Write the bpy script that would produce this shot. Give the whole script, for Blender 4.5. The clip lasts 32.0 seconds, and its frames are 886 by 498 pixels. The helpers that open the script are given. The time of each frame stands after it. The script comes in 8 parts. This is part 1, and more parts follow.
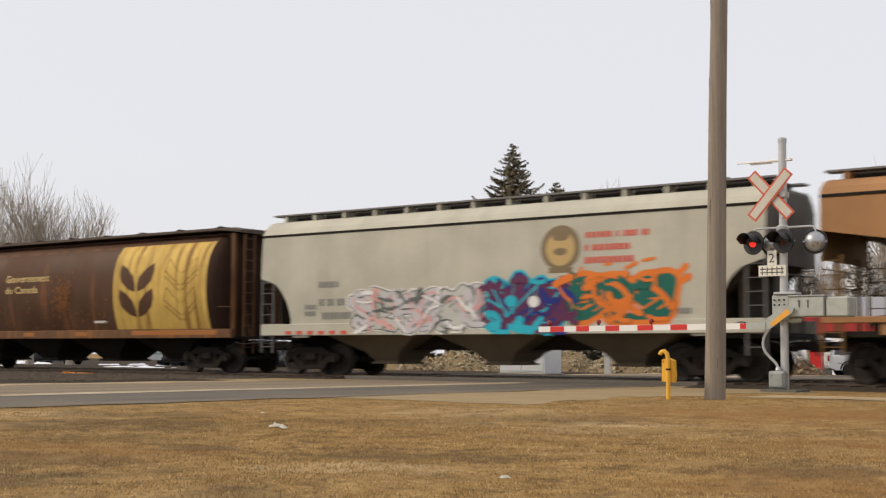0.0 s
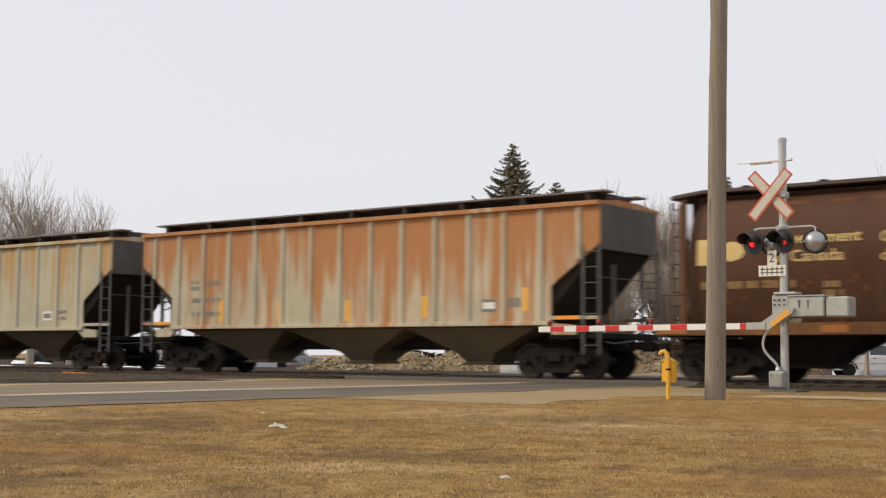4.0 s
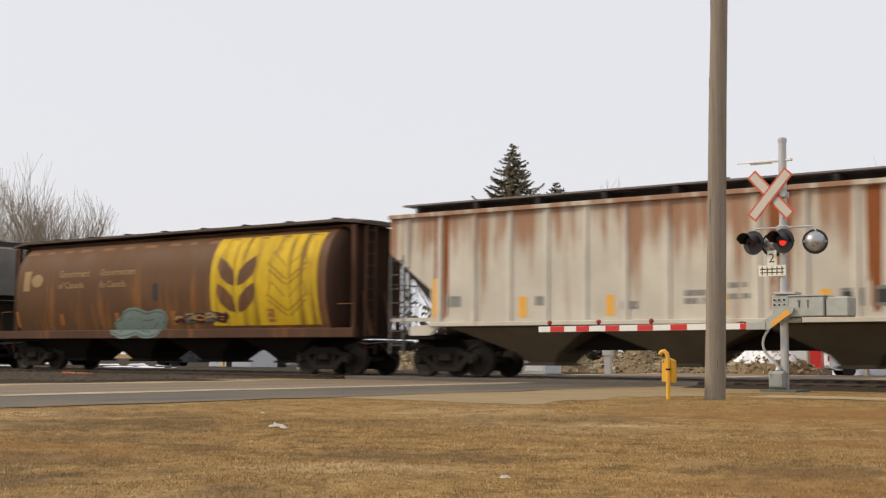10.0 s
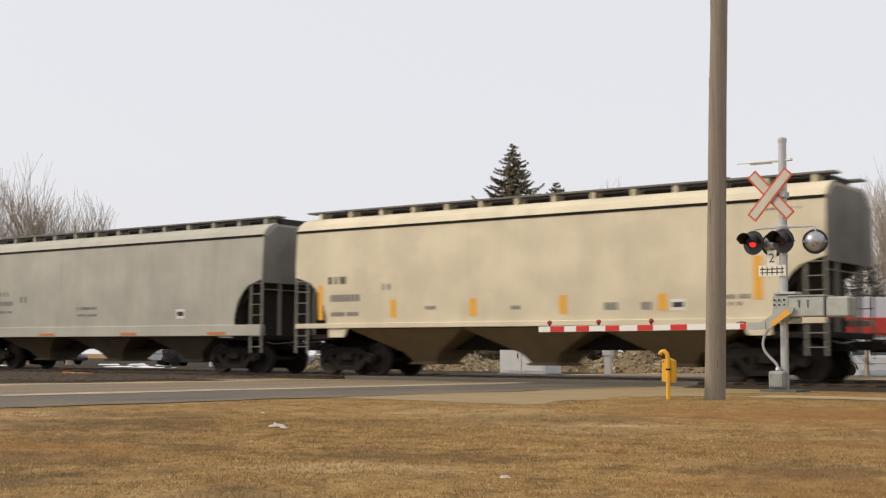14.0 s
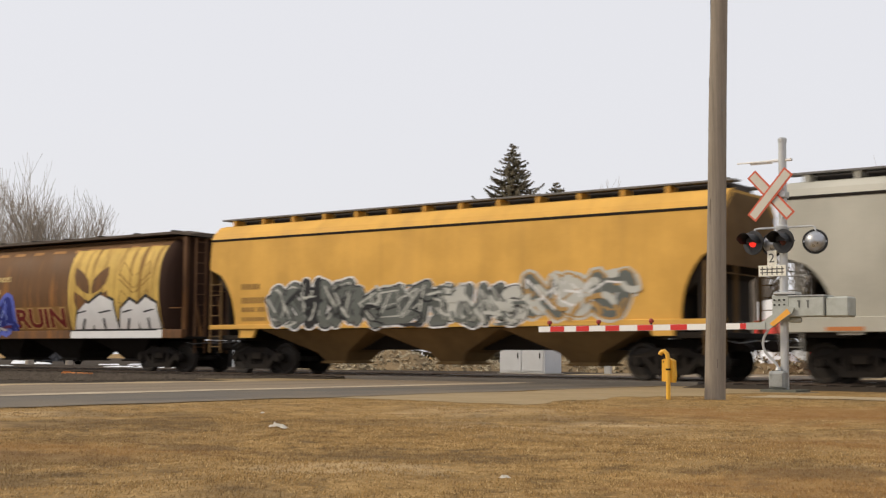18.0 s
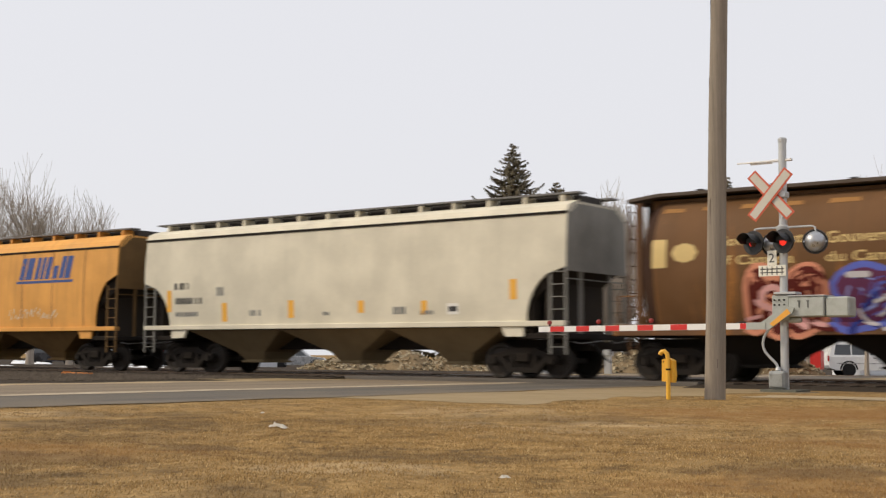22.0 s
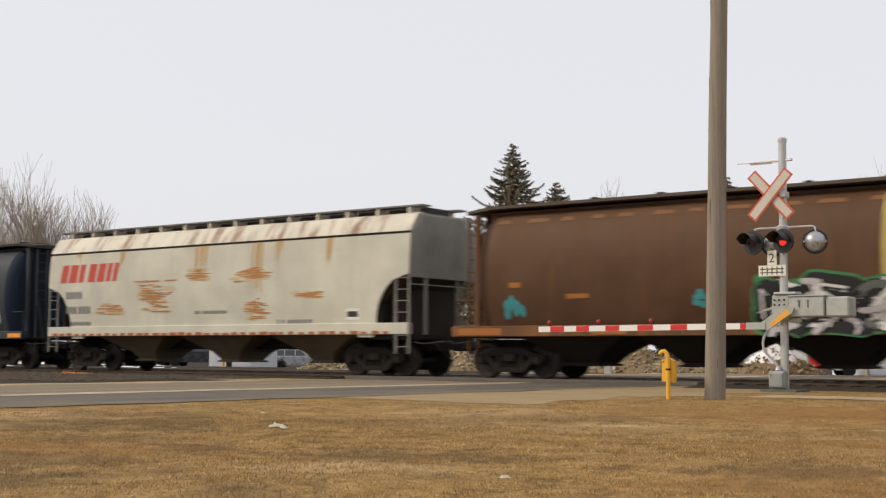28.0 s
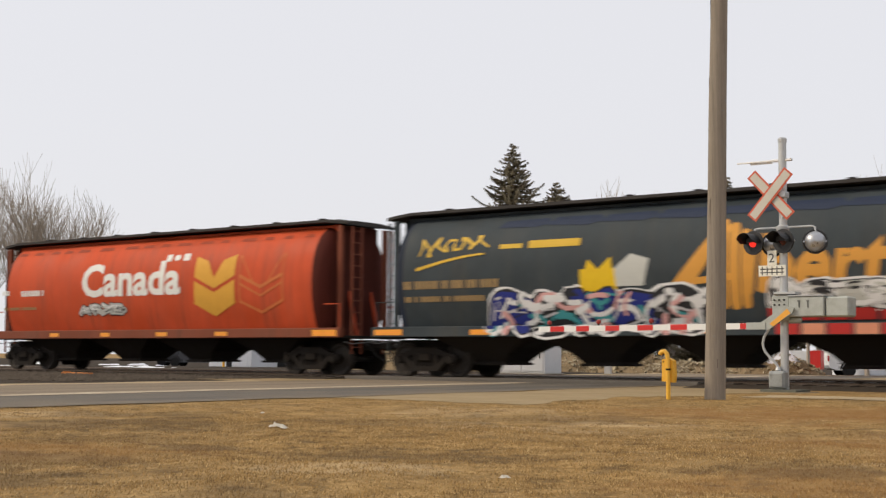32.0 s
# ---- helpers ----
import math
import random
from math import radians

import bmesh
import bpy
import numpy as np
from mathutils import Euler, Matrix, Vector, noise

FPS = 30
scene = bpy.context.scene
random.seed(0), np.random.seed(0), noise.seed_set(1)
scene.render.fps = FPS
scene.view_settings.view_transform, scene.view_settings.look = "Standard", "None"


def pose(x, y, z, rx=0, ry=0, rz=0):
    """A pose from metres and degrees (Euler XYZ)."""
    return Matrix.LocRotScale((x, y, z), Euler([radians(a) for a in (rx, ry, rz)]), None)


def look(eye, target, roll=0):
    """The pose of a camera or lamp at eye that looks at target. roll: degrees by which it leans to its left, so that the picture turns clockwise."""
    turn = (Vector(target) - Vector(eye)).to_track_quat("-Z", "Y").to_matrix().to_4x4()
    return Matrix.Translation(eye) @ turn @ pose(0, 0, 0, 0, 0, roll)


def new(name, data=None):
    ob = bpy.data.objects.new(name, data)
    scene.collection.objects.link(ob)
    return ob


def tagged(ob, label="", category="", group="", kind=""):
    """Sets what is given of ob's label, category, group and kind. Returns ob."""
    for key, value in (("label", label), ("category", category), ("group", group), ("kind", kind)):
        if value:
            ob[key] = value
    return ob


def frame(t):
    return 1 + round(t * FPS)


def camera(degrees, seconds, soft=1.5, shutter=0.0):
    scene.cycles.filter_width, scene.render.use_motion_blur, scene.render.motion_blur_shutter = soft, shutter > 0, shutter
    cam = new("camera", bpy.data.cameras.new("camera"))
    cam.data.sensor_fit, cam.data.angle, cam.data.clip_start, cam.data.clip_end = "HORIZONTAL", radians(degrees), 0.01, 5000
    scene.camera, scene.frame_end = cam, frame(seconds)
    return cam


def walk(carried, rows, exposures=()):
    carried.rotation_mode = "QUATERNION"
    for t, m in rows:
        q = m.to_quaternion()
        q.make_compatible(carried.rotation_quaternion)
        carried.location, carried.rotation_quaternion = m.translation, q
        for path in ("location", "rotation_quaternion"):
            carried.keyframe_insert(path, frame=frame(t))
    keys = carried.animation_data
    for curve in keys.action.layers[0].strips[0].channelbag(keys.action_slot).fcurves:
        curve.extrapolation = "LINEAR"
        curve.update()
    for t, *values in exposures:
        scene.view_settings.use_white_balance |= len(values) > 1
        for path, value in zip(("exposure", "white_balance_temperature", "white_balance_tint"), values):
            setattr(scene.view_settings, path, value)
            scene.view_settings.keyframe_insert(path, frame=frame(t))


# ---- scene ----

# The track runs along x, the train goes towards +x; rail tops at z = 0.
EYE = (0.0, -29.47, 0.58)
cam = camera(37.95, 32.0, soft=1.3, shutter=0.6)
VIEW = look(EYE, (EYE[0] - 5.9552, EYE[1] + 7.9911, EYE[2] + 0.8237), 0.344)
walk(cam, [(0.0, VIEW), (32.0, VIEW)])

# ---- light ----
world = bpy.data.worlds.new("world")
scene.world = world
world.use_nodes = True
wn, wl = world.node_tree.nodes, world.node_tree.links
sky = wn.new("ShaderNodeTexSky")
sky.sky_type, sky.sun_disc = "NISHITA", False
SUN_EL, SUN_AZ = 38.0, 232.0          # degrees; azimuth clockwise from +y
sky.sun_elevation, sky.sun_rotation = radians(SUN_EL), radians(SUN_AZ)
sky.air_density, sky.dust_density, sky.ozone_density = 1.0, 4.0, 1.0
haze = wn.new("ShaderNodeMix")
haze.data_type = "RGBA"
haze.inputs[0].default_value = 0.86
scale_sky = wn.new("ShaderNodeVectorMath")
scale_sky.operation = "SCALE"
scale_sky.inputs["Scale"].default_value = 0.10
wl.new(sky.outputs[0], scale_sky.inputs[0])
wl.new(scale_sky.outputs[0], haze.inputs[6])
haze.inputs[7].default_value = (0.885, 0.88, 0.915, 1)
wl.new(haze.outputs[2], wn["Background"].inputs[0])
wn["Background"].inputs[1].default_value = 1.0

sun_data = bpy.data.lights.new("sun", "SUN")
sun_data.energy, sun_data.angle, sun_data.color = 2.3, radians(10), (1.0, 0.86, 0.66)
sun = new("sun", sun_data)
az, el = radians(SUN_AZ), radians(SUN_EL)
SUN_DIR = Vector((math.sin(az) * math.cos(el), math.cos(az) * math.cos(el), math.sin(el)))
sun.matrix_world = look(SUN_DIR * 60, (0, 0, 0))
scene.view_settings.exposure = 0.0


# ---- materials ----
def mat_base(name, rough=0.6, metal=0.0):
    m = bpy.data.materials.new(name)
    m.use_nodes = True
    b = m.node_tree.nodes["Principled BSDF"]
    b.inputs["Roughness"].default_value, b.inputs["Metallic"].default_value = rough, metal
    return m, m.node_tree.nodes, m.node_tree.links, b


def noise_node(nodes, links, coord, scale, detail=5.0, rough=0.6, stretch=(1, 1, 1)):
    mp = nodes.new("ShaderNodeMapping")
    mp.inputs["Scale"].default_value = stretch
    links.new(coord, mp.inputs[0])
    n = nodes.new("ShaderNodeTexNoise")
    n.inputs["Scale"].default_value, n.inputs["Detail"].default_value = scale, detail
    n.inputs["Roughness"].default_value = rough
    links.new(mp.outputs[0], n.inputs["Vector"])
    return n.outputs[0]


def ramp(nodes, links, fac, lo, hi, a=0.0, b=1.0):
    r = nodes.new("ShaderNodeMapRange")
    r.interpolation_type = "SMOOTHSTEP"
    r.inputs[1].default_value, r.inputs[2].default_value = lo, hi
    r.inputs[3].default_value, r.inputs[4].default_value = a, b
    links.new(fac, r.inputs[0])
    return r.outputs[0]


def mix(nodes, links, fac, a, b, blend="MIX"):
    n = nodes.new("ShaderNodeMix")
    n.data_type, n.blend_type = "RGBA", blend
    for sock, v in ((n.inputs[0], fac), (n.inputs[6], a), (n.inputs[7], b)):
        if isinstance(v, (int, float)):
            sock.default_value = v
        elif isinstance(v, tuple):
            sock.default_value = (*v[:3], 1)
        else:
            links.new(v, sock)
    return n.outputs[2]


def math_node(nodes, links, op, a, b):
    n = nodes.new("ShaderNodeMath")
    n.operation = op
    for sock, v in ((n.inputs[0], a), (n.inputs[1], b)):
        if isinstance(v, (int, float)):
            sock.default_value = v
        else:
            links.new(v, sock)
    return n.outputs[0]


def bump(nodes, links, shader, height, strength, dist):
    b = nodes.new("ShaderNodeBump")
    b.inputs["Strength"].default_value, b.inputs["Distance"].default_value = strength, dist
    links.new(height, b.inputs["Height"])
    links.new(b.outputs[0], shader.inputs["Normal"])


MATS = {}


def surface(name, col, var=0.15, scale=3.0, rough=0.7, metal=0.0, fine=40.0, bump_d=0.002, dark=None, dark_amt=0.3, stretch=(1, 1, 1)):
    """A general weathered surface: colour with large stains and fine grain."""
    if name in MATS:
        return MATS[name]
    m, n, l, b = mat_base(name, rough, metal)
    tc = n.new("ShaderNodeTexCoord").outputs["Object"]
    big = noise_node(n, l, tc, scale, 5, 0.6, stretch)
    small = noise_node(n, l, tc, fine, 3, 0.7, stretch)
    dk = dark or tuple(c * 0.45 for c in col)
    c1 = mix(n, l, ramp(n, l, big, 0.35, 0.75, 0, dark_amt), col, dk)
    lite = tuple(min(1, c * (1 + var)) for c in col)
    low = tuple(c * (1 - var) for c in col)
    c2 = mix(n, l, small, low, lite)
    c3 = mix(n, l, 0.5, c1, c2)
    l.new(c3, b.inputs["Base Color"])
    l.new(ramp(n, l, big, 0.3, 0.8, max(0.05, rough - 0.12), min(1, rough + 0.12)), b.inputs["Roughness"])
    if metal == 0 and rough > 0.5:
        b.inputs["Specular IOR Level"].default_value = 0.15
    if bump_d:
        bump(n, l, b, small, 0.6, bump_d)
    MATS[name] = m
    return m


def car_paint(name, col, rust=0.1, rust_col=(0.23, 0.085, 0.03), dirt=0.25, streak=0.3, rough=0.55, top_rust=0.0, top_from=1.6):
    """Weathered freight car paint: sun-bleached blotches, vertical grime streaks, rust blooms."""
    if name in MATS:
        return MATS[name]
    m, n, l, b = mat_base(name, rough)
    tc = n.new("ShaderNodeTexCoord").outputs["Object"]
    blotch = noise_node(n, l, tc, 0.7, 4, 0.55)
    streaks = noise_node(n, l, tc, 1.0, 4, 0.6, (5.0, 1.0, 0.22))
    wide = noise_node(n, l, tc, 1.0, 3, 0.55, (1.6, 1.0, 0.3))
    fine = noise_node(n, l, tc, 18.0, 4, 0.7)
    pale = tuple(min(1, c * 1.12 + 0.015) for c in col)
    c = mix(n, l, ramp(n, l, blotch, 0.3, 0.7), tuple(x * 0.9 for x in col), pale)
    grime = (0.045, 0.038, 0.03)
    c = mix(n, l, ramp(n, l, streaks, 0.5, 0.85, 0, streak), c, grime)
    c = mix(n, l, ramp(n, l, wide, 0.45, 0.9, 0, dirt), c, (0.10, 0.085, 0.065))
    if rust > 0:
        sep = n.new("ShaderNodeSeparateXYZ")
        l.new(tc, sep.inputs[0])
        high = ramp(n, l, sep.outputs[2], top_from, 4.4, 0.0, top_rust)
        field = math_node(n, l, "ADD", math_node(n, l, "MULTIPLY", wide, 0.55), math_node(n, l, "MULTIPLY", streaks, 0.45))
        field = math_node(n, l, "ADD", field, high)
        field = math_node(n, l, "ADD", field, math_node(n, l, "MULTIPLY", fine, 0.12))
        lo = 0.80 - 0.40 * rust
        mask = ramp(n, l, field, lo, lo + 0.16, 0, 0.92)
        rc = mix(n, l, fine, tuple(x * 0.6 for x in rust_col), tuple(x * 1.7 for x in rust_col))
        c = mix(n, l, mask, c, rc)
    c = mix(n, l, 0.18, c, mix(n, l, fine, tuple(x * 0.5 for x in col), tuple(min(1, x * 1.3) for x in col)))
    l.new(c, b.inputs["Base Color"])
    l.new(ramp(n, l, blotch, 0.3, 0.7, rough, rough + 0.25), b.inputs["Roughness"])
    b.inputs["Specular IOR Level"].default_value = 0.18
    bump(n, l, b, wide, 0.25, 0.02)
    MATS[name] = m
    return m


def glow(name, col, strength):
    if name in MATS:
        return MATS[name]
    m, n, l, b = mat_base(name, 0.3)
    b.inputs["Base Color"].default_value = (*[c * 0.4 for c in col], 1)
    b.inputs["Emission Color"].default_value = (*col, 1)
    b.inputs["Emission Strength"].default_value = strength
    MATS[name] = m
    return m


def glass(name, tint=(0.03, 0.035, 0.04)):
    if name in MATS:
        return MATS[name]
    m, n, l, b = mat_base(name, 0.05)
    b.inputs["Base Color"].default_value = (*tint, 1)
    b.inputs["Specular IOR Level"].default_value = 0.8
    MATS[name] = m
    return m


STEEL_DARK = surface("dark_underframe_steel", (0.016, 0.013, 0.011), 0.3, 2.0, 0.85, 0.0, 20, 0.004, (0.035, 0.025, 0.016), 0.6)
WHEEL = surface("wheel_steel", (0.022, 0.017, 0.013), 0.3, 4.0, 0.75, 0.2, 30, 0.002, (0.05, 0.033, 0.02), 0.5)
GRATE = surface("galvanised_grate", (0.16, 0.155, 0.15), 0.2, 3.0, 0.6, 0.4, 30, 0.001)
HATCH = surface("grey_hatch_steel", (0.42, 0.42, 0.40), 0.2, 2.0, 0.6, 0.1, 30, 0.002)
RAIL = surface("rail_steel", (0.12, 0.085, 0.06), 0.2, 3.0, 0.5, 0.6, 40, 0.001)
GALV = surface("galvanised_steel", (0.50, 0.51, 0.51), 0.12, 5.0, 0.45, 0.35, 60, 0.0008, (0.3, 0.3, 0.3), 0.35)
WHITE_PAINT = surface("white_paint", (0.80, 0.79, 0.76), 0.06, 4.0, 0.5, 0.0, 60, 0.0005, (0.5, 0.47, 0.42), 0.3)
BLACK_PAINT = surface("black_paint", (0.012, 0.012, 0.013), 0.3, 4.0, 0.5, 0.0, 60, 0.0005)
RED_FILM = surface("red_reflective_film", (0.62, 0.03, 0.025), 0.1, 5.0, 0.4, 0.0, 60, 0.0003)
ORANGE_FILM = surface("orange_reflective_film", (0.85, 0.33, 0.03), 0.1, 5.0, 0.4, 0.0, 60, 0.0003)


# ---- mesh helpers ----
class MB:
    """Collects vertices and faces of one mesh."""

    def __init__(self):
        self.v, self.f = [], []

    def add(self, verts, faces):
        o = len(self.v)
        self.v += [tuple(p) for p in verts]
        self.f += [tuple(i + o for i in fc) for fc in faces]
        return self

    def box(self, x0, x1, y0, y1, z0, z1, c=0.0):
        if c <= 0:
            vs = [(x, y, z) for x in (x0, x1) for y in (y0, y1) for z in (z0, z1)]
            return self.add(vs, [(0, 1, 3, 2), (4, 6, 7, 5), (0, 4, 5, 1), (2, 3, 7, 6), (0, 2, 6, 4), (1, 5, 7, 3)])
        c = min(c, (x1 - x0) / 2.01, (y1 - y0) / 2.01, (z1 - z0) / 2.01)
        vs, idx = [], {}
        for sx in (0, 1):
            for sy in (0, 1):
                for sz in (0, 1):
                    X, Y, Z = (x0, x1)[sx], (y0, y1)[sy], (z0, z1)[sz]
                    dx, dy, dz = (c, -c)[sx], (c, -c)[sy], (c, -c)[sz]
                    for a, p in enumerate(((X, Y + dy, Z + dz), (X + dx, Y, Z + dz), (X + dx, Y + dy, Z))):
                        idx[sx, sy, sz, a] = len(vs)
                        vs.append(p)
        fs = []
        for s in (0, 1):
            fs.append(tuple(idx[s, p, q, 0] for p, q in ((0, 0), (1, 0), (1, 1), (0, 1))))
            fs.append(tuple(idx[p, s, q, 1] for p, q in ((0, 0), (1, 0), (1, 1), (0, 1))))
            fs.append(tuple(idx[p, q, s, 2] for p, q in ((0, 0), (1, 0), (1, 1), (0, 1))))
        for s in (0, 1):
            for t in (0, 1):
                fs.append((idx[0, s, t, 1], idx[1, s, t, 1], idx[1, s, t, 2], idx[0, s, t, 2]))
                fs.append((idx[s, 0, t, 0], idx[s, 1, t, 0], idx[s, 1, t, 2], idx[s, 0, t, 2]))
                fs.append((idx[s, t, 0, 0], idx[s, t, 1, 0], idx[s, t, 1, 1], idx[s, t, 0, 1]))
                for r in (0, 1):
                    fs.append((idx[s, t, r, 0], idx[s, t, r, 1], idx[s, t, r, 2]))
        return self.add(vs, fs)

    def prism(self, pts, y0, y1, axis="y"):
        """A polygon given in x, z (or in y, z for axis x; x, y for axis z) and drawn out along the axis."""
        n = len(pts)
        place = {"y": lambda a, b, t: (a, t, b), "x": lambda a, b, t: (t, a, b), "z": lambda a, b, t: (a, b, t)}[axis]
        vs = [place(a, b, y0) for a, b in pts] + [place(a, b, y1) for a, b in pts]
        fs = [tuple(range(n)), tuple(range(2 * n - 1, n - 1, -1))]
        fs += [(i, (i + 1) % n, n + (i + 1) % n, n + i) for i in range(n)]
        return self.add(vs, fs)

    def rings(self, rings, closed=True, caps=True):
        """Joins rings of points, each ring with as many points as the last."""
        n = len(rings[0])
        vs = [p for r in rings for p in r]
        fs = []
        for k in range(len(rings) - 1):
            for i in range(n if closed else n - 1):
                j = (i + 1) % n
                fs.append((k * n + i, k * n + j, (k + 1) * n + j, (k + 1) * n + i))
        if caps:
            fs.append(tuple(range(n - 1, -1, -1)))
            fs.append(tuple(range((len(rings) - 1) * n, len(rings) * n)))
        return self.add(vs, fs)

    def cyl(self, a, b, r0, r1=None, n=12, caps=True):
        r1 = r0 if r1 is None else r1
        a, b = Vector(a), Vector(b)
        q = (b - a).to_track_quat("Z", "Y")
        ring = [q @ Vector((math.cos(2 * math.pi * i / n), math.sin(2 * math.pi * i / n), 0)) for i in range(n)]
        return self.rings([[a + p * r0 for p in ring], [b + p * r1 for p in ring]], True, caps)

    def tube(self, pts, r, n=8):
        pts = [Vector(p) for p in pts]
        rs = []
        up = Vector((0.13, 0.31, 0.94))
        for i, p in enumerate(pts):
            t = (pts[min(i + 1, len(pts) - 1)] - pts[max(i - 1, 0)]).normalized()
            u = t.cross(up).normalized()
            w = t.cross(u)
            rad = r[i] if isinstance(r, (list, tuple)) else r
            rs.append([p + (u * math.cos(2 * math.pi * k / n) + w * math.sin(2 * math.pi * k / n)) * rad for k in range(n)])
        return self.rings(rs)

    def lathe(self, prof, origin=(0, 0, 0), axis="z", n=20):
        """Profile of (radius, height) turned round the axis through origin."""
        rs = []
        for r, h in prof:
            ring = []
            for k in range(n):
                a, b = r * math.cos(2 * math.pi * k / n), r * math.sin(2 * math.pi * k / n)
                p = {"z": (a, b, h), "y": (a, h, b), "x": (h, a, b)}[axis]
                ring.append(tuple(o + c for o, c in zip(origin, p)))
            rs.append(ring)
        return self.rings(rs)

    def mesh(self, name, mat, smooth=False, angle=35):
        me = bpy.data.meshes.new(name)
        me.from_pydata(self.v, [], self.f)
        bm = bmesh.new()
        bm.from_mesh(me)
        bmesh.ops.recalc_face_normals(bm, faces=bm.faces)
        bm.to_mesh(me)
        bm.free()
        if mat:
            me.materials.append(mat)
        if smooth:
            me.shade_smooth()
            me.set_sharp_from_angle(angle=radians(angle))
        return me


def part(name, mb, mat, parent, label="", smooth=False, at=None):
    """Links a mesh (a builder's, or one that is shared) as one object under a thing or part."""
    me = mb if isinstance(mb, bpy.types.Mesh) else mb.mesh(name, mat, smooth)
    ob = new(name, me)
    if parent is not None:
        ob.parent = parent
    if at is not None:
        ob.matrix_basis = at
    if label:
        ob["label"] = label
    return ob


def thing(name, m, label, category, group="", kind=""):
    return tagged(_empty(name, m), label, category, group, kind)


def _empty(name, m):
    ob = new(name)
    ob.empty_display_size = 0.2
    ob.matrix_basis = m
    return ob


def structure(name, mb, mat, label, category, smooth=False, kind="structure"):
    me = mb if isinstance(mb, bpy.types.Mesh) else mb.mesh(name, mat, smooth)
    return tagged(new(name, me), label, category, "", kind)



# ---- ground, road, track ----
def ease(t):
    t = max(0.0, min(1.0, t))
    return t * t * (3 - 2 * t)


def ground_z(x, y):
    """Level lawn at the crossing; beyond the tracks the lots fall away a little."""
    z = -0.12 - 0.72 * ease((y - 10) / 70)
    if y < -6 and x > -13:
        fade = ease((-6 - y) / 3) * ease((x + 13) / 2.5)
        z += fade * (0.045 * noise.noise(Vector((x * 0.42, y * 0.42, 0))) + 0.022 * noise.noise(Vector((x * 1.5, y * 1.5, 3))) + 0.005 * noise.noise(Vector((x * 3.3, y * 3.3, 7))))
    return z


def ground_sheet():
    xs = [-3000, -1200, -500, -250] + [-140 + 4 * i for i in range(27)] + [-33 + 0.6 * i for i in range(32)] + [-13.8 + 0.14 * i for i in range(140)] + [6 + 0.6 * i for i in range(11)] + [14, 20, 30, 50, 90, 250, 700, 2500]
    ys = [-2500, -600, -200, -90, -50, -40, -34] + [-30 + 0.5 * i for i in range(7)] + [-26.6 + 0.14 * i for i in range(150)] + [-5.5, -4, -2, 0, 3, 6, 9] + [10 + 2 * i for i in range(46)] + [110, 130, 200, 500, 1200, 3500]
    mb = MB()
    nx = len(xs)
    vs = [(x, y, ground_z(x, y)) for y in ys for x in xs]
    fs = [(j * nx + i, j * nx + i + 1, (j + 1) * nx + i + 1, (j + 1) * nx + i) for j in range(len(ys) - 1) for i in range(nx - 1)]
    return mb.add(vs, fs)


def spots(n, l, tc, rows, ragged):
    """Soft-edged ragged patches lying on the ground: x, y, reach along and across, turn in degrees, strength."""
    total = None
    for x, y, rx, ry, turn, strength in rows:
        mp = n.new("ShaderNodeMapping")
        mp.vector_type = "TEXTURE"
        mp.inputs["Location"].default_value, mp.inputs["Rotation"].default_value = (x, y, 0), (0, 0, radians(turn))
        mp.inputs["Scale"].default_value = (rx, ry, 50)
        l.new(tc, mp.inputs[0])
        far = n.new("ShaderNodeVectorMath")
        far.operation = "LENGTH"
        l.new(mp.outputs[0], far.inputs[0])
        d = math_node(n, l, "ADD", far.outputs["Value"], ragged)
        f = ramp(n, l, d, 0.55, 1.25, strength, 0.0)
        total = f if total is None else math_node(n, l, "MAXIMUM", total, f)
    return total


# bare, trodden and straw-covered places on the lawn
BARE = ((-6.3, -25.1, 0.55, 0.45, 20, 0.85), (-10.2, -21.2, 1.5, 0.9, 28, 0.75), (-7.4, -22.7, 0.55, 0.5, 30, 0.75), (-5.8, -22.4, 0.9, 0.6, 32, 0.65),
        (-7.7, -17.1, 1.5, 1.3, 42, 0.55), (-3.1, -21.7, 0.9, 0.6, 38, 0.6), (-8.6, -19.2, 0.9, 0.8, 34, 0.40), (-4.7, -24.9, 0.5, 0.4, 25, 0.6),
        (-11.6, -19.6, 1.3, 1.1, 30, 0.65), (-3.4, -17.6, 1.4, 0.9, 40, 0.35), (-7.3, -24.3, 0.9, 0.6, 30, 0.6), (-8.6, -22.6, 0.9, 0.7, 10, 0.45))
PALE = ((-6.5, -17.8, 0.7, 0.4, 44, 0.65), (-5.3, -23.4, 0.5, 0.4, 30, 0.5), (-2.6, -20.9, 0.5, 0.22, 38, 0.6), (-12.6, -20.4, 1.2, 0.9, 30, 0.45), (-9.2, -16.4, 1.3, 1.2, 35, 0.4), (-7.0, -19.0, 0.9, 0.8, 20, 0.35))
RUSSET = ((-5.6, -13.9, 2.8, 2.2, 45, 0.8), (-2.4, -19.0, 1.8, 1.6, 45, 0.6), (-2.6, -22.4, 1.0, 0.8, 40, 0.5), (-7.8, -23.6, 1.2, 0.9, 25, 0.5))


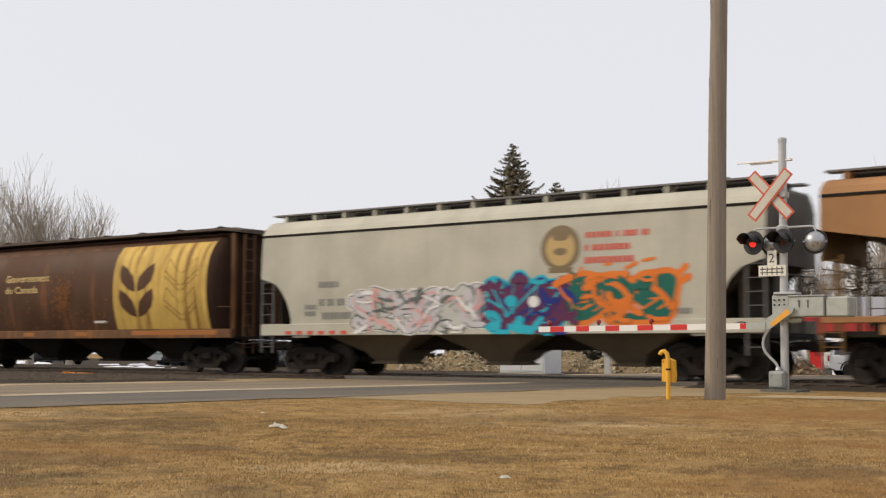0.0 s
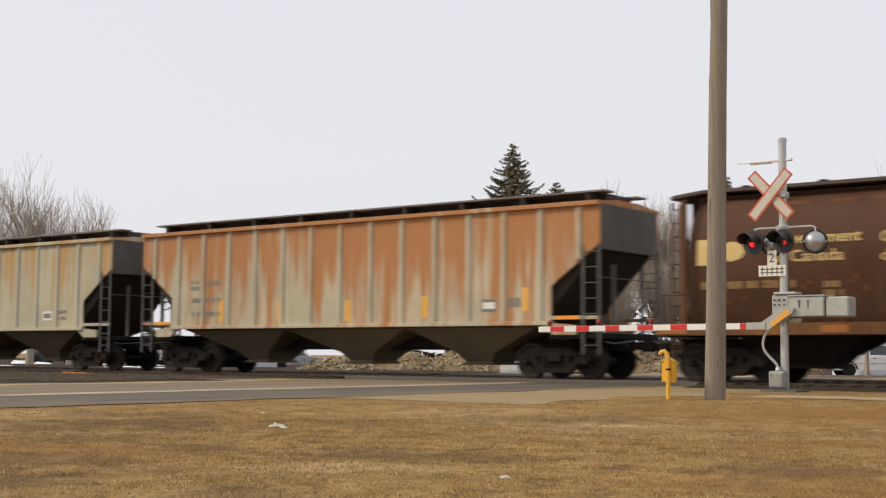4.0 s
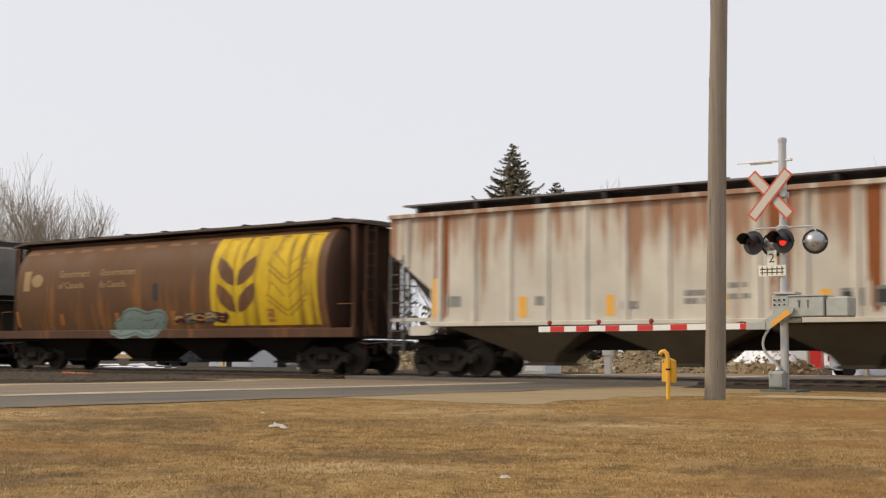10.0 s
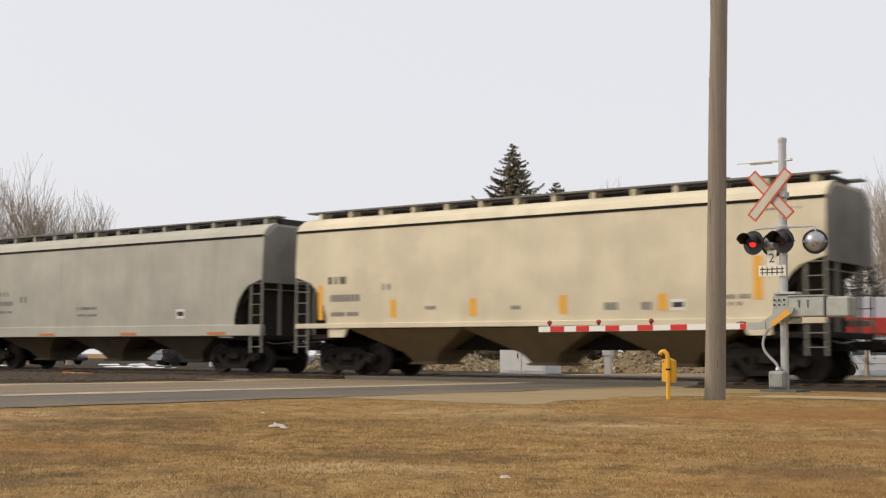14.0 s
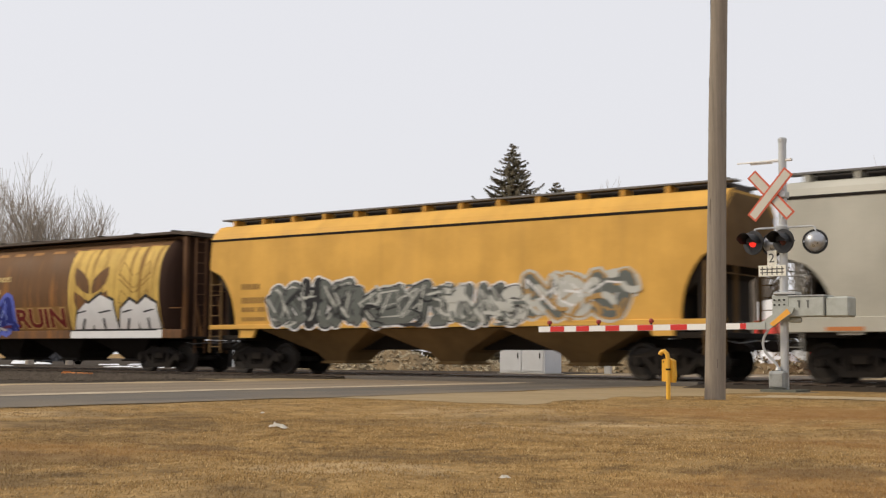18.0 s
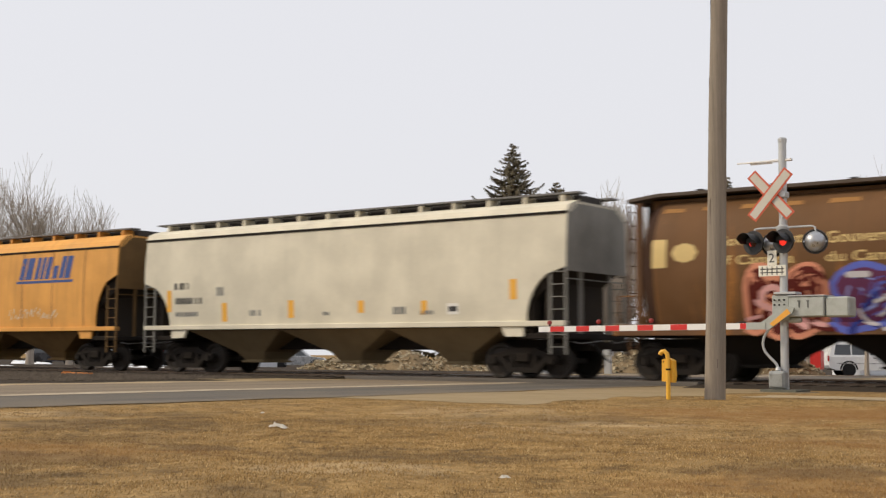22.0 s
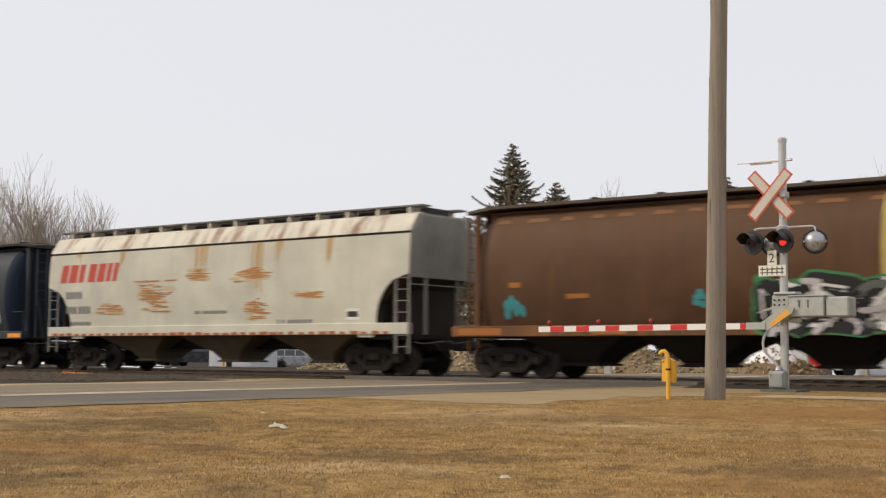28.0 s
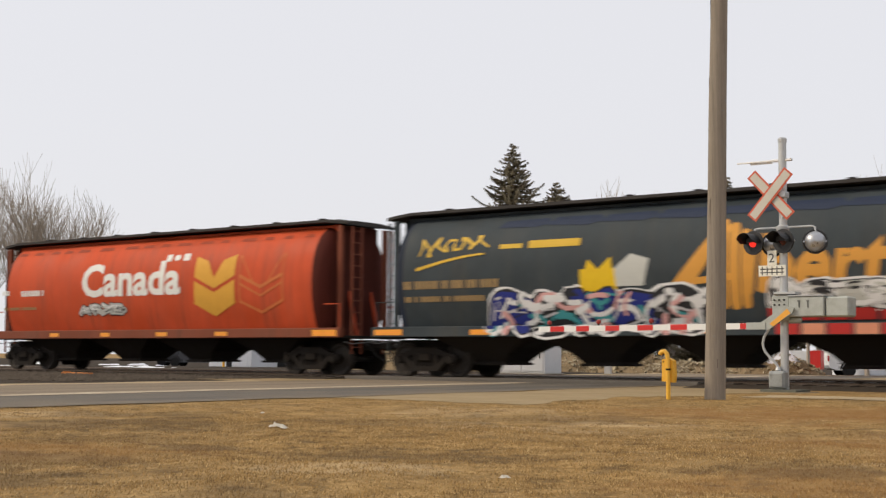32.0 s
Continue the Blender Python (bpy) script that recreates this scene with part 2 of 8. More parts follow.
def mat_lawn():
    m, n, l, b = mat_base("dormant_lawn", 0.95)
    tc = n.new("ShaderNodeTexCoord").outputs["Object"]
    big = noise_node(n, l, tc, 0.30, 4, 0.6)
    field = None
    for scale, weight in ((1.3, 0.20), (4.5, 0.24), (14.0, 0.28), (42.0, 0.28)):
        term = math_node(n, l, "MULTIPLY", noise_node(n, l, tc, scale, 3, 0.65), weight)
        field = term if field is None else math_node(n, l, "ADD", field, term)
    mid = mix(n, l, ramp(n, l, big, 0.38, 0.62), (0.252, 0.159, 0.063), (0.284, 0.172, 0.058))
    c = mix(n, l, ramp(n, l, field, 0.55, 0.36, 0, 0.75), mid, (0.125, 0.079, 0.034))
    c = mix(n, l, ramp(n, l, field, 0.47, 0.64, 0, 0.95), c, (0.43, 0.285, 0.120))
    worn = noise_node(n, l, tc, 1.6, 8, 0.72)
    ragged = math_node(n, l, "MULTIPLY", math_node(n, l, "SUBTRACT", worn, 0.5), 4.2)
    mottle = noise_node(n, l, tc, 3.2, 8, 0.78)
    c = mix(n, l, ramp(n, l, mottle, 0.50, 0.36, 0, 0.85), c, (0.125, 0.080, 0.034))
    c = mix(n, l, ramp(n, l, mottle, 0.52, 0.66, 0, 0.65), c, (0.375, 0.245, 0.098))
    c = mix(n, l, spots(n, l, tc, RUSSET, ragged), c, (0.236, 0.126, 0.042))
    c = mix(n, l, spots(n, l, tc, PALE, ragged), c, (0.45, 0.33, 0.18))
    c = mix(n, l, math_node(n, l, "MULTIPLY", spots(n, l, tc, BARE, ragged), 0.75), c, (0.112, 0.075, 0.038))
    c = mix(n, l, ramp(n, l, worn, 0.54, 0.70, 0, 0.4), c, (0.14, 0.096, 0.048))
    fleck = noise_node(n, l, tc, 95.0, 2, 0.5)
    c = mix(n, l, ramp(n, l, fleck, 0.66, 0.74, 0, 0.6), c, (0.58, 0.46, 0.28))
    l.new(c, b.inputs["Base Color"])
    bump(n, l, b, field, 0.4, 0.012)
    b.inputs["Specular IOR Level"].default_value = 0.1
    return m


def mat_road():
    """Asphalt, bare and grey on the near lane, under tan dust and gravel on the far one."""
    m, n, l, b = mat_base("worn_asphalt", 0.85)
    tc = n.new("ShaderNodeTexCoord").outputs["Object"]
    sep = n.new("ShaderNodeSeparateXYZ")
    l.new(tc, sep.inputs[0])
    along = noise_node(n, l, tc, 1.4, 5, 0.65, (1.0, 0.05, 1))
    patch = noise_node(n, l, tc, 0.35, 4, 0.6)
    fine = noise_node(n, l, tc, 45.0, 4, 0.8)
    c = mix(n, l, ramp(n, l, along, 0.3, 0.7), (0.082, 0.073, 0.062), (0.155, 0.135, 0.108))
    where = math_node(n, l, "ADD", sep.outputs[0], math_node(n, l, "MULTIPLY", math_node(n, l, "SUBTRACT", along, 0.5), 3.5))
    where = math_node(n, l, "ADD", where, math_node(n, l, "MULTIPLY", math_node(n, l, "SUBTRACT", noise_node(n, l, tc, 0.8, 5, 0.7), 0.5), 2.4))
    dust = ramp(n, l, where, -17.4, -18.8, 0, 0.9)
    c = mix(n, l, dust, c, (0.245, 0.187, 0.122))
    c = mix(n, l, ramp(n, l, where, -14.9, -14.2, 0, 0.6), c, (0.27, 0.205, 0.13))
    c = mix(n, l, ramp(n, l, patch, 0.45, 0.70, 0, 0.5), c, (0.205, 0.162, 0.105))
    rut = ramp(n, l, along, 0.50, 0.60, 0, 0.45)
    c = mix(n, l, rut, c, (0.10, 0.085, 0.066))
    c = mix(n, l, ramp(n, l, fine, 0.35, 0.7, 0, 0.35), c, (0.07, 0.066, 0.062))
    l.new(c, b.inputs["Base Color"])
    bump(n, l, b, fine, 0.5, 0.006)
    b.inputs["Specular IOR Level"].default_value = 0.2
    return m


LAWN = mat_lawn()
ROAD = mat_road()
SAND = surface("sandy_shoulder", (0.30, 0.225, 0.125), 0.35, 0.9, 0.95, 0.0, 22, 0.012, (0.20, 0.145, 0.075), 0.8)
BALLAST = surface("dark_ballast", (0.050, 0.040, 0.031), 0.8, 5.0, 1.0, 0.0, 16, 0.05, (0.085, 0.065, 0.046), 0.6)
BALLAST.node_tree.nodes["Principled BSDF"].inputs["Specular IOR Level"].default_value = 0.05
LINE = surface("worn_road_paint", (0.44, 0.36, 0.26), 0.2, 1.6, 0.85, 0.0, 25, 0.001, (0.19, 0.155, 0.115), 0.9)
SNOW = surface("old_snow", (0.82, 0.84, 0.88), 0.06, 2.0, 0.7, 0.0, 12, 0.02, (0.55, 0.53, 0.50), 0.35)
TIE = surface("creosoted_tie", (0.06, 0.048, 0.038), 0.3, 3.0, 0.9, 0.0, 25, 0.004, (0.12, 0.1, 0.08), 0.5, (0.3, 1, 1))

structure("ground", ground_sheet(), LAWN, "flat dormant brown lawn and open ground reaching the horizon", "ground", True)


def strip(x0, x1, y0, y1, lift, step=1.0, wobble=0.0, seed=0, across=6):
    """A thin sheet laid over the ground, with uneven long edges."""
    mb = MB()
    k = max(2, int((y1 - y0) / step))
    vs = []
    for j in range(k + 1):
        y = y0 + (y1 - y0) * j / k
        a = x0 + wobble * (noise.noise(Vector((seed, y * 0.7, 1.7))) + 0.35 * noise.noise(Vector((seed, y * 2.9, 6.3))))
        c = x1 + wobble * (noise.noise(Vector((seed + 9, y * 0.7, 4.1))) + 0.35 * noise.noise(Vector((seed + 9, y * 2.9, 8.2))))
        for i in range(across + 1):
            x = a + (c - a) * i / across
            vs.append((x, y, ground_z(x, y) + lift + 0.03 * ease((y - 7) / 8)))
    w = across + 1
    return mb.add(vs, [(j * w + i, j * w + i + 1, j * w + i + w + 1, j * w + i + w) for j in range(k) for i in range(across)])


structure("road", strip(-23.9, -14.2, -60, 90, 0.012, 0.3, 0.40, 1), ROAD, "worn dusty grey asphalt road crossing the tracks", "road")
structure("road_shoulder", strip(-14.3, -10.25, -13.6, 60, 0.005, 0.2, 0.5, 2, 24), SAND, "sandy tan gravel shoulder beside the asphalt road", "road shoulder")
VERGE = surface("dry_grass_verge", (0.40, 0.31, 0.19), 0.35, 1.4, 0.95, 0.0, 25, 0.01, (0.17, 0.125, 0.07), 0.8)
structure("gravel_verge", strip(-24.75, -23.7, -60, 60, 0.016, 0.35, 0.5, 3), VERGE, "pale sandy dry-grass verge along the far side of the road", "road shoulder")
structure("road_line", strip(-18.6, -17.9, -60, 60, 0.019, 0.4, 0.22, 4), LINE, "faded worn pale line on grey asphalt", "road marking")
structure("gravel_lot", strip(-300, -24.2, -40, 300, 0.004, 0.5, 0.4, 5), BALLAST, "dark grey crushed gravel beside the tracks", "gravel")

structure("crossing_apron", strip(-26.4, -23.6, -5.2, -1.5, 0.019, 0.25, 0.7, 6), SAND, "sandy gravel spilled beside the level crossing", "gravel")
structure("sandy_edge", strip(-9.4, 4.0, -8.3, -6.6, 0.010, 0.15, 0.5, 7, 80), VERGE, "pale sandy strip between the lawn and the tracks", "gravel")


def track_bed(yc):
    mb = MB()
    prof = [(yc - 2.9, -0.13), (yc - 1.75, -0.055), (yc + 1.75, -0.055), (yc + 2.9, -0.13)]
    for x0, x1 in ((-320, -24.4), (-13.2, 260)):
        mb.prism(prof, x0, x1, "x")
    return mb


def rail_mesh(y):
    mb = MB()
    prof = [(-0.07, -0.17), (0.07, -0.17), (0.07, -0.158), (0.012, -0.14), (0.012, -0.045), (0.036, -0.035), (0.036, -0.006), (0.028, 0),
            (-0.028, 0), (-0.036, -0.006), (-0.036, -0.035), (-0.012, -0.045), (-0.012, -0.14), (-0.07, -0.158)]
    return mb.prism([(y + a, c) for a, c in prof], -320, 260, "x")


for k, yc in enumerate((0.0, 4.6)):
    structure("track_bed", track_bed(yc), BALLAST, "dark stone ballast under a railway track", "ballast")
    tr = thing("railway_track", pose(0, yc, 0), "railway track of two worn steel rails on dark ties", "railway track", "tracks", "structure")
    for y in (-0.753, 0.753):
        part("rail", rail_mesh(y), RAIL, tr)
    tie = MB().box(-0.11, 0.11, -1.3, 1.3, -0.16, -0.03, 0.012).mesh("tie", TIE)
    for i in range(150):
        x = -66 + i * 0.55
        if not -24.4 < x < -13.2:
            part("tie", tie, None, tr, at=pose(x, 0, random.uniform(-0.008, 0.004), 0, 0, random.uniform(-1, 1)))
    plank = MB().box(-5.5, 5.5, -0.30, 0.30, -0.12, -0.012, 0.01).mesh("crossing_panel", surface("crossing_timber", (0.13, 0.115, 0.1), 0.3, 1.5, 0.9, 0.0, 25, 0.004, None, 0.3, (0.2, 1, 1)))
    for y in (-1.12, -0.32, 0.32, 1.12):
        part("crossing_panel", plank, None, tr, at=pose(-18.9, y, 0))


# ---- covered hopper cars ----
ROOF_DARK = surface("dark_roof_steel", (0.05, 0.045, 0.042), 0.3, 1.5, 0.8, 0.0, 20, 0.003)
CIRC_R, CIRC_Z = 1.57, 2.70


def side_y_b(z):
    """Half width of a smooth-sided car: a slight bulge, drawn in at the shoulder."""
    t = (z - 2.7) / 1.6
    return 1.60 - 0.085 * t * t


def side_y_c(z):
    """Half width of a cylindrical car body."""
    if z < CIRC_Z:
        return CIRC_R - 0.27 * ((CIRC_Z - z) / 1.35) ** 2
    return CIRC_R * max(0.0, 1 - ((z - CIRC_Z) / 1.84) ** 2.4) ** (1 / 2.4)


MESHES = {}


def shared(key, make, name, mat, smooth=False):
    k = (key, mat.name)
    if k not in MESHES:
        MESHES[k] = make().mesh(name, mat, smooth)
    return MESHES[k]


def wheelset_mesh():
    mb = MB()
    for s in (-1, 1):
        y = 0.753 * s
        prof = [(0.09, y + 0.05 * s), (0.20, y + 0.03 * s), (0.34, y + 0.015 * s), (0.385, y + 0.065 * s), (0.455, y + 0.062 * s), (0.462, y - 0.04 * s),
                (0.487, y - 0.055 * s), (0.487, y - 0.075 * s), (0.39, y - 0.075 * s), (0.34, y - 0.02 * s), (0.10, y - 0.05 * s)]
        mb.lathe(prof, axis="y", n=28)
        for k in range(3):
            a = k * 2 * math.pi / 3
            mb.cyl((0.12 * math.cos(a), y + 0.05 * s, 0.12 * math.sin(a)), (0.12 * math.cos(a), y + 0.36 * s, 0.12 * math.sin(a)), 0.022, n=6)
        mb.cyl((0, y, 0), (0, y + 0.34 * s, 0), 0.11, n=14)
    mb.cyl((0, -0.75, 0), (0, 0.75, 0), 0.085, n=14)
    return mb


def side_frame_mesh(s):
    """Cast truck side frame with its spring nest opening."""
    mb = MB()
    y0, y1 = (0.93 * s, 1.10 * s)
    top = [(-1.10, 0.46), (-1.06, 0.60), (-0.72, 0.66), (-0.40, 0.80), (0.40, 0.80), (0.72, 0.66), (1.06, 0.60), (1.10, 0.46),
           (0.72, 0.50), (0.42, 0.62), (-0.42, 0.62), (-0.72, 0.50)]
    mb.prism(top, y0, y1)
    low = [(-0.78, 0.50), (-0.62, 0.56), (-0.36, 0.28), (0.36, 0.28), (0.62, 0.56), (0.78, 0.50), (0.46, 0.15), (-0.46, 0.15)]
    mb.prism(low, y0, y1)
    for x in (-0.36, 0.36):
        mb.box(x - 0.07, x + 0.07, min(y0, y1), max(y0, y1), 0.26, 0.66, 0.01)
    for x in (-0.2, -0.065, 0.07, 0.205):
        mb.cyl((x, 1.03 * s, 0.28), (x, 1.03 * s, 0.5), 0.058, n=10)
    for x in (-0.9, 0.9):
        mb.box(x - 0.16, x + 0.16, min(y0, y1 + 0.02 * s), max(y0, y1 + 0.02 * s), 0.36, 0.60, 0.03)
        mb.cyl((x, 1.08 * s, 0.46), (x, 1.19 * s, 0.46), 0.115, 0.10, n=14)
    return mb


def truck(parent, x, turn, wheels):
    tk = part("truck", shared("bolster", lambda: MB().box(-0.22, 0.22, -1.16, 1.16, 0.42, 0.66, 0.03).cyl((0, 0, 0.6), (0, 0, 0.92), 0.28, n=16).box(-0.1, 0.1, -0.62, 0.62, 0.3, 0.45, 0.02), "truck", STEEL_DARK, True),
              None, parent, at=pose(x, 0, 0))
    for s in (-1, 1):
        part("side_frame", shared(("frame", s), lambda s=s: side_frame_mesh(s), "side_frame", STEEL_DARK), None, tk)
    for dx in (-0.9, 0.9):
        w = part("wheelset", shared("wheelset", wheelset_mesh, "wheelset", WHEEL, True), None, tk, at=pose(dx, 0, 0.46, 0, turn, 0))
        wheels.append((w, dx))
    return tk


def ladder_mesh(w, z0, z1, rungs):
    mb = MB()
    for x in (-w / 2, w / 2):
        mb.box(x - 0.03, x + 0.03, -0.025, 0.025, z0, z1, 0.006)
    for k in range(rungs):
        z = z0 + (z1 - z0) * (k + 0.6) / rungs
        mb.cyl((-w / 2, -0.03, z), (w / 2, -0.03, z), 0.014, n=6)
    return mb


def coupler_mesh(s, x):
    mb = MB()
    mb.box(min(x * s, (x + 0.55) * s), max(x * s, (x + 0.55) * s), -0.09, 0.09, 0.76, 0.95, 0.02)
    a, c = (x + 0.45) * s, (x + 0.78) * s
    mb.box(min(a, c), max(a, c), -0.17, 0.14, 0.71, 1.0, 0.05)
    return mb


def brake_wheel_mesh():
    mb = MB()
    ring = [(0, 0.26 * math.cos(2 * math.pi * k / 20), 0.26 * math.sin(2 * math.pi * k / 20)) for k in range(21)]
    mb.tube(ring, 0.018, 6)
    for k in range(4):
        a = k * math.pi / 2 + 0.4
        mb.cyl((0, 0, 0), (0, 0.26 * math.cos(a), 0.26 * math.sin(a)), 0.012, n=6)
    mb.cyl((-0.12, 0, 0), (0.05, 0, 0), 0.03, n=8)
    return mb


def body_profile(half, top, low, foot, end_in, knee):
    """Outline, along the car, of the upper hopper body with its end slopes."""
    return [(-half, top), (-half, knee + 0.35), (-half + end_in, knee), (-foot, low), (foot, low), (half - end_in, knee), (half, knee + 0.35), (half, top)]


def bay_mesh(x0, x1, xo, lip, ztop, zlow, yt, yb):
    """One hopper bay that narrows on all sides to its outlet chute."""
    def ring(hx0, hx1, hy, z):
        return [(hx0, -hy, z), (hx1, -hy, z), (hx1, hy, z), (hx0, hy, z)]
    zm = zlow + 0.30
    mb = MB().rings([ring(x0, x1, yt, ztop), ring(xo - lip * 1.45, xo + lip * 1.45, yb * 1.35, zm), ring(xo - lip, xo + lip, yb, zlow + 0.07), ring(xo - lip, xo + lip, yb, zlow)])
    mb.box(xo - lip - 0.05, xo + lip + 0.05, -yb - 0.10, yb + 0.10, zlow - 0.03, zlow + 0.03, 0.008)
    return mb


def ribbon(side_fn, x0, x1, zs, y_sign=-1, off=0.0):
    mb = MB()
    rows = [[(x0, y_sign * (side_fn(z) + off), z), (x1, y_sign * (side_fn(z) + off), z)] for z in zs]
    return mb.rings(rows, False, False)


def roof_walk(parent, half, z, y_in, y_out, posts, mat, zr, post_mat=None):
    """Running boards on brackets along both sides of the roof."""
    part("hatch_coaming", MB().box(-half + 0.25, half - 0.25, -0.6, 0.6, zr - 0.01, z + 0.02, 0.02), ROOF_DARK, parent, "dark roof hatch coaming")
    for s in (-1, 1):
        mb = MB()
        mb.box(-half, half, min(s * y_in, s * y_out), max(s * y_in, s * y_out), z, z + 0.045)
        part("running_board", mb, mat, parent)
    bracket = shared(("bracket", round(z - zr, 2)), lambda: MB().box(-0.05, 0.05, -y_out + 0.02, y_out - 0.02, zr, z - 0.002, 0.008), "bracket", post_mat or HATCH)
    for k in range(posts):
        part("roof_bracket", bracket, None, parent, at=pose(-half + 0.5 + (2 * half - 1.0) * k / (posts - 1), 0, 0))


def hatch_row(parent, half, z, n, mat):
    me = shared(("hatch", z), lambda: MB().lathe([(0.44, z - 0.12), (0.44, z), (0.38, z + 0.05), (0.0001, z + 0.07)], n=16), "roof_hatch", mat, True)
    for k in range(n):
        part("roof_hatch", me, None, parent, at=pose(-half + 1.2 + (2 * half - 2.4) * k / (n - 1), 0, 0))


def car_base(label, wheels, half, truck_x, coupler_x, girder=0.74):
    car = thing("covered_hopper_car", pose(0, 0, 0), label, "freight car", "cars of the grain train")
    for k, s in enumerate((-1, 1)):
        truck(car, s * truck_x, random.uniform(0, 80), wheels)
        part("coupler", shared(("coupler", s, coupler_x), lambda s=s: coupler_mesh(s, coupler_x), "coupler", STEEL_DARK), None, car)
    part("air_reservoir", shared("reservoir", lambda: MB().lathe([(0.0001, -0.55), (0.18, -0.5), (0.22, -0.42), (0.22, 0.42), (0.18, 0.5), (0.0001, 0.55)], (0, 0.55, 1.0), "x", 14), "air_reservoir", STEEL_DARK, True), None, car, at=pose(-half + 1.0, 0, 0.35))
    for s in (-1, 1):
        part("air_hose", shared(("hose", s, half), lambda s=s: MB().tube([(s * (half - 0.1), -0.4, 0.95), (s * (half + 0.15), -0.4, 0.85), (s * (half + 0.35), -0.28, 0.55), (s * (half + 0.45), -0.1, 0.42)], 0.025, 6), "air_hose", BLACK_PAINT), None, car)
        part("uncoupling_lever", shared(("lever", s, half), lambda s=s: MB().tube([(s * (half + 0.1), -1.45, 0.95), (s * (half + 0.18), -1.2, 0.9), (s * (half + 0.25), -0.2, 0.98)], 0.016, 6), "uncoupling_lever", GRATE), None, car)
    part("centre_sill", shared(("sill", half, girder), lambda: MB().box(-half, -half + 2.7, -0.32, 0.32, 0.72, 1.02, 0.02).box(half - 2.7, half, -0.32, 0.32, 0.72, 1.02, 0.02).box(-half + 2.72, half - 2.72, -0.3, 0.3, girder, 1.16, 0.02), "centre_sill", STEEL_DARK), None, car)
    return car


def end_frame(car, half, mat, z_side, top_z, ladders=True):
    """End platform, corner posts, ladders and grab irons at both ends."""
    for s in (-1, 1):
        mb = MB().box(min(s * (half - 1.5), s * half), max(s * (half - 1.5), s * half), -1.5, 1.5, 1.02, 1.16, 0.015)
        part("end_platform", mb, STEEL_DARK, car)
        for t in (-1, 1):
            if ladders:
                me = shared(("ladder", top_z, z_side), lambda: ladder_mesh(0.46, 0.62, top_z, 7), "ladder", mat)
                part("ladder", me, None, car, at=pose(s * (half - 0.25), t * 1.555, 0, 0, 0, 0 if t < 0 else 180))
            brace = MB().prism([(s * (half - 0.1), 2.9), (s * (half - 0.02), 2.9), (s * (half - 0.02), 1.1), (s * (half - 0.1), 1.1)], t * 0.75 - 0.04, t * 0.75 + 0.04)
            part("end_post", brace, mat, car)
        part("grab_iron", MB().cyl((s * (half - 0.02), -1.5, 2.55), (s * (half - 0.02), 1.5, 2.55), 0.016, n=6), mat, car)


def car_ribbed(label, wheels, paint, end_paint, under, ribs=15, rib_paint=None):
    """Flat-sided three-bay hopper with outside posts."""
    half = 8.55
    car = car_base(label, wheels, half, 6.95, 8.5)
    prof = body_profile(half - 0.02, 4.36, 1.32, 6.6, 0.15, 3.2)
    part("hopper_body", MB().prism(prof, -1.40, 1.40), SLOPE, car, "dark hopper body and end slopes")
    for x0, x1, xo in ((-6.6, -2.3, -4.2), (-2.3, 2.3, 0.0), (2.3, 6.6, 4.2)):
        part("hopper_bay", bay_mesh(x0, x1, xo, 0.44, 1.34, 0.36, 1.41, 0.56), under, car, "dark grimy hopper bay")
    shape = [(-half, 4.42), (-half, 3.40), (-7.12, 2.36), (-7.12, 1.42), (7.12, 1.42), (7.12, 2.36), (half, 3.40), (half, 4.42)]
    for s in (-1, 1):
        part("side_sheet", MB().prism(shape, s * 1.50, s * 1.56), paint, car)
        for k in range(ribs):
            x = -7.95 + 15.9 * k / (ribs - 1)
            z0 = 1.43 if abs(x) < 7.12 else 2.36 + (abs(x) - 7.12) * 0.727 + 0.05
            w = 0.10
            rib = MB().prism([(x - w, s * 1.558), (x - w * 0.55, s * 1.612), (x + w * 0.55, s * 1.612), (x + w, s * 1.558)], z0, 4.36, "z")
            part("side_post", rib, rib_paint or paint, car)
        part("top_chord", MB().prism([(s * 1.50, 4.36), (s * 1.67, 4.36), (s * 1.67, 4.46), (s * 1.58, 4.48), (s * 1.50, 4.48)], -half, half, "x"), paint, car)
        part("side_sill", MB().box(-7.15, 7.15, min(s * 1.46, s * 1.63), max(s * 1.46, s * 1.63), 1.36, 1.47, 0.01), paint, car)
        for e in (-1, 1):
            part("end_sill_plate", MB().prism([(e * 6.75, 1.42), (e * 7.2, 1.12), (e * 7.85, 1.12), (e * 7.85, 1.36), (e * 7.12, 1.42)], s * 1.46, s * 1.56), paint, car)
            part("side_step", MB().box(min(e * 7.12, e * half), max(e * 7.12, e * half), min(s * 1.5, s * 1.56), max(s * 1.5, s * 1.56), 1.50, 1.60, 0.01), paint, car)
    for e in (-1, 1):
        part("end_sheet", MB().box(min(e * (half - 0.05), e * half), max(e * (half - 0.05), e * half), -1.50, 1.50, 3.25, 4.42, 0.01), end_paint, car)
    part("roof", MB().prism([(-1.6, 4.47), (-1.2, 4.50), (-0.6, 4.56), (0.6, 4.56), (1.2, 4.50), (1.6, 4.47), (1.5, 4.40), (-1.5, 4.40)], -half, half, "x"), paint, car)
    roof_walk(car, half - 0.1, 4.75, 0.62, 1.14, 9, GRATE, 4.50, ROOF_DARK)
    hatch_row(car, half, 4.60, 9, HATCH)
    end_frame(car, half, end_paint, 1.5, 3.35)
    part("brake_wheel", shared("brakewheel", brake_wheel_mesh, "brake_wheel", STEEL_DARK), None, car, at=pose(-half - 0.06, -0.5, 2.3))
    return car


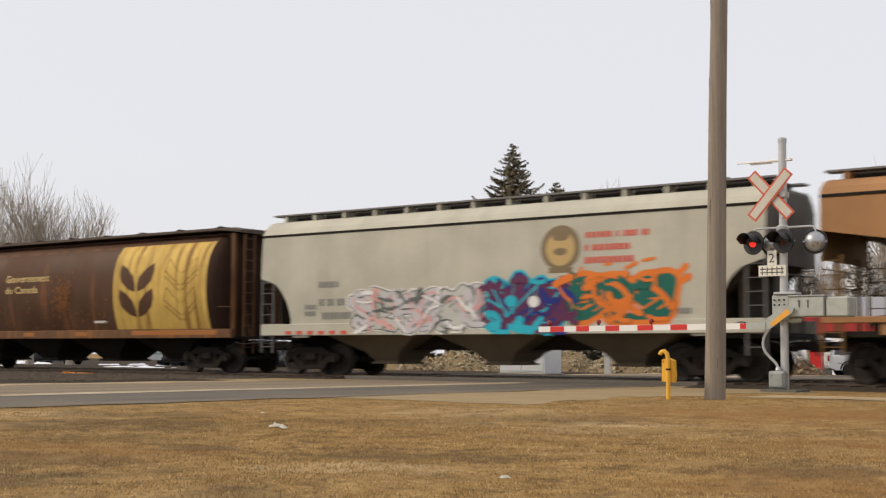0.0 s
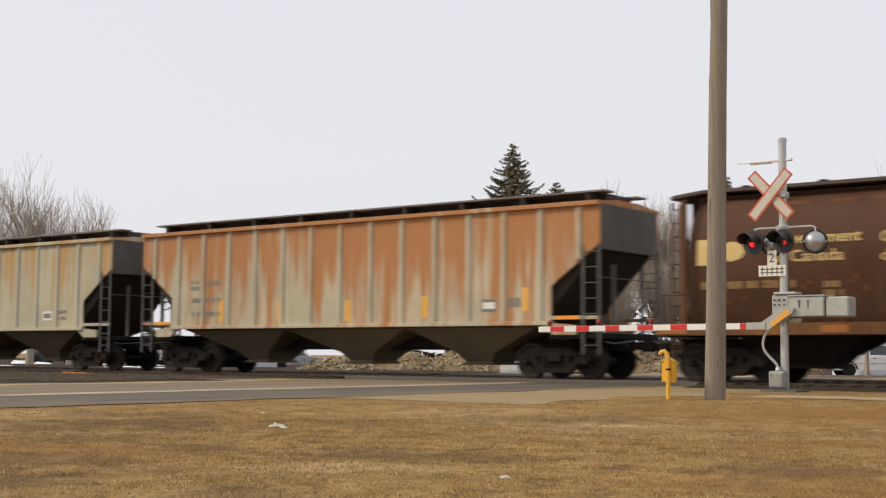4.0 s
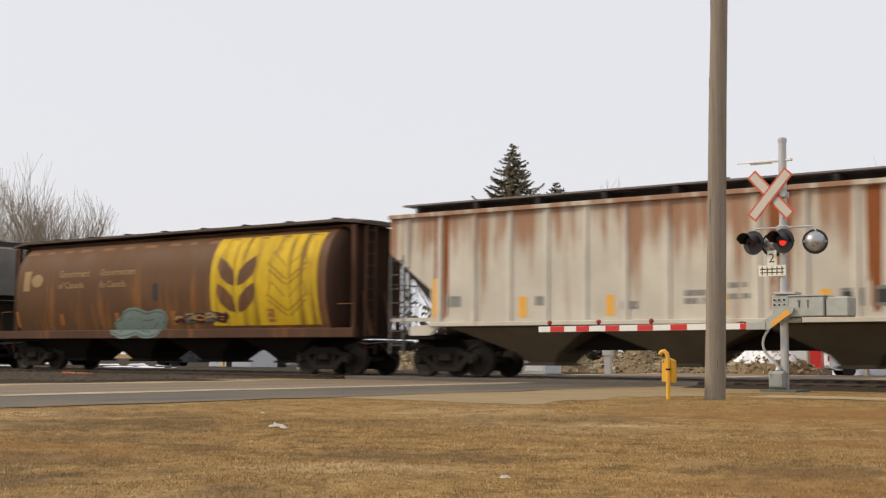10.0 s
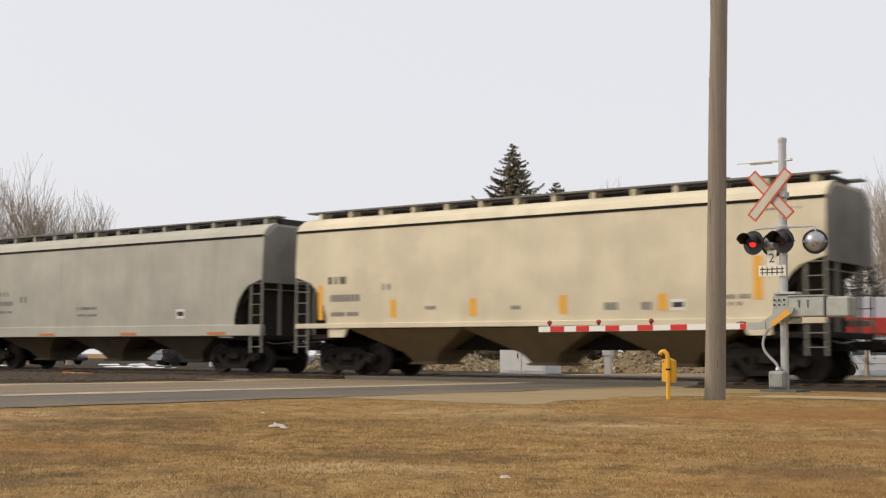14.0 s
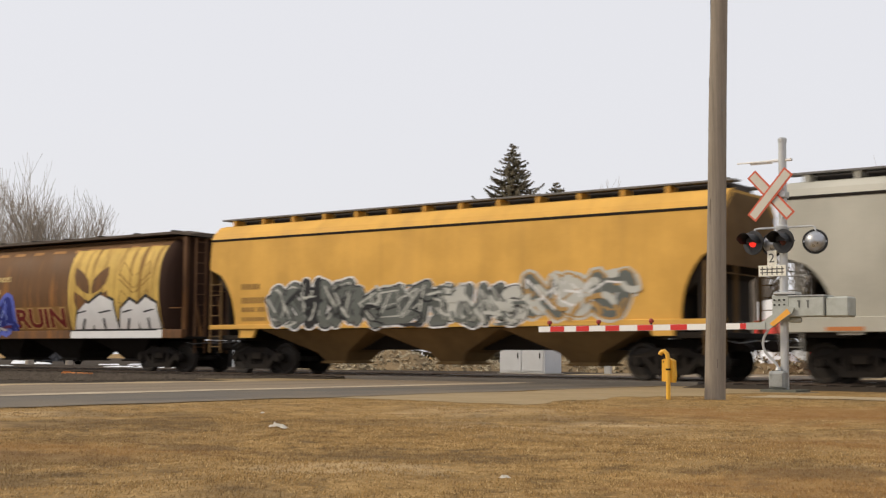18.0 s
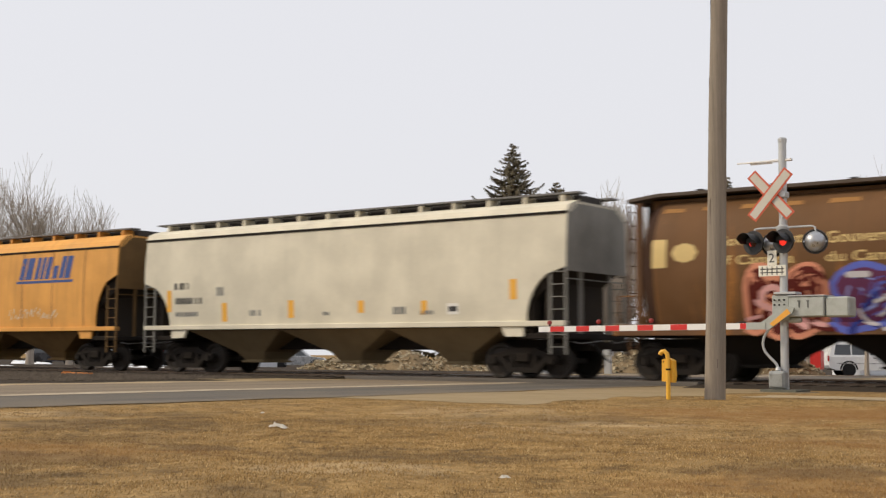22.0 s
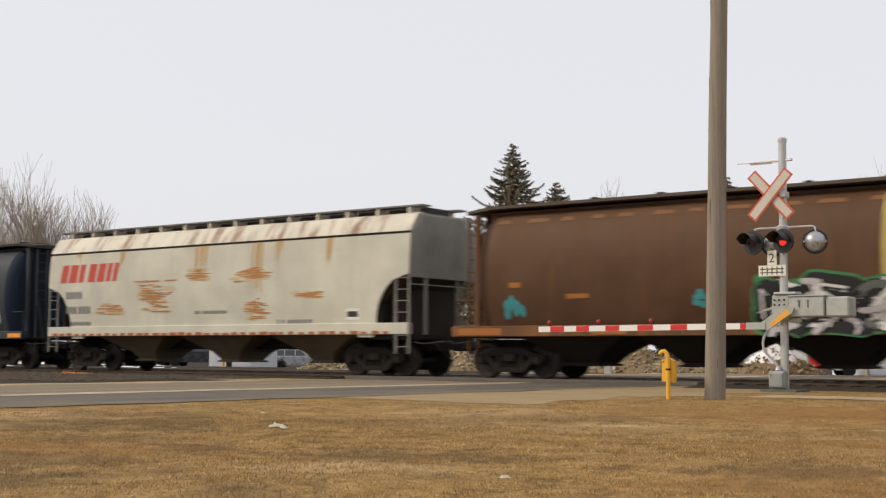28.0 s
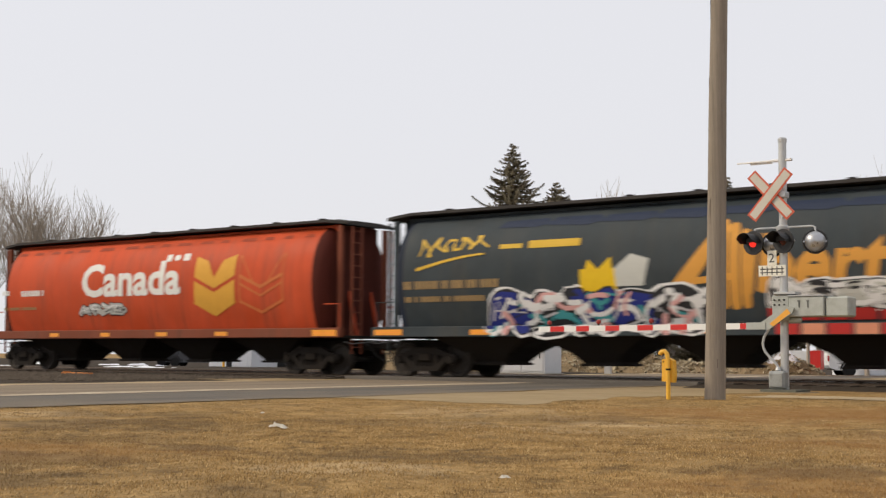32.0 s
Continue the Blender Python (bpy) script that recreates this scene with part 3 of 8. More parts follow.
def car_smooth(label, wheels, paint, end_paint, under, half=8.0, seams=0, cut=(1.2, 2.85), sill_paint=None, hatches=10, posts=14, seam=4.18, roof_paint=None, sill_low=1.34, slope=None):
    """Smooth-sided hopper with a gentle bulge, a shoulder and rounded end openings."""
    car = car_base(label, wheels, half, half - 1.62, half - 0.05)
    b = half / 8.0 * 3.95
    foot, knee = slope or (b * 1.53, 2.85)
    prof = body_profile(half - 0.03, 4.0, 1.30, foot, 0.12, knee)
    part("hopper_body", MB().prism(prof, -1.38, 1.38), SLOPE, car, "dark hopper body and end slopes")
    for x0, x1, xo in ((-b * 1.53, -b * 0.52, -b), (-b * 0.52, b * 0.52, 0.0), (b * 0.52, b * 1.53, b)):
        if abs(xo) > foot:
            continue
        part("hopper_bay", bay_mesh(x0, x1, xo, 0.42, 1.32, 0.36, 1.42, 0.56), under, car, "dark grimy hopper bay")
    cl, cz = cut
    for s in (-1, 1):
        zs = [1.34, 1.62] + [1.62 + (cz - 1.62) * (k / 7) for k in range(1, 8)] + [3.4, 3.7, seam - 0.15, seam]
        mb = MB()
        rows = []
        for z in zs:
            if z <= 1.62:
                e = half - cl
            elif z < cz:
                t = (z - 1.62) / (cz - 1.62)
                e = half - cl * math.sqrt(max(0.0, 1 - t ** 1.7)) * 0.99
            else:
                e = half
            rows.append([(-e, s * side_y_b(z), z), (e, s * side_y_b(z), z)])
        inner = [[(a[0], a[1] - s * 0.05, a[2]), (c[0], c[1] - s * 0.05, c[2])] for a, c in rows]
        loop = [r[0] for r in rows] + [r[1] for r in reversed(rows)]
        iloop = [r[0] for r in inner] + [r[1] for r in reversed(inner)]
        mb.rings(rows, False, False).rings(inner, False, False).rings([loop, iloop], True, False)
        part("side_sheet", mb, paint, car, smooth=True)
        part("shoulder", MB().prism([(s * 1.545, seam - 0.01), (s * 1.55, seam + 0.035), (s * 1.45, seam + 0.20), (s * 1.22, 4.53), (s * 0.95, 4.60), (s * 0.90, 4.54), (s * 1.40, seam - 0.02)], -half, half, "x"), roof_paint or paint, car)
        part("eave_seam", MB().box(-half, half, min(s * 1.50, s * 1.553), max(s * 1.50, s * 1.575), seam - 0.035, seam + 0.035, 0.005), STEEL_DARK, car, "dark grimy eave seam")
        part("side_sill", MB().box(-half + 0.02, half - 0.02, min(s * 1.42, s * 1.615), max(s * 1.42, s * 1.615), sill_low, 1.48, 0.012), sill_paint or paint, car)
        for e in (-1, 1):
            part("bolster_plate", MB().prism([(e * (half - 2.0), 1.34), (e * (half - 1.85), 1.08), (e * (half - 1.3), 1.08), (e * (half - 1.3), 1.34)], s * 1.46, s * 1.56), sill_paint or paint, car)
        for k in range(seams):
            x = -half + 2 * half * (k + 1) / (seams + 1)
            part("side_seam", ribbon(side_y_b, x - 0.035, x + 0.035, (1.5, 2.1, 2.7, 3.3, 3.7, seam - 0.03), s, 0.006), P_SEAM, car, "grimy rust-brown weld seam")
    for e in (-1, 1):
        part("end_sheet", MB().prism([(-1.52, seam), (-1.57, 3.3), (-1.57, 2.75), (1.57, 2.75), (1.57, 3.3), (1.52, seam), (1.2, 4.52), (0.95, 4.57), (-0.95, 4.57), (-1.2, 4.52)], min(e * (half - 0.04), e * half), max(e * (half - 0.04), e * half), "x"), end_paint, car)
    part("roof", MB().prism([(-0.95, 4.56), (0.95, 4.56), (0.95, 4.50), (-0.95, 4.50)], -half, half, "x"), paint, car)
    roof_walk(car, half + 0.05, 4.77, 0.66, 1.06, posts, GRATE, 4.53, roof_paint or paint)
    hatch_row(car, half, 4.66, hatches, HATCH)
    end_frame(car, half, end_paint, 1.5, 2.85)
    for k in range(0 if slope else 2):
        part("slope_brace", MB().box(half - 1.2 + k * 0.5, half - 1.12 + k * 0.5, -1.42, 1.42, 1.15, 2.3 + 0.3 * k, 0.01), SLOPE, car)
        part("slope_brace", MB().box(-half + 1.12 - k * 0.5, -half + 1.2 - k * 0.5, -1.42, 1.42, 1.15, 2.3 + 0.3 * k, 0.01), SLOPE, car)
    return car


def car_cylinder(label, wheels, paint, sill_paint, roof_paint, end_paint, half=8.5, body=7.80, bands=7):
    """Cylindrical four-bay grain hopper with a roof trough that juts out over the ends."""
    car = car_base(label, wheels, half, 6.97, half - 0.05, 1.0)
    zs = [1.20, 1.36, 1.6, 1.9, 2.2, 2.5, 2.7, 2.9, 3.1, 3.3, 3.5, 3.7, 3.85, 4.0, 4.12, 4.22, 4.30, 4.36]
    ring = [(-side_y_c(z), z) for z in zs] + [(side_y_c(z), z) for z in reversed(zs)]
    def hoop(x, sc):
        return [(x, y * sc, CIRC_Z + (z - CIRC_Z) * sc) for y, z in ring]
    part("tank_body", MB().rings([hoop(-body + 0.40, 1.0), hoop(body - 0.40, 1.0)]), paint, car, smooth=True)
    for e in (-1, 1):
        part("tank_end", MB().rings([hoop(e * (body - inset), sc) for inset, sc in ((0.40, 1.0), (0.24, 0.98), (0.10, 0.925), (0.0, 0.84))]), end_paint, car, "domed tank end with its shade painted dark", smooth=True)
        part("end_bulkhead", MB().box(min(e * (half - 0.62), e * (half - 0.56)), max(e * (half - 0.62), e * (half - 0.56)), -0.78, 0.78, 1.14, 4.40, 0.01), end_paint, car, "end sheet with its shade painted dark")
    for k in range(bands):
        x = -body + 0.9 + (2 * body - 1.8) * k / (bands - 1)
        outer = [(y * 1.004, CIRC_Z + (z - CIRC_Z) * 1.004) for y, z in ring]
        part("weld_seam", MB().rings([[(x - 0.02, y, z) for y, z in outer], [(x + 0.02, y, z) for y, z in outer]], False, False), paint, car)
    b = (-5.1, -1.7, 1.7, 5.1)
    part("hopper_body", MB().prism([(-7.4, 2.0), (-7.4, 1.8), (-6.8, 1.16), (6.8, 1.16), (7.4, 1.8), (7.4, 2.0)], -1.3, 1.3), STEEL_DARK, car, "black grimy hopper body")
    for k, xo in enumerate(b):
        x0 = -6.8 if k == 0 else xo - 1.7
        x1 = 6.8 if k == 3 else xo + 1.7
        part("hopper_bay", bay_mesh(x0, x1, xo, 0.50, 1.18, 0.36, 1.28, 0.60), STEEL_DARK, car, "black grimy hopper bay")
    for s in (-1, 1):
        part("side_sill", MB().box(-half, half, min(s * 1.36, s * 1.58), max(s * 1.36, s * 1.58), 1.08, 1.36, 0.015), sill_paint, car)
        part("roof_rail", MB().box(-body, body, min(s * 0.70, s * 0.78), max(s * 0.70, s * 0.78), 4.20, 4.44, 0.01), paint, car)
    trough = []
    for x, w, z1 in ((-half + 0.15, 1.10, 4.50), (-half + 0.25, 1.12, 4.52), (-body + 0.3, 1.14, 4.60), (body - 0.3, 1.14, 4.60), (half - 0.25, 1.12, 4.52), (half - 0.15, 1.10, 4.50)):
        trough.append([(x, -w, z1 - 0.11), (x, -w, z1 - 0.03), (x, -0.5, z1 + 0.02), (x, 0.5, z1 + 0.02), (x, w, z1 - 0.03), (x, w, z1 - 0.11)])
    part("roof_walkway", MB().rings(trough), roof_paint, car, "dark roof walkway jutting over the ends")
    part("hatch_trough", MB().box(-body + 0.4, body - 0.4, -0.36, 0.36, 4.50, 4.66, 0.03), roof_paint, car)
    for k in range(8):
        part("hatch_latch", shared("latch", lambda: MB().box(-0.1, 0.1, -0.46, 0.46, 4.60, 4.71, 0.02), "hatch_latch", STEEL_DARK), None, car, at=pose(-body + 1.1 + (2 * body - 2.2) * k / 7, 0, 0))
    for e in (-1, 1):
        part("end_platform", MB().box(min(e * body, e * half), max(e * body, e * half), -1.5, 1.5, 1.06, 1.14, 0.01), STEEL_DARK, car)
        for t in (-1, 1):
            part("corner_post", MB().box(min(e * (half - 0.54), e * (half - 0.38)), max(e * (half - 0.54), e * (half - 0.38)), t * 1.02 - 0.06, t * 1.02 + 0.06, 1.1, 4.38, 0.012), sill_paint, car)
            part("end_ladder", shared(("cladder",), lambda: ladder_mesh(0.42, 0.6, 4.34, 11), "end_ladder", sill_paint), None, car, at=pose(e * (half - 0.10), t * 0.7, 0, 0, 0, 90 if e > 0 else -90))
            part("end_brace", MB().prism([(e * (body - 0.02), 2.9), (e * (half - 0.3), 1.15), (e * (half - 0.2), 1.15), (e * (body - 0.02), 3.05)], t * 0.5 - 0.04, t * 0.5 + 0.04), paint, car)
            part("hand_rail", MB().tube([(e * (half - 0.1), t * 1.45, 1.1), (e * (half - 0.1), t * 1.45, 2.05), (e * (half - 0.7), t * 1.45, 2.05)], 0.02, 6), paint, car)
    return car



# ---- the train ----
BROWN = (0.078, 0.034, 0.016)
P_GREY = car_paint("pale_grey_car_paint", (0.45, 0.43, 0.355), 0.10, dirt=0.15, streak=0.12)
P_BROWN1 = car_paint("brown_car_paint", BROWN, 0.50, (0.24, 0.09, 0.026), 0.3, 0.4, top_rust=-0.05)
P_BROWN2 = car_paint("rusty_brown_car_paint", (0.120, 0.058, 0.025), 0.66, (0.24, 0.102, 0.028), 0.22, 0.45, top_rust=-0.14)
P_BROWN3 = car_paint("orange_brown_car_paint", (0.136, 0.066, 0.024), 0.66, (0.30, 0.130, 0.034), 0.25, 0.45, top_rust=-0.12)
P_TAWNY = car_paint("tawny_rusted_car_paint", (0.33, 0.17, 0.072), 0.5, (0.26, 0.105, 0.03), 0.25, 0.3)
P_BROWN4 = car_paint("dull_brown_car_paint", (0.095, 0.046, 0.022), 0.45, (0.15, 0.062, 0.018), 0.25, 0.35, top_rust=-0.06)
P_RUST = car_paint("rust_stained_grey_paint", (0.48, 0.43, 0.31), 0.68, (0.36, 0.112, 0.012), 0.2, 0.2, top_rust=0.15, top_from=1.7)
P_RUST_RIB = car_paint("lightly_rusted_post_paint", (0.47, 0.42, 0.31), 0.42, (0.38, 0.16, 0.03), 0.2, 0.2, top_rust=0.08)
P_TAN = car_paint("tan_stained_grey_paint", (0.47, 0.43, 0.31), 0.50, (0.43, 0.235, 0.07), 0.15, 0.12, top_rust=0.12)
P_TAN_RIB = car_paint("pale_tan_post_paint", (0.49, 0.46, 0.36), 0.30, (0.46, 0.29, 0.12), 0.12, 0.12, top_rust=0.08)
P_STREAK = car_paint("white_rust_streaked_paint", (0.57, 0.53, 0.45), 0.46, (0.24, 0.082, 0.020), 0.15, 0.18, top_rust=0.18, top_from=2.2)
P_STREAK_RIB = car_paint("off_white_post_paint", (0.60, 0.56, 0.48), 0.34, (0.22, 0.075, 0.026), 0.15, 0.18, top_rust=0.18, top_from=2.4)
P_CREAM = car_paint("cream_car_paint", (0.655, 0.585, 0.435), 0.0, dirt=0.06, streak=0.08)
P_GREY2 = car_paint("mid_grey_car_paint", (0.43, 0.415, 0.355), 0.05, dirt=0.15, streak=0.15)
P_YELLOW = car_paint("yellow_car_paint", (0.64, 0.36, 0.075), 0.05, dirt=0.15, streak=0.15)
P_STONE = car_paint("stone_white_car_paint", (0.645, 0.595, 0.47), 0.0, dirt=0.06, streak=0.08)
P_ORANGE = car_paint("orange_car_paint", (0.70, 0.345, 0.085), 0.10, (0.25, 0.1, 0.03), 0.2, 0.32)
P_SEAM = car_paint("grimy_orange_seam", (0.42, 0.195, 0.06), 0.55, (0.14, 0.065, 0.03), 0.3, 0.5)
P_WHITE = car_paint("white_rust_patched_paint", (0.56, 0.54, 0.45), 0.0, dirt=0.14, streak=0.08)
P_WHITE_RUSTY = car_paint("white_rusted_through_paint", (0.60, 0.56, 0.47), 0.66, (0.15, 0.052, 0.018), 0.15, 0.15)
P_TEAL = car_paint("dark_blue_green_car_paint", (0.034, 0.044, 0.050), 0.40, (0.062, 0.052, 0.036), 0.4, 0.3, top_rust=-0.10)
P_RED = car_paint("red_car_paint", (0.53, 0.070, 0.018), 0.42, (0.16, 0.035, 0.014), 0.35, 0.5, top_rust=-0.10)
P_RED_SILL = car_paint("grimy_red_sill_paint", (0.20, 0.052, 0.024), 0.4, (0.10, 0.04, 0.02), 0.4, 0.5)
# End sheets: shade on the ends is put into these darker colours, with patches.
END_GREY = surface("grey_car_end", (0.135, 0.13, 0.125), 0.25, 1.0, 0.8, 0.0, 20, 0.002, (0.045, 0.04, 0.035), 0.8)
END_LIGHT = surface("shaded_weathered_grey_end", (0.25, 0.24, 0.215), 0.2, 1.0, 0.8, 0.0, 20, 0.002, (0.085, 0.078, 0.066), 0.7)
END_BROWN = surface("shaded_grimy_brown_end", (0.17, 0.10, 0.04), 0.25, 1.0, 0.8, 0.0, 20, 0.002, (0.05, 0.035, 0.02), 0.8)
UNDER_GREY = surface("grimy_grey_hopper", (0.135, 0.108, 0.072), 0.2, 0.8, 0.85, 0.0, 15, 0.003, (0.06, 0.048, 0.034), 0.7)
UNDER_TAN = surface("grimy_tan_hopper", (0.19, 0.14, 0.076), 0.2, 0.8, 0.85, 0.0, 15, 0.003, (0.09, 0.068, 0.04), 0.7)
# Hopper bodies, end slopes and braces: much darker than the bays.
SLOPE = surface("dark_end_slope", (0.040, 0.033, 0.027), 0.3, 0.9, 0.9, 0.0, 15, 0.003, (0.085, 0.062, 0.040), 0.5)
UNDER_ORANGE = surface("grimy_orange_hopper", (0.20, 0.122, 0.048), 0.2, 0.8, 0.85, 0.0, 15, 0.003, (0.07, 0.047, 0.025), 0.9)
ROOF_BROWN = surface("brown_roof_steel", (0.10, 0.078, 0.062), 0.3, 1.5, 0.8, 0.0, 20, 0.003)

# Tank ends turn away from the sun; these dark colours carry that shade.
SHADE_BROWN = surface("shaded_maroon_steel", (0.040, 0.020, 0.013), 0.25, 1.0, 0.85, 0.0, 18, 0.002, (0.075, 0.040, 0.020), 0.6)
SHADE_NAVY = surface("shaded_navy_steel", (0.017, 0.024, 0.042), 0.25, 1.0, 0.8, 0.0, 18, 0.002, (0.03, 0.028, 0.026), 0.6)
SHADE_RED = surface("shaded_dark_red_steel", (0.075, 0.014, 0.008), 0.25, 1.0, 0.8, 0.0, 18, 0.002, (0.04, 0.02, 0.014), 0.7)

WHEELS = []


def travel(t):
    """How far the train has gone at t seconds, counted from 16 s."""
    u = t - 16.0
    return 8.0786 * u + 0.0074563 * u * u + 2.472e-5 * u ** 3


# where the couplings stand at 16 s, front of the train first
JOINTS = [133.8, 116.42, 99.27, 80.8, 62.04, 43.35, 24.9, 6.62, -10.76, -28.15, -46.7, -64.93, -82.37, -100.97, -119.1, -136.9, -155.2, -173.3]
TRAIN = [
    car_smooth("rusty orange-brown covered hopper car with black roof walkway", WHEELS, P_TAWNY, END_BROWN, STEEL_DARK, cut=(3.4, 3.4), slope=(3.0, 3.6)),
    car_smooth("pale grey covered hopper car with spray-painted letters and a round crest", WHEELS, P_GREY, END_GREY, UNDER_GREY, seam=4.12, sill_low=1.14),
    car_cylinder("dark brown cylindrical grain hopper with a yellow wheat panel", WHEELS, P_BROWN1, P_BROWN2, ROOF_BROWN, SHADE_BROWN),
    car_ribbed("ribbed grey hopper car heavily streaked with orange rust", WHEELS, P_RUST, END_GREY, UNDER_GREY, rib_paint=P_RUST_RIB),
    car_ribbed("ribbed tan-grey hopper car with faint rust stains", WHEELS, P_TAN, END_GREY, UNDER_GREY, rib_paint=P_TAN_RIB),
    car_ribbed("ribbed off-white hopper car with dark red rust runs and yellow marks", WHEELS, P_STREAK, END_GREY, UNDER_GREY, rib_paint=P_STREAK_RIB),
    car_cylinder("rusty brown cylindrical grain hopper with a bright yellow wheat panel", WHEELS, P_BROWN2, P_BROWN1, ROOF_BROWN, SHADE_BROWN),
    car_smooth("clean cream covered hopper car with small orange marks", WHEELS, P_CREAM, END_LIGHT, UNDER_TAN),
    car_smooth("plain mid-grey covered hopper car with faint vertical grime", WHEELS, P_GREY2, END_LIGHT, UNDER_GREY, sill_low=1.14),
    car_smooth("yellow covered hopper car with grey and black spray-painted letters", WHEELS, P_YELLOW, END_BROWN, UNDER_ORANGE, half=8.6, cut=(1.1, 3.2), seam=4.10),
    car_cylinder("orange-brown cylindrical grain hopper with wheat panel and coloured graffiti", WHEELS, P_BROWN3, P_BROWN2, ROOF_BROWN, SHADE_BROWN),
    car_smooth("clean off-white covered hopper car with small orange marks", WHEELS, P_STONE, END_LIGHT, UNDER_TAN, seam=4.24),
    car_smooth("orange covered hopper car with blue lettering shapes and side seams", WHEELS, P_ORANGE, END_BROWN, UNDER_ORANGE, half=8.6, seams=9, cut=(1.1, 3.2), seam=4.15),
    car_cylinder("dull brown cylindrical grain hopper with wheat panel and black-white graffiti", WHEELS, P_BROWN4, P_BROWN2, ROOF_BROWN, SHADE_BROWN),
    car_smooth("white covered hopper car with rust patches and red lettering shapes", WHEELS, P_WHITE, END_LIGHT, UNDER_GREY, seam=4.0, roof_paint=P_WHITE_RUSTY, sill_low=1.16),
    car_cylinder("dark blue-green cylindrical grain hopper with large orange script", WHEELS, P_TEAL, P_TEAL, ROOF_DARK, SHADE_NAVY),
    car_cylinder("bright red cylindrical grain hopper with white lettering and wheat emblem", WHEELS, P_RED, P_RED_SILL, ROOF_DARK, SHADE_RED),
]


# ---- lettering, emblems and graffiti on the cars ----
def ink(name, col, dark_amt=0.35):
    return surface(name, col, 0.12, 2.5, 0.62, 0.0, 30, 0.0006, tuple(c * 0.55 + 0.02 for c in col), dark_amt)


INK_BLACK = ink("faded_black_ink", (0.05, 0.05, 0.05))
INK_GREY = ink("faded_grey_ink", (0.20, 0.20, 0.19))
INK_WHITE = ink("white_ink", (0.75, 0.73, 0.68))
INK_CREAM = ink("cream_ink", (0.62, 0.46, 0.20))
INK_FAINT = ink("faint_tan_ink", (0.33, 0.22, 0.10))
INK_RED = ink("faded_red_ink", (0.55, 0.10, 0.07))
INK_BRIGHT_RED = ink("bright_red_ink", (0.52, 0.085, 0.06))
INK_BLUE = ink("blue_ink", (0.06, 0.10, 0.27))
INK_YELLOW_MARK = ink("orange_yellow_mark", (0.80, 0.42, 0.07))
INK_ORANGE = ink("orange_script_paint", (0.62, 0.30, 0.06))
INK_GOLD = ink("gold_script_paint", (0.62, 0.40, 0.05))
SPRAY = {
    "white": ink("white_spray", (0.72, 0.71, 0.70)), "black": ink("black_spray", (0.03, 0.03, 0.032)), "grey": ink("grey_spray", (0.13, 0.14, 0.13)),
    "silver": ink("silver_spray", (0.50, 0.50, 0.46)), "pink": ink("pink_spray", (0.66, 0.36, 0.34)), "purple": ink("purple_spray", (0.12, 0.035, 0.085)),
    "cyan": ink("cyan_spray", (0.03, 0.40, 0.52)), "orange": ink("orange_spray", (0.70, 0.19, 0.035)), "green": ink("dark_green_spray", (0.02, 0.13, 0.10)),
    "blue": ink("blue_spray", (0.025, 0.035, 0.20)), "sky": ink("light_blue_spray", (0.28, 0.34, 0.72)), "maroon": ink("maroon_spray", (0.10, 0.014, 0.010)),
    "cobalt": ink("bright_blue_spray", (0.11, 0.14, 0.50)), "salmon": ink("salmon_spray", (0.62, 0.26, 0.16)), "teal": ink("teal_spray", (0.06, 0.28, 0.30)), "tan": ink("tan_spray", (0.42, 0.26, 0.10)),
    "dull_teal": ink("dull_grey_teal_spray", (0.20, 0.265, 0.235)), "lime": ink("green_spray", (0.06, 0.22, 0.09)), "red": ink("red_spray", (0.45, 0.035, 0.03)), "lilac": ink("pale_grey_lilac_spray", (0.52, 0.50, 0.52)),
}


def clip_half(poly, z, keep_above):
    out = []
    for i, p in enumerate(poly):
        q = poly[(i + 1) % len(poly)]
        a, b = (p[1] - z, q[1] - z) if keep_above else (z - p[1], z - q[1])
        if a >= 0:
            out.append(p)
        if a * b < 0:
            t = a / (a - b)
            out.append((p[0] + (q[0] - p[0]) * t, p[1] + (q[1] - p[1]) * t))
    return out


def face_y(kind, z):
    """Distance of the outer face from the car's middle at height z."""
    if kind == "a":
        return 1.564
    if kind == "b":
        return 1.619 if z < 1.482 else side_y_b(z) + 0.003
    return 1.584 if z < 1.362 else side_y_c(z) + 0.008


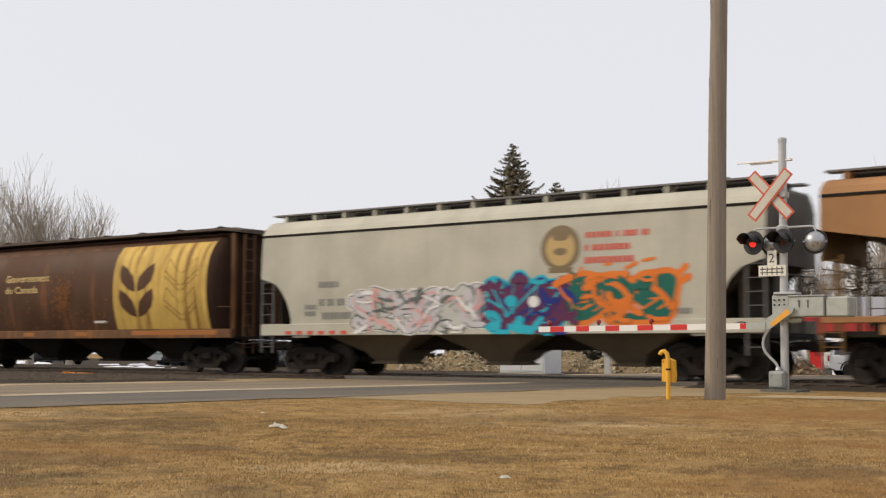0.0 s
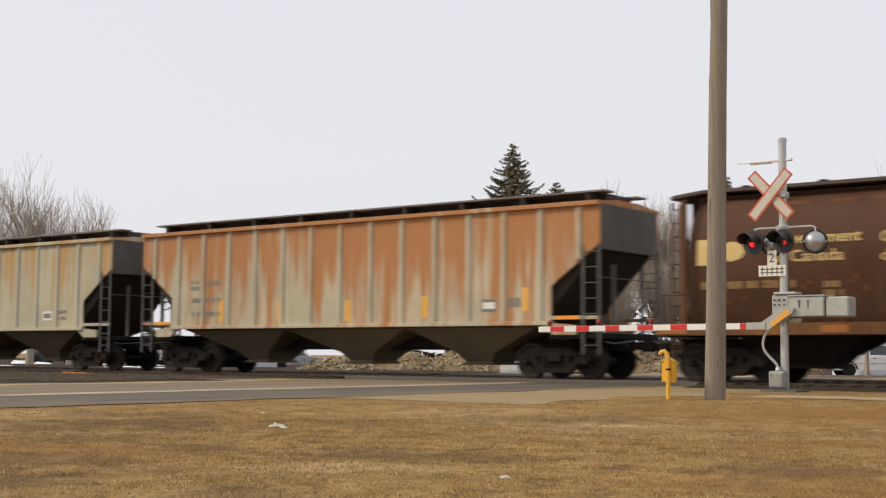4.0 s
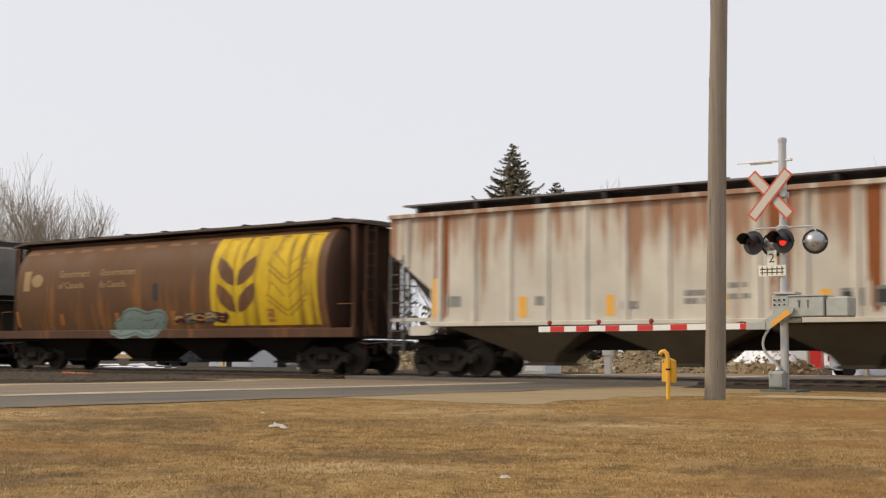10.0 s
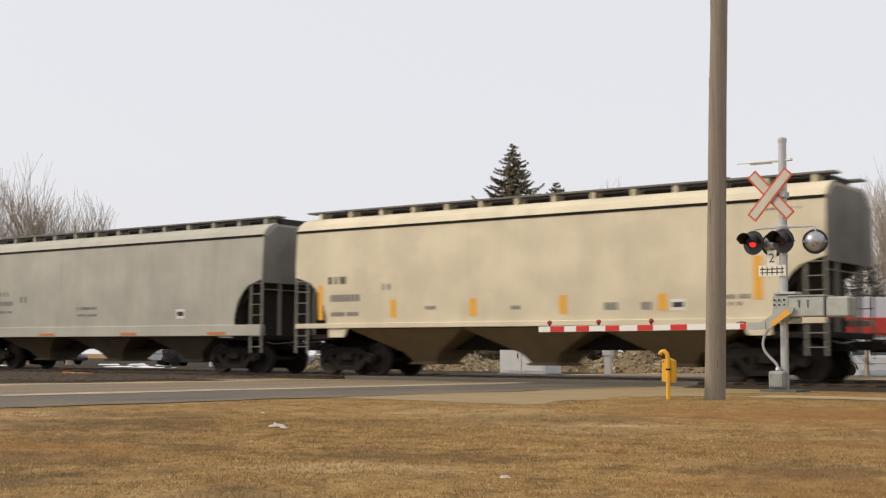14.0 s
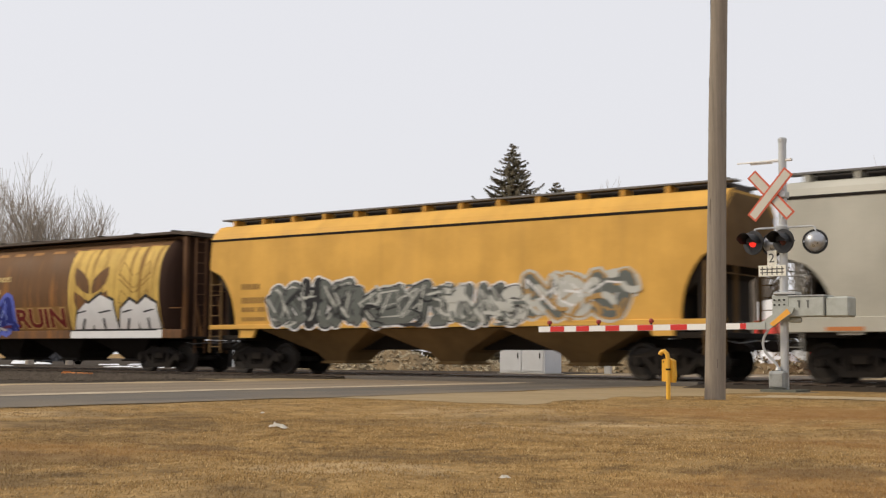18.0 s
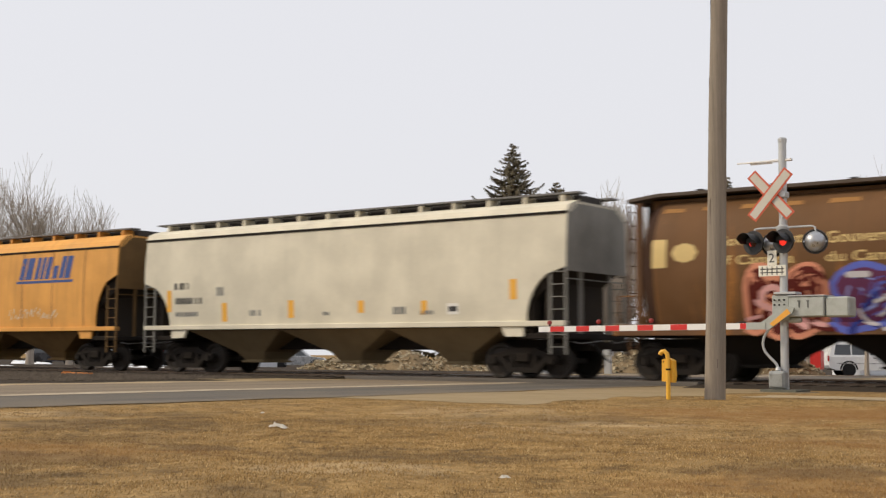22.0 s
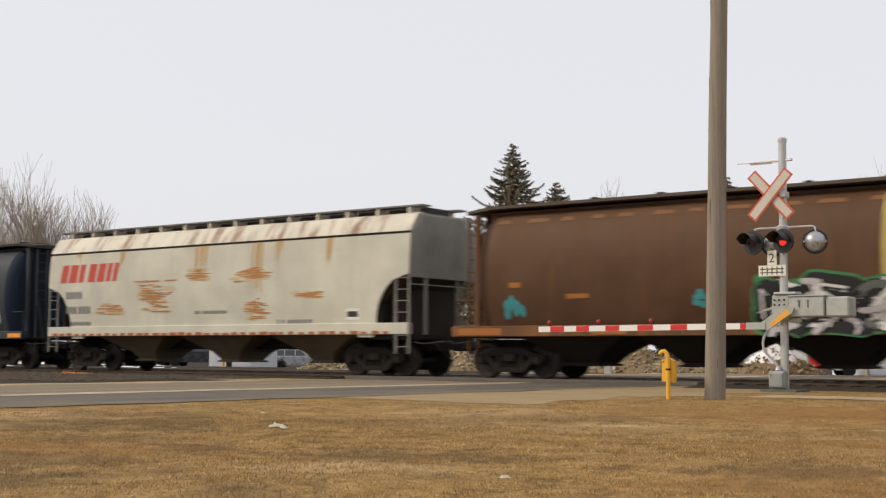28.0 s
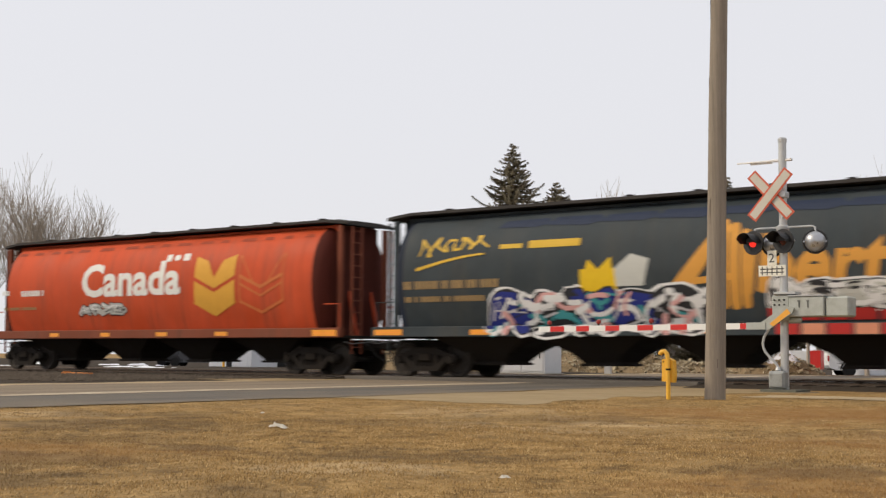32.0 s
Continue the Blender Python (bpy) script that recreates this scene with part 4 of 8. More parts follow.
class Decal:
    """Flat convex shapes in x, z laid on the near side of a car."""

    def __init__(self, kind, lift=0.003):
        self.kind, self.lift, self.mb, self.n = kind, lift, MB(), 0

    def poly(self, pts):
        zs = [p[1] for p in pts]
        step = {"a": 9.0, "b": 0.3, "c": 0.11}[self.kind]
        cuts = {round(k * step, 4) for k in range(int(min(zs) / step), int(max(zs) / step) + 2)} | {1.362, 1.482}
        levels = [min(zs) - 1] + sorted(c for c in cuts if min(zs) < c < max(zs)) + [max(zs) + 1]
        off = self.lift + 0.00012 * self.n
        self.n += 1
        for lo, hi in zip(levels, levels[1:]):
            pc = clip_half(clip_half(pts, lo, True), hi, False)
            if len(pc) >= 3:
                mid = sum(p[1] for p in pc) / len(pc)
                vs = []
                for x, z in pc:
                    zz = z + (1e-4 if mid > z else -1e-4)
                    vs.append((x, -(face_y(self.kind, zz) + off), z))
                self.mb.add(vs, [tuple(range(len(vs)))])
        return self

    def bar(self, x0, x1, z0, z1, slant=0.0):
        s = slant * (z1 - z0)
        return self.poly([(x0, z0), (x1, z0), (x1 + s, z1), (x0 + s, z1)])

    def oval(self, cx, cz, rx, rz, n=18):
        return self.poly([(cx + rx * math.cos(2 * math.pi * k / n), cz + rz * math.sin(2 * math.pi * k / n)) for k in range(n)])

    def stroke(self, x0, z0, x1, z1, w):
        d = Vector((x1 - x0, z1 - z0))
        a = math.atan2(d.y, d.x)
        pts = [(x1 + w * math.cos(a + t), z1 + w * math.sin(a + t)) for t in (-1.57, -0.8, 0, 0.8, 1.57)]
        pts += [(x0 + w * math.cos(a + math.pi + t), z0 + w * math.sin(a + math.pi + t)) for t in (-1.57, -0.8, 0, 0.8, 1.57)]
        return self.poly(pts)

    def words(self, text, x0, x1, z0, z1, bold=0.0, shear=0.0):
        cu = bpy.data.curves.new("words", "FONT")
        cu.body, cu.offset, cu.shear, cu.resolution_u = text, bold, shear, 3
        tmp = bpy.data.objects.new("words", cu)
        me = bpy.data.meshes.new_from_object(tmp)
        me.calc_loop_triangles()
        co = [v.co.copy() for v in me.vertices]
        ax, bx = min(c.x for c in co), max(c.x for c in co)
        az, bz = min(c.y for c in co), max(c.y for c in co)
        n0 = self.n
        for tri in me.loop_triangles:
            self.n = n0
            self.poly([(x0 + (co[i].x - ax) / (bx - ax) * (x1 - x0), z0 + (co[i].y - az) / (bz - az) * (z1 - z0)) for i in tri.vertices])
        bpy.data.meshes.remove(me)
        bpy.data.objects.remove(tmp)
        bpy.data.curves.remove(cu)
        return self

    def place(self, name, mat, car, label=""):
        me = bpy.data.meshes.new(name)
        me.from_pydata(self.mb.v, [], self.mb.f)
        bm = bmesh.new()
        bm.from_mesh(me)
        bmesh.ops.remove_doubles(bm, verts=bm.verts, dist=0.0002)
        bm.to_mesh(me)
        bm.free()
        me.materials.append(mat)
        ob = new(name, me)
        ob.parent = car
        if label:
            ob["label"] = label
        if name in ("lettering", "graffiti_spot", "rust_patch", "data_print", "wheat_outline", "graffiti_fill", "graffiti_shape"):
            ob["kind"] = "stuff"
        return ob


def bars(car, kind, rows, mat, name="lettering"):
    """Small stencilled print as rows of short plain bars."""
    for x0, x1, z0, z1 in rows:
        rnd = random.Random(round(x0 * 100) + round(z0 * 1000))
        d = Decal(kind)
        lines = [(z0, z1)] if z1 - z0 < 0.30 else [(z0, z0 + 0.42 * (z1 - z0)), (z1 - 0.42 * (z1 - z0), z1)]
        for a, b in lines:
            x = x0
            while x < x1 - 0.05:
                w = min(rnd.uniform(0.07, 0.13), x1 - x)
                d.bar(x, x + w, a, b)
                x += w + (0.12 if rnd.random() < 0.15 else 0.035)
        d.place(name, mat, car, "faded data print bars")


def marks(car, kind, rows, mat, name="reflector_mark"):
    for x0, x1, z0, z1 in rows:
        Decal(kind).bar(x0, x1, z0, z1).place(name, mat, car)


def data_box(car, kind, rows, plate, print_mat):
    for x0, x1, z0, z1 in rows:
        Decal(kind).bar(x0, x1, z0, z1).place("data_panel", plate, car, "small data panel")
        Decal(kind, 0.006).bar(x0 + 0.05, x1 - 0.05, z0 + 0.08, z1 - 0.08).place("data_print", print_mat, car)


def arc(cx, cz, rx, rz, a0, a1, n=7):
    return [(cx + rx * math.cos(radians(a0 + (a1 - a0) * k / n)), cz + rz * math.sin(radians(a0 + (a1 - a0) * k / n))) for k in range(n + 1)]


# skeletons of swelling spray-can forms in a unit square
FORMS = (
    [[(0.12, 0.0), (0.14, 0.55)] + arc(0.5, 0.6, 0.36, 0.4, 180, 0) + [(0.86, 0.0)], [(0.15, 0.4), (0.85, 0.42)]],
    [arc(0.55, 0.5, 0.45, 0.5, 50, 310, 9)],
    [arc(0.5, 0.74, 0.38, 0.26, 30, 250) + arc(0.5, 0.25, 0.4, 0.25, 90, -140)],
    [[(0.12, 0.0), (0.10, 1.0), (0.86, 0.05), (0.88, 1.0)]],
    [arc(0.5, 0.5, 0.42, 0.5, 90, 450, 11)],
    [[(0.15, 1.0), (0.12, 0.0)], [(0.9, 1.0), (0.2, 0.5), (0.92, 0.0)]],
    [[(0.15, 0.0), (0.14, 1.0), (0.85, 0.92)], [(0.15, 0.5), (0.72, 0.52)], [(0.15, 0.05), (0.88, 0.02)]],
    [[(0.1, 1.0)] + arc(0.5, 0.4, 0.4, 0.4, 180, 360) + [(0.9, 1.0)]],
    [[(0.15, 0.0), (0.15, 1.0)] + arc(0.35, 0.72, 0.42, 0.27, 80, -80) + [(0.2, 0.46), (0.9, 0.0)]],
)


def graffiti(car, kind, x0, x1, z0, z1, n, fills, rim, seed, w=0.15, slabs=3, dark="black", light="white", lean=0.08, fade=False):
    """A row of fat, rounded spray-painted forms: outer rim, dark line, fill, inner lines and light edges."""
    rnd = random.Random(seed)
    cell, h = (x1 - x0) / n, z1 - z0
    order = list(range(len(FORMS)))
    rnd.shuffle(order)
    for k in range(n):
        form = FORMS[order[k % len(order)]]
        flip, turn_over = rnd.random() < 0.6, rnd.random() < 0.5
        wide = cell * rnd.uniform(1.10, 1.38)
        fat = min(cell * 0.23, h * 0.21) * rnd.uniform(0.88, 1.12)
        tall, foot = h * rnd.uniform(0.88, 1.0), z0 + h * rnd.uniform(0.0, 0.06)
        tilt = lean + rnd.uniform(-0.12, 0.12)

        def at(u, v):
            u, v = (1 - u if flip else u) + 0.10 * math.sin(4.1 * v + 2 * k), (1 - v if turn_over else v) + 0.07 * math.sin(5.3 * u + k)
            return (x0 + cell * (k + 0.5) + (u - 0.5) * (wide - 1.1 * fat) + tilt * (v - 0.5) * tall + 0.03 * math.sin(9 * v + k), foot + fat + v * (tall - 2 * fat))
        paths = [[at(u, v) for u, v in line] for line in form]
        paths.append([at(rnd.uniform(-0.1, 0.3), rnd.uniform(0.1, 0.9)), at(rnd.uniform(0.3, 0.7), rnd.uniform(0.0, 1.0)), at(rnd.uniform(0.7, 1.1), rnd.uniform(0.1, 0.9))])
        col = fills[k % len(fills)]
        layers = [("graffiti_shape", rim, 0.004, fat * 1.0 + w * 0.45, "%s spray-painted outline shape" % rim)]
        if not fade:
            layers.append(("graffiti_spot", dark, 0.008, fat + w * 0.16, "%s spray outline" % dark))
        layers.append(("graffiti_fill", col, 0.012, fat * 0.92, "%s spray paint" % col))
        for name, tone, lift, width, label in layers:
            d = Decal(kind, lift)
            for line in paths:
                for p, q in zip(line, line[1:]):
                    d.stroke(*p, *q, width * rnd.uniform(0.94, 1.06))
            d.place(name, SPRAY[tone], car, label)
        lines, lit = Decal(kind, 0.016), Decal(kind, 0.019)
        for line in paths:
            for p, q in zip(line, line[1:]):
                if rnd.random() < 0.30 + 0.08 * slabs:
                    o = fat * rnd.uniform(-0.55, -0.2)
                    a, b = rnd.uniform(0, 0.3), rnd.uniform(0.6, 1.0)
                    lines.stroke(p[0] + (q[0] - p[0]) * a - o, p[1] + (q[1] - p[1]) * a + o * 0.4, p[0] + (q[0] - p[0]) * b - o, p[1] + (q[1] - p[1]) * b + o * 0.4, rnd.uniform(0.012, 0.03))
                if rnd.random() < 0.30 + 0.08 * slabs:
                    o = fat * rnd.uniform(0.35, 0.6)
                    lit.stroke(p[0] - o, p[1] + o * 0.5, q[0] - o, q[1] + o * 0.5, rnd.uniform(0.012, 0.035))
        lines.place("graffiti_spot", SPRAY[dark], car, "%s inner spray lines" % dark)
        lit.place("graffiti_spot", SPRAY[light], car, "%s spray highlights" % light)


def scribble(car, kind, x0, x1, z0, z1, n, tones, seed, w=0.05):
    """Loose curved spray-can strokes thrown across a piece, one mesh for each colour."""
    rnd = random.Random(seed)
    for layer, tone in enumerate(tones):
        d = Decal(kind, 0.024 + 0.004 * layer)
        for k in range(n):
            x, z, a = rnd.uniform(x0, x1), rnd.uniform(z0, z1), rnd.uniform(0, 6.28)
            bend, width = rnd.uniform(-0.7, 0.7), w * rnd.uniform(0.4, 1.3)
            for j in range(rnd.randrange(2, 5)):
                nx, nz = x + 0.17 * math.cos(a), min(z1, max(z0, z + 0.14 * math.sin(a)))
                d.stroke(x, z, nx, nz, width)
                x, z, a = nx, nz, a + bend
        d.place("graffiti_spot", SPRAY[tone], car, "%s spray strokes" % tone)


def leaf(cx, z, h, w, side):
    """Corners of one slanting leaf of the wheat ear; side -1 or 1."""
    return [(cx + side * a * w, z + b * h) for a, b in ((0.07, 0.0), (0.45, 0.10), (0.86, 0.36), (1.0, 0.68), (0.95, 1.0), (0.50, 0.80), (0.16, 0.52), (0.06, 0.22))]


def panel_paint(name, col, brown, amount):
    """Old yellow panel paint with dark runs down from the roof and brown wear."""
    m, n, l, b = mat_base(name, 0.65)
    tc = n.new("ShaderNodeTexCoord").outputs["Object"]
    runs = noise_node(n, l, tc, 1.0, 4, 0.6, (4.2, 1.0, 0.16))
    blotch = noise_node(n, l, tc, 1.3, 4, 0.6)
    fine = noise_node(n, l, tc, 22.0, 4, 0.7)
    c = mix(n, l, ramp(n, l, blotch, 0.3, 0.7), tuple(x * 0.86 for x in col), tuple(min(1, x * 1.08) for x in col))
    c = mix(n, l, ramp(n, l, runs, 0.48, 0.70, 0, amount), c, brown)
    c = mix(n, l, ramp(n, l, fine, 0.5, 0.8, 0, 0.35), c, tuple(x * 0.6 for x in col))
    l.new(c, b.inputs["Base Color"])
    b.inputs["Specular IOR Level"].default_value = 0.15
    return m


WHEAT_PALE = panel_paint("pale_yellow_panel", (0.60, 0.40, 0.105), (0.17, 0.08, 0.022), 0.9)
WHEAT_BRIGHT = panel_paint("bright_yellow_panel", (0.60, 0.40, 0.022), (0.15, 0.080, 0.02), 0.9)
WHEAT_DULL = panel_paint("dirty_yellow_panel", (0.52, 0.40, 0.125), (0.17, 0.11, 0.04), 0.8)


def wheat_panel(car, x0, xm, x1, z0, z1, mat, dark, kind="c"):
    Decal(kind).bar(x0, x1, z0, z1).place("wheat_panel", mat, car, "yellow painted wheat panel")
    H = z1 - z0
    d = Decal(kind, 0.007)
    cx, w, h = (x0 + xm) / 2 + 0.05, (xm - x0) * 0.39, H * 0.34
    for zz in (0.14, 0.44):
        for s in (-1, 1):
            d.poly(leaf(cx, z0 + H * zz, h, w, s))
    d.place("wheat_ear", dark, car, "dark wheat ear silhouette")
    e = Decal(kind, 0.007)
    cx, w = (xm + x1) / 2 - 0.05, (x1 - xm) * 0.34
    for zz in (0.10, 0.16, 0.44, 0.50):
        z = z0 + H * zz
        for s in (-1, 1):
            e.stroke(cx + s * 0.06, z, cx + s * w * 0.95, z + h * 0.50, 0.020)
    for zz in (0.16, 0.50):
        z = z0 + H * zz
        for s in (-1, 1):
            e.stroke(cx + s * w, z + h * 0.46, cx + s * w * 0.82, z + h * 0.92, 0.016).stroke(cx + s * 0.07, z + h * 0.42, cx + s * w * 0.8, z + h * 0.92, 0.014)
    e.place("wheat_outline", ink("brown_line_ink", (0.22, 0.12, 0.03)), car)


def wordmark(car, rows, mat, kind="c"):
    """Small square flag and the two-language wording of the government cars."""
    logo, lines = rows[0], rows[1:]
    Decal(kind).bar(logo[0], logo[0] + 0.38, logo[2], logo[3]).oval((logo[0] + 0.5 + logo[1]) / 2, (logo[2] + logo[3]) / 2, 0.34, 0.24, 8).place("flag_mark", mat, car, "faded yellow flag mark")
    for (x0, x1, z0, z1), text in zip(lines, ("Government", "of Canada", "Gouvernement", "du Canada")):
        Decal(kind).words(text, x0, x1, z0, z1, 0.012).place("lettering", mat, car, "faded yellow words")


def dress_train():
    cars = TRAIN
    # pale grey car with crest and graffiti
    c = cars[1]
    Decal("b").oval(2.54, 3.32, 0.58, 0.58, 24).bar(2.2, 2.9, 2.68, 2.82).place("crest", ink("brown_crest_ink", (0.20, 0.15, 0.09)), c, "round brown and tan crest")
    Decal("b", 0.006).oval(2.54, 3.30, 0.43, 0.44, 22).place("crest_field", ink("tan_crest_ink", (0.48, 0.34, 0.15)), c)
    Decal("b", 0.009).oval(2.54, 3.62, 0.26, 0.13, 14).oval(2.54, 3.22, 0.2, 0.1, 12).place("crest_figure", ink("brown_crest_ink", (0.20, 0.15, 0.09)), c)
    bars(c, "b", [(3.27, 5.09, 3.53, 3.68), (3.26, 4.6, 3.21, 3.36), (3.26, 4.67, 2.89, 3.05)], INK_RED)
    bars(c, "b", [(-5.66, -4.9, 2.52, 2.69), (-5.65, -4.36, 1.99, 2.19), (-6.21, -5.76, 1.7, 2.03), (-5.54, -4.42, 1.6, 1.8), (5.27, 6.16, 1.6, 1.74)], INK_GREY)
    for k in range(6):
        marks(c, "b", [(-6.95 + 0.43 * k, -6.7 + 0.43 * k, 1.17, 1.27)], INK_RED, "sill_mark")
    graffiti(c, "b", -4.42, 0.33, 1.18, 2.45, 6, ["lilac", "silver", "lilac"], "white", 11, 0.12, 3, "grey", "pink")
    scribble(c, "b", -4.3, 0.2, 1.2, 2.4, 12, ("lilac", "grey", "pink", "white"), 76, 0.045)
    graffiti(c, "b", 0.15, 2.75, 1.18, 2.62, 3, ["purple", "purple"], "cyan", 5, 0.22, 5, "blue", "cyan")
    scribble(c, "b", 0.2, 2.7, 1.2, 2.55, 9, ("blue", "cyan", "purple"), 77, 0.07)
    Decal("b", 0.022).oval(1.05, 2.0, 0.20, 0.15).oval(1.3, 1.42, 0.16, 0.2).oval(0.5, 1.35, 0.2, 0.12).place("graffiti_fill", SPRAY["cyan"], c, "cyan spray paint")
    Decal("b", 0.026).oval(1.75, 1.97, 0.17, 0.15).place("graffiti_spot", SPRAY["white"], c)
    graffiti(c, "b", 2.75, 5.6, 1.40, 2.62, 3, ["green", "green"], "orange", 8, 0.30, 3, "orange", "orange", fade=True)
    scribble(c, "b", 2.8, 5.5, 1.45, 2.6, 11, ("orange", "green", "orange"), 78, 0.08)
    burst, rnd = Decal("b", 0.005), random.Random(4)
    for k in range(26):                                  # ragged orange flames and overspray
        bx, bz = rnd.uniform(2.9, 6.1), rnd.gauss(2.15, 0.3)
        burst.stroke(bx, bz, bx + rnd.uniform(0.05, 0.35), bz + rnd.uniform(-0.05, 0.25), rnd.uniform(0.03, 0.09))
    burst.place("graffiti_fill", SPRAY["orange"], c, "orange spray paint flames")
    Decal("b", 0.024).oval(4.55, 1.75, 0.30, 0.12).place("graffiti_spot", SPRAY["salmon"], c, "pale orange spray highlight")
    # dark brown government car
    c = cars[2]
    wheat_panel(c, 2.9, 5.10, 7.38, 1.38, 4.15, WHEAT_PALE, P_BROWN1)
    wordmark(c, [(-7.43, -6.21, 2.72, 3.33), (-5.6, -3.54, 3.14, 3.41), (-5.59, -3.93, 2.73, 3.0), (-3.11, -0.6, 3.09, 3.35), (-3.1, -1.2, 2.69, 2.94)], INK_CREAM)
    rnd = random.Random(31)
    bloom = Decal("c", 0.002)
    for k in range(170):
        bloom.oval(rnd.gauss(0.25, 0.24), rnd.gauss(2.6, 0.36), rnd.uniform(0.015, 0.06), rnd.uniform(0.02, 0.09), 8)
    bloom.place("rust_patch", ink("orange_rust", (0.20, 0.08, 0.026), 0.7), c, "orange rust bloom")
    bloom = Decal("c", 0.002)
    for k in range(90):
        bloom.oval(rnd.uniform(-7.2, 2.6), rnd.uniform(1.4, 2.4), rnd.uniform(0.01, 0.05), rnd.uniform(0.015, 0.08), 7)
    bloom.place("rust_patch", ink("orange_rust", (0.20, 0.08, 0.026), 0.7), c, "scattered orange rust spots")
    marks(c, "c", [(1.77, 2.42, 1.6, 1.68)], INK_WHITE, "scuff")
    marks(c, "c", [(-8.46, -7.72, 1.12, 1.30), (-4.46, -3.86, 1.14, 1.31), (-1.92, -1.3, 1.16, 1.30), (1.0, 1.6, 1.16, 1.3), (3.9, 7.9, 1.18, 1.33)], ink("worn_orange_reflector", (0.34, 0.135, 0.04)))
    bars(c, "c", [(-7.33, -5.06, 2.16, 2.33), (-4.4, -3.97, 1.95, 2.28)], INK_FAINT)
    # rust-streaked ribbed car
    c = cars[3]
    bars(c, "a", [(-6.22, -5.84, 2.57, 2.89), (-5.5, -4.93, 2.7, 2.87), (-6.17, -4.91, 2.18, 2.33), (-6.15, -4.89, 1.75, 1.9), (5.83, 6.27, 1.84, 2.08)], INK_GREY)
    marks(c, "a", [(-4.95, -4.78, 1.58, 2.25), (-2.45, -2.24, 1.5, 2.16), (0.24, 0.41, 1.53, 2.14), (2.99, 3.17, 1.6, 2.19), (6.27, 6.43, 1.73, 2.35)], INK_YELLOW_MARK)
    for x0, x1 in ((-7.89, -7.2), (7.3, 7.95)):
        part("reflector_bar", MB().box(x0, x1, -1.575, -1.561, 1.505, 1.60, 0.003), ORANGE_FILM, c, "orange reflector bar")
    data_box(c, "a", [(4.97, 5.46, 1.73, 2.06)], INK_GREY, INK_WHITE)
    # tan ribbed car
    c = cars[4]
    bars(c, "a", [(-6.23, -5.92, 2.71, 2.9), (-5.39, -5.03, 2.51, 2.75), (-6.21, -5.9, 2.06, 2.36), (-5.48, -5.01, 2.07, 2.34), (-4.61, -4.28, 2.14, 2.33), (-6.31, -5.08, 1.74, 1.93), (5.71, 6.25, 1.94, 2.06), (5.71, 6.25, 1.72, 1.84), (1.82, 2.13, 1.94, 2.06)], INK_GREY)
    data_box(c, "a", [(4.92, 5.43, 1.72, 2.04)], INK_WHITE, INK_GREY)
    # red-streaked ribbed car
    c = cars[5]
    marks(c, "a", [(-7.05, -6.85, 1.61, 2.66), (-4.26, -4.01, 1.57, 2.11), (-1.68, -1.45, 1.58, 2.1), (1.25, 1.5, 1.54, 2.09), (3.72, 3.98, 1.57, 2.1), (6.85, 7.08, 1.61, 2.55)], INK_YELLOW_MARK)
    bars(c, "a", [(0.44, 0.99, 1.83, 2.16), (1.55, 2.08, 2.19, 2.31), (1.55, 2.08, 1.93, 2.05), (-3.75, -3.48, 1.87, 2.11), (-6.6, -6.07, 1.88, 2.17), (-1.26, -0.75, 1.73, 1.93)], INK_GREY)
    data_box(c, "a", [(4.2, 4.71, 1.71, 2.11), (4.95, 5.35, 1.7, 2.15)], INK_GREY, INK_BLACK)
    rnd = random.Random(55)
    for xa, xb in ((2.55, 3.22), (4.72, 5.15), (-7.0, -6.6)):
        for k in range(9):
            run, px = Decal("a", 0.002), rnd.uniform(xa, xb)
            low = rnd.uniform(1.46, 1.75) if rnd.random() < 0.6 else rnd.uniform(2.0, 3.0)
            run.poly([(px, low), (px + rnd.uniform(0.03, 0.08), low + 0.1), (px + rnd.uniform(0.05, 0.13), 4.34), (px - rnd.uniform(0.01, 0.05), 4.34)])
            run.place("rust_patch", ink("dark_rust_run", (0.26, 0.085, 0.026), 0.7), c, "dark red rust run")
    # rusty brown government car with bright panel
    c = cars[6]
    wheat_panel(c, 2.60, 4.75, 7.10, 1.46, 4.2, WHEAT_BRIGHT, P_BROWN2)
    wordmark(c, [(-6.99, -5.95, 2.76, 3.47), (-5.01, -3.35, 3.18, 3.43), (-5.01, -3.62, 2.8, 3.03), (-2.8, -1.0, 3.19, 3.42), (-2.8, -1.42, 2.79, 3.02)], INK_FAINT)
    graffiti(c, "c", -1.75, 0.35, 1.15, 2.0, 2, ["dull_teal", "dull_teal"], "dull_teal", 4, 0.2, 4, "grey", "dull_teal")
    graffiti(c, "c", 0.9, 3.2, 1.55, 1.9, 5, ["maroon", "grey"], "grey", 9, 0.04, 3, "black", "tan")
    marks(c, "c", [(-7.47, -7.31, 1.49, 2.05), (-4.99, -4.79, 1.55, 1.93), (-2.07, -1.84, 1.46, 1.94), (0.7, 0.95, 1.5, 1.95), (5.0, 5.3, 1.55, 1.95)], ink("worn_orange_reflector", (0.34, 0.135, 0.04)))
    Decal("c").bar(-0.1, 0.12, 2.3, 2.85).place("scuff", INK_BLACK, c)
    # cream car
    c = cars[7]
    marks(c, "b", [(-7.1, -6.91, 1.58, 2.58), (-4.4, -4.19, 1.62, 2.12), (-1.7, -1.47, 1.63, 2.1), (1.09, 1.31, 1.64, 2.12), (3.86, 4.1, 1.69, 2.09), (6.3, 6.52, 1.9, 2.9)], INK_YELLOW_MARK)
    bars(c, "b", [(-6.69, -5.97, 2.60, 2.82)], INK_BLACK)
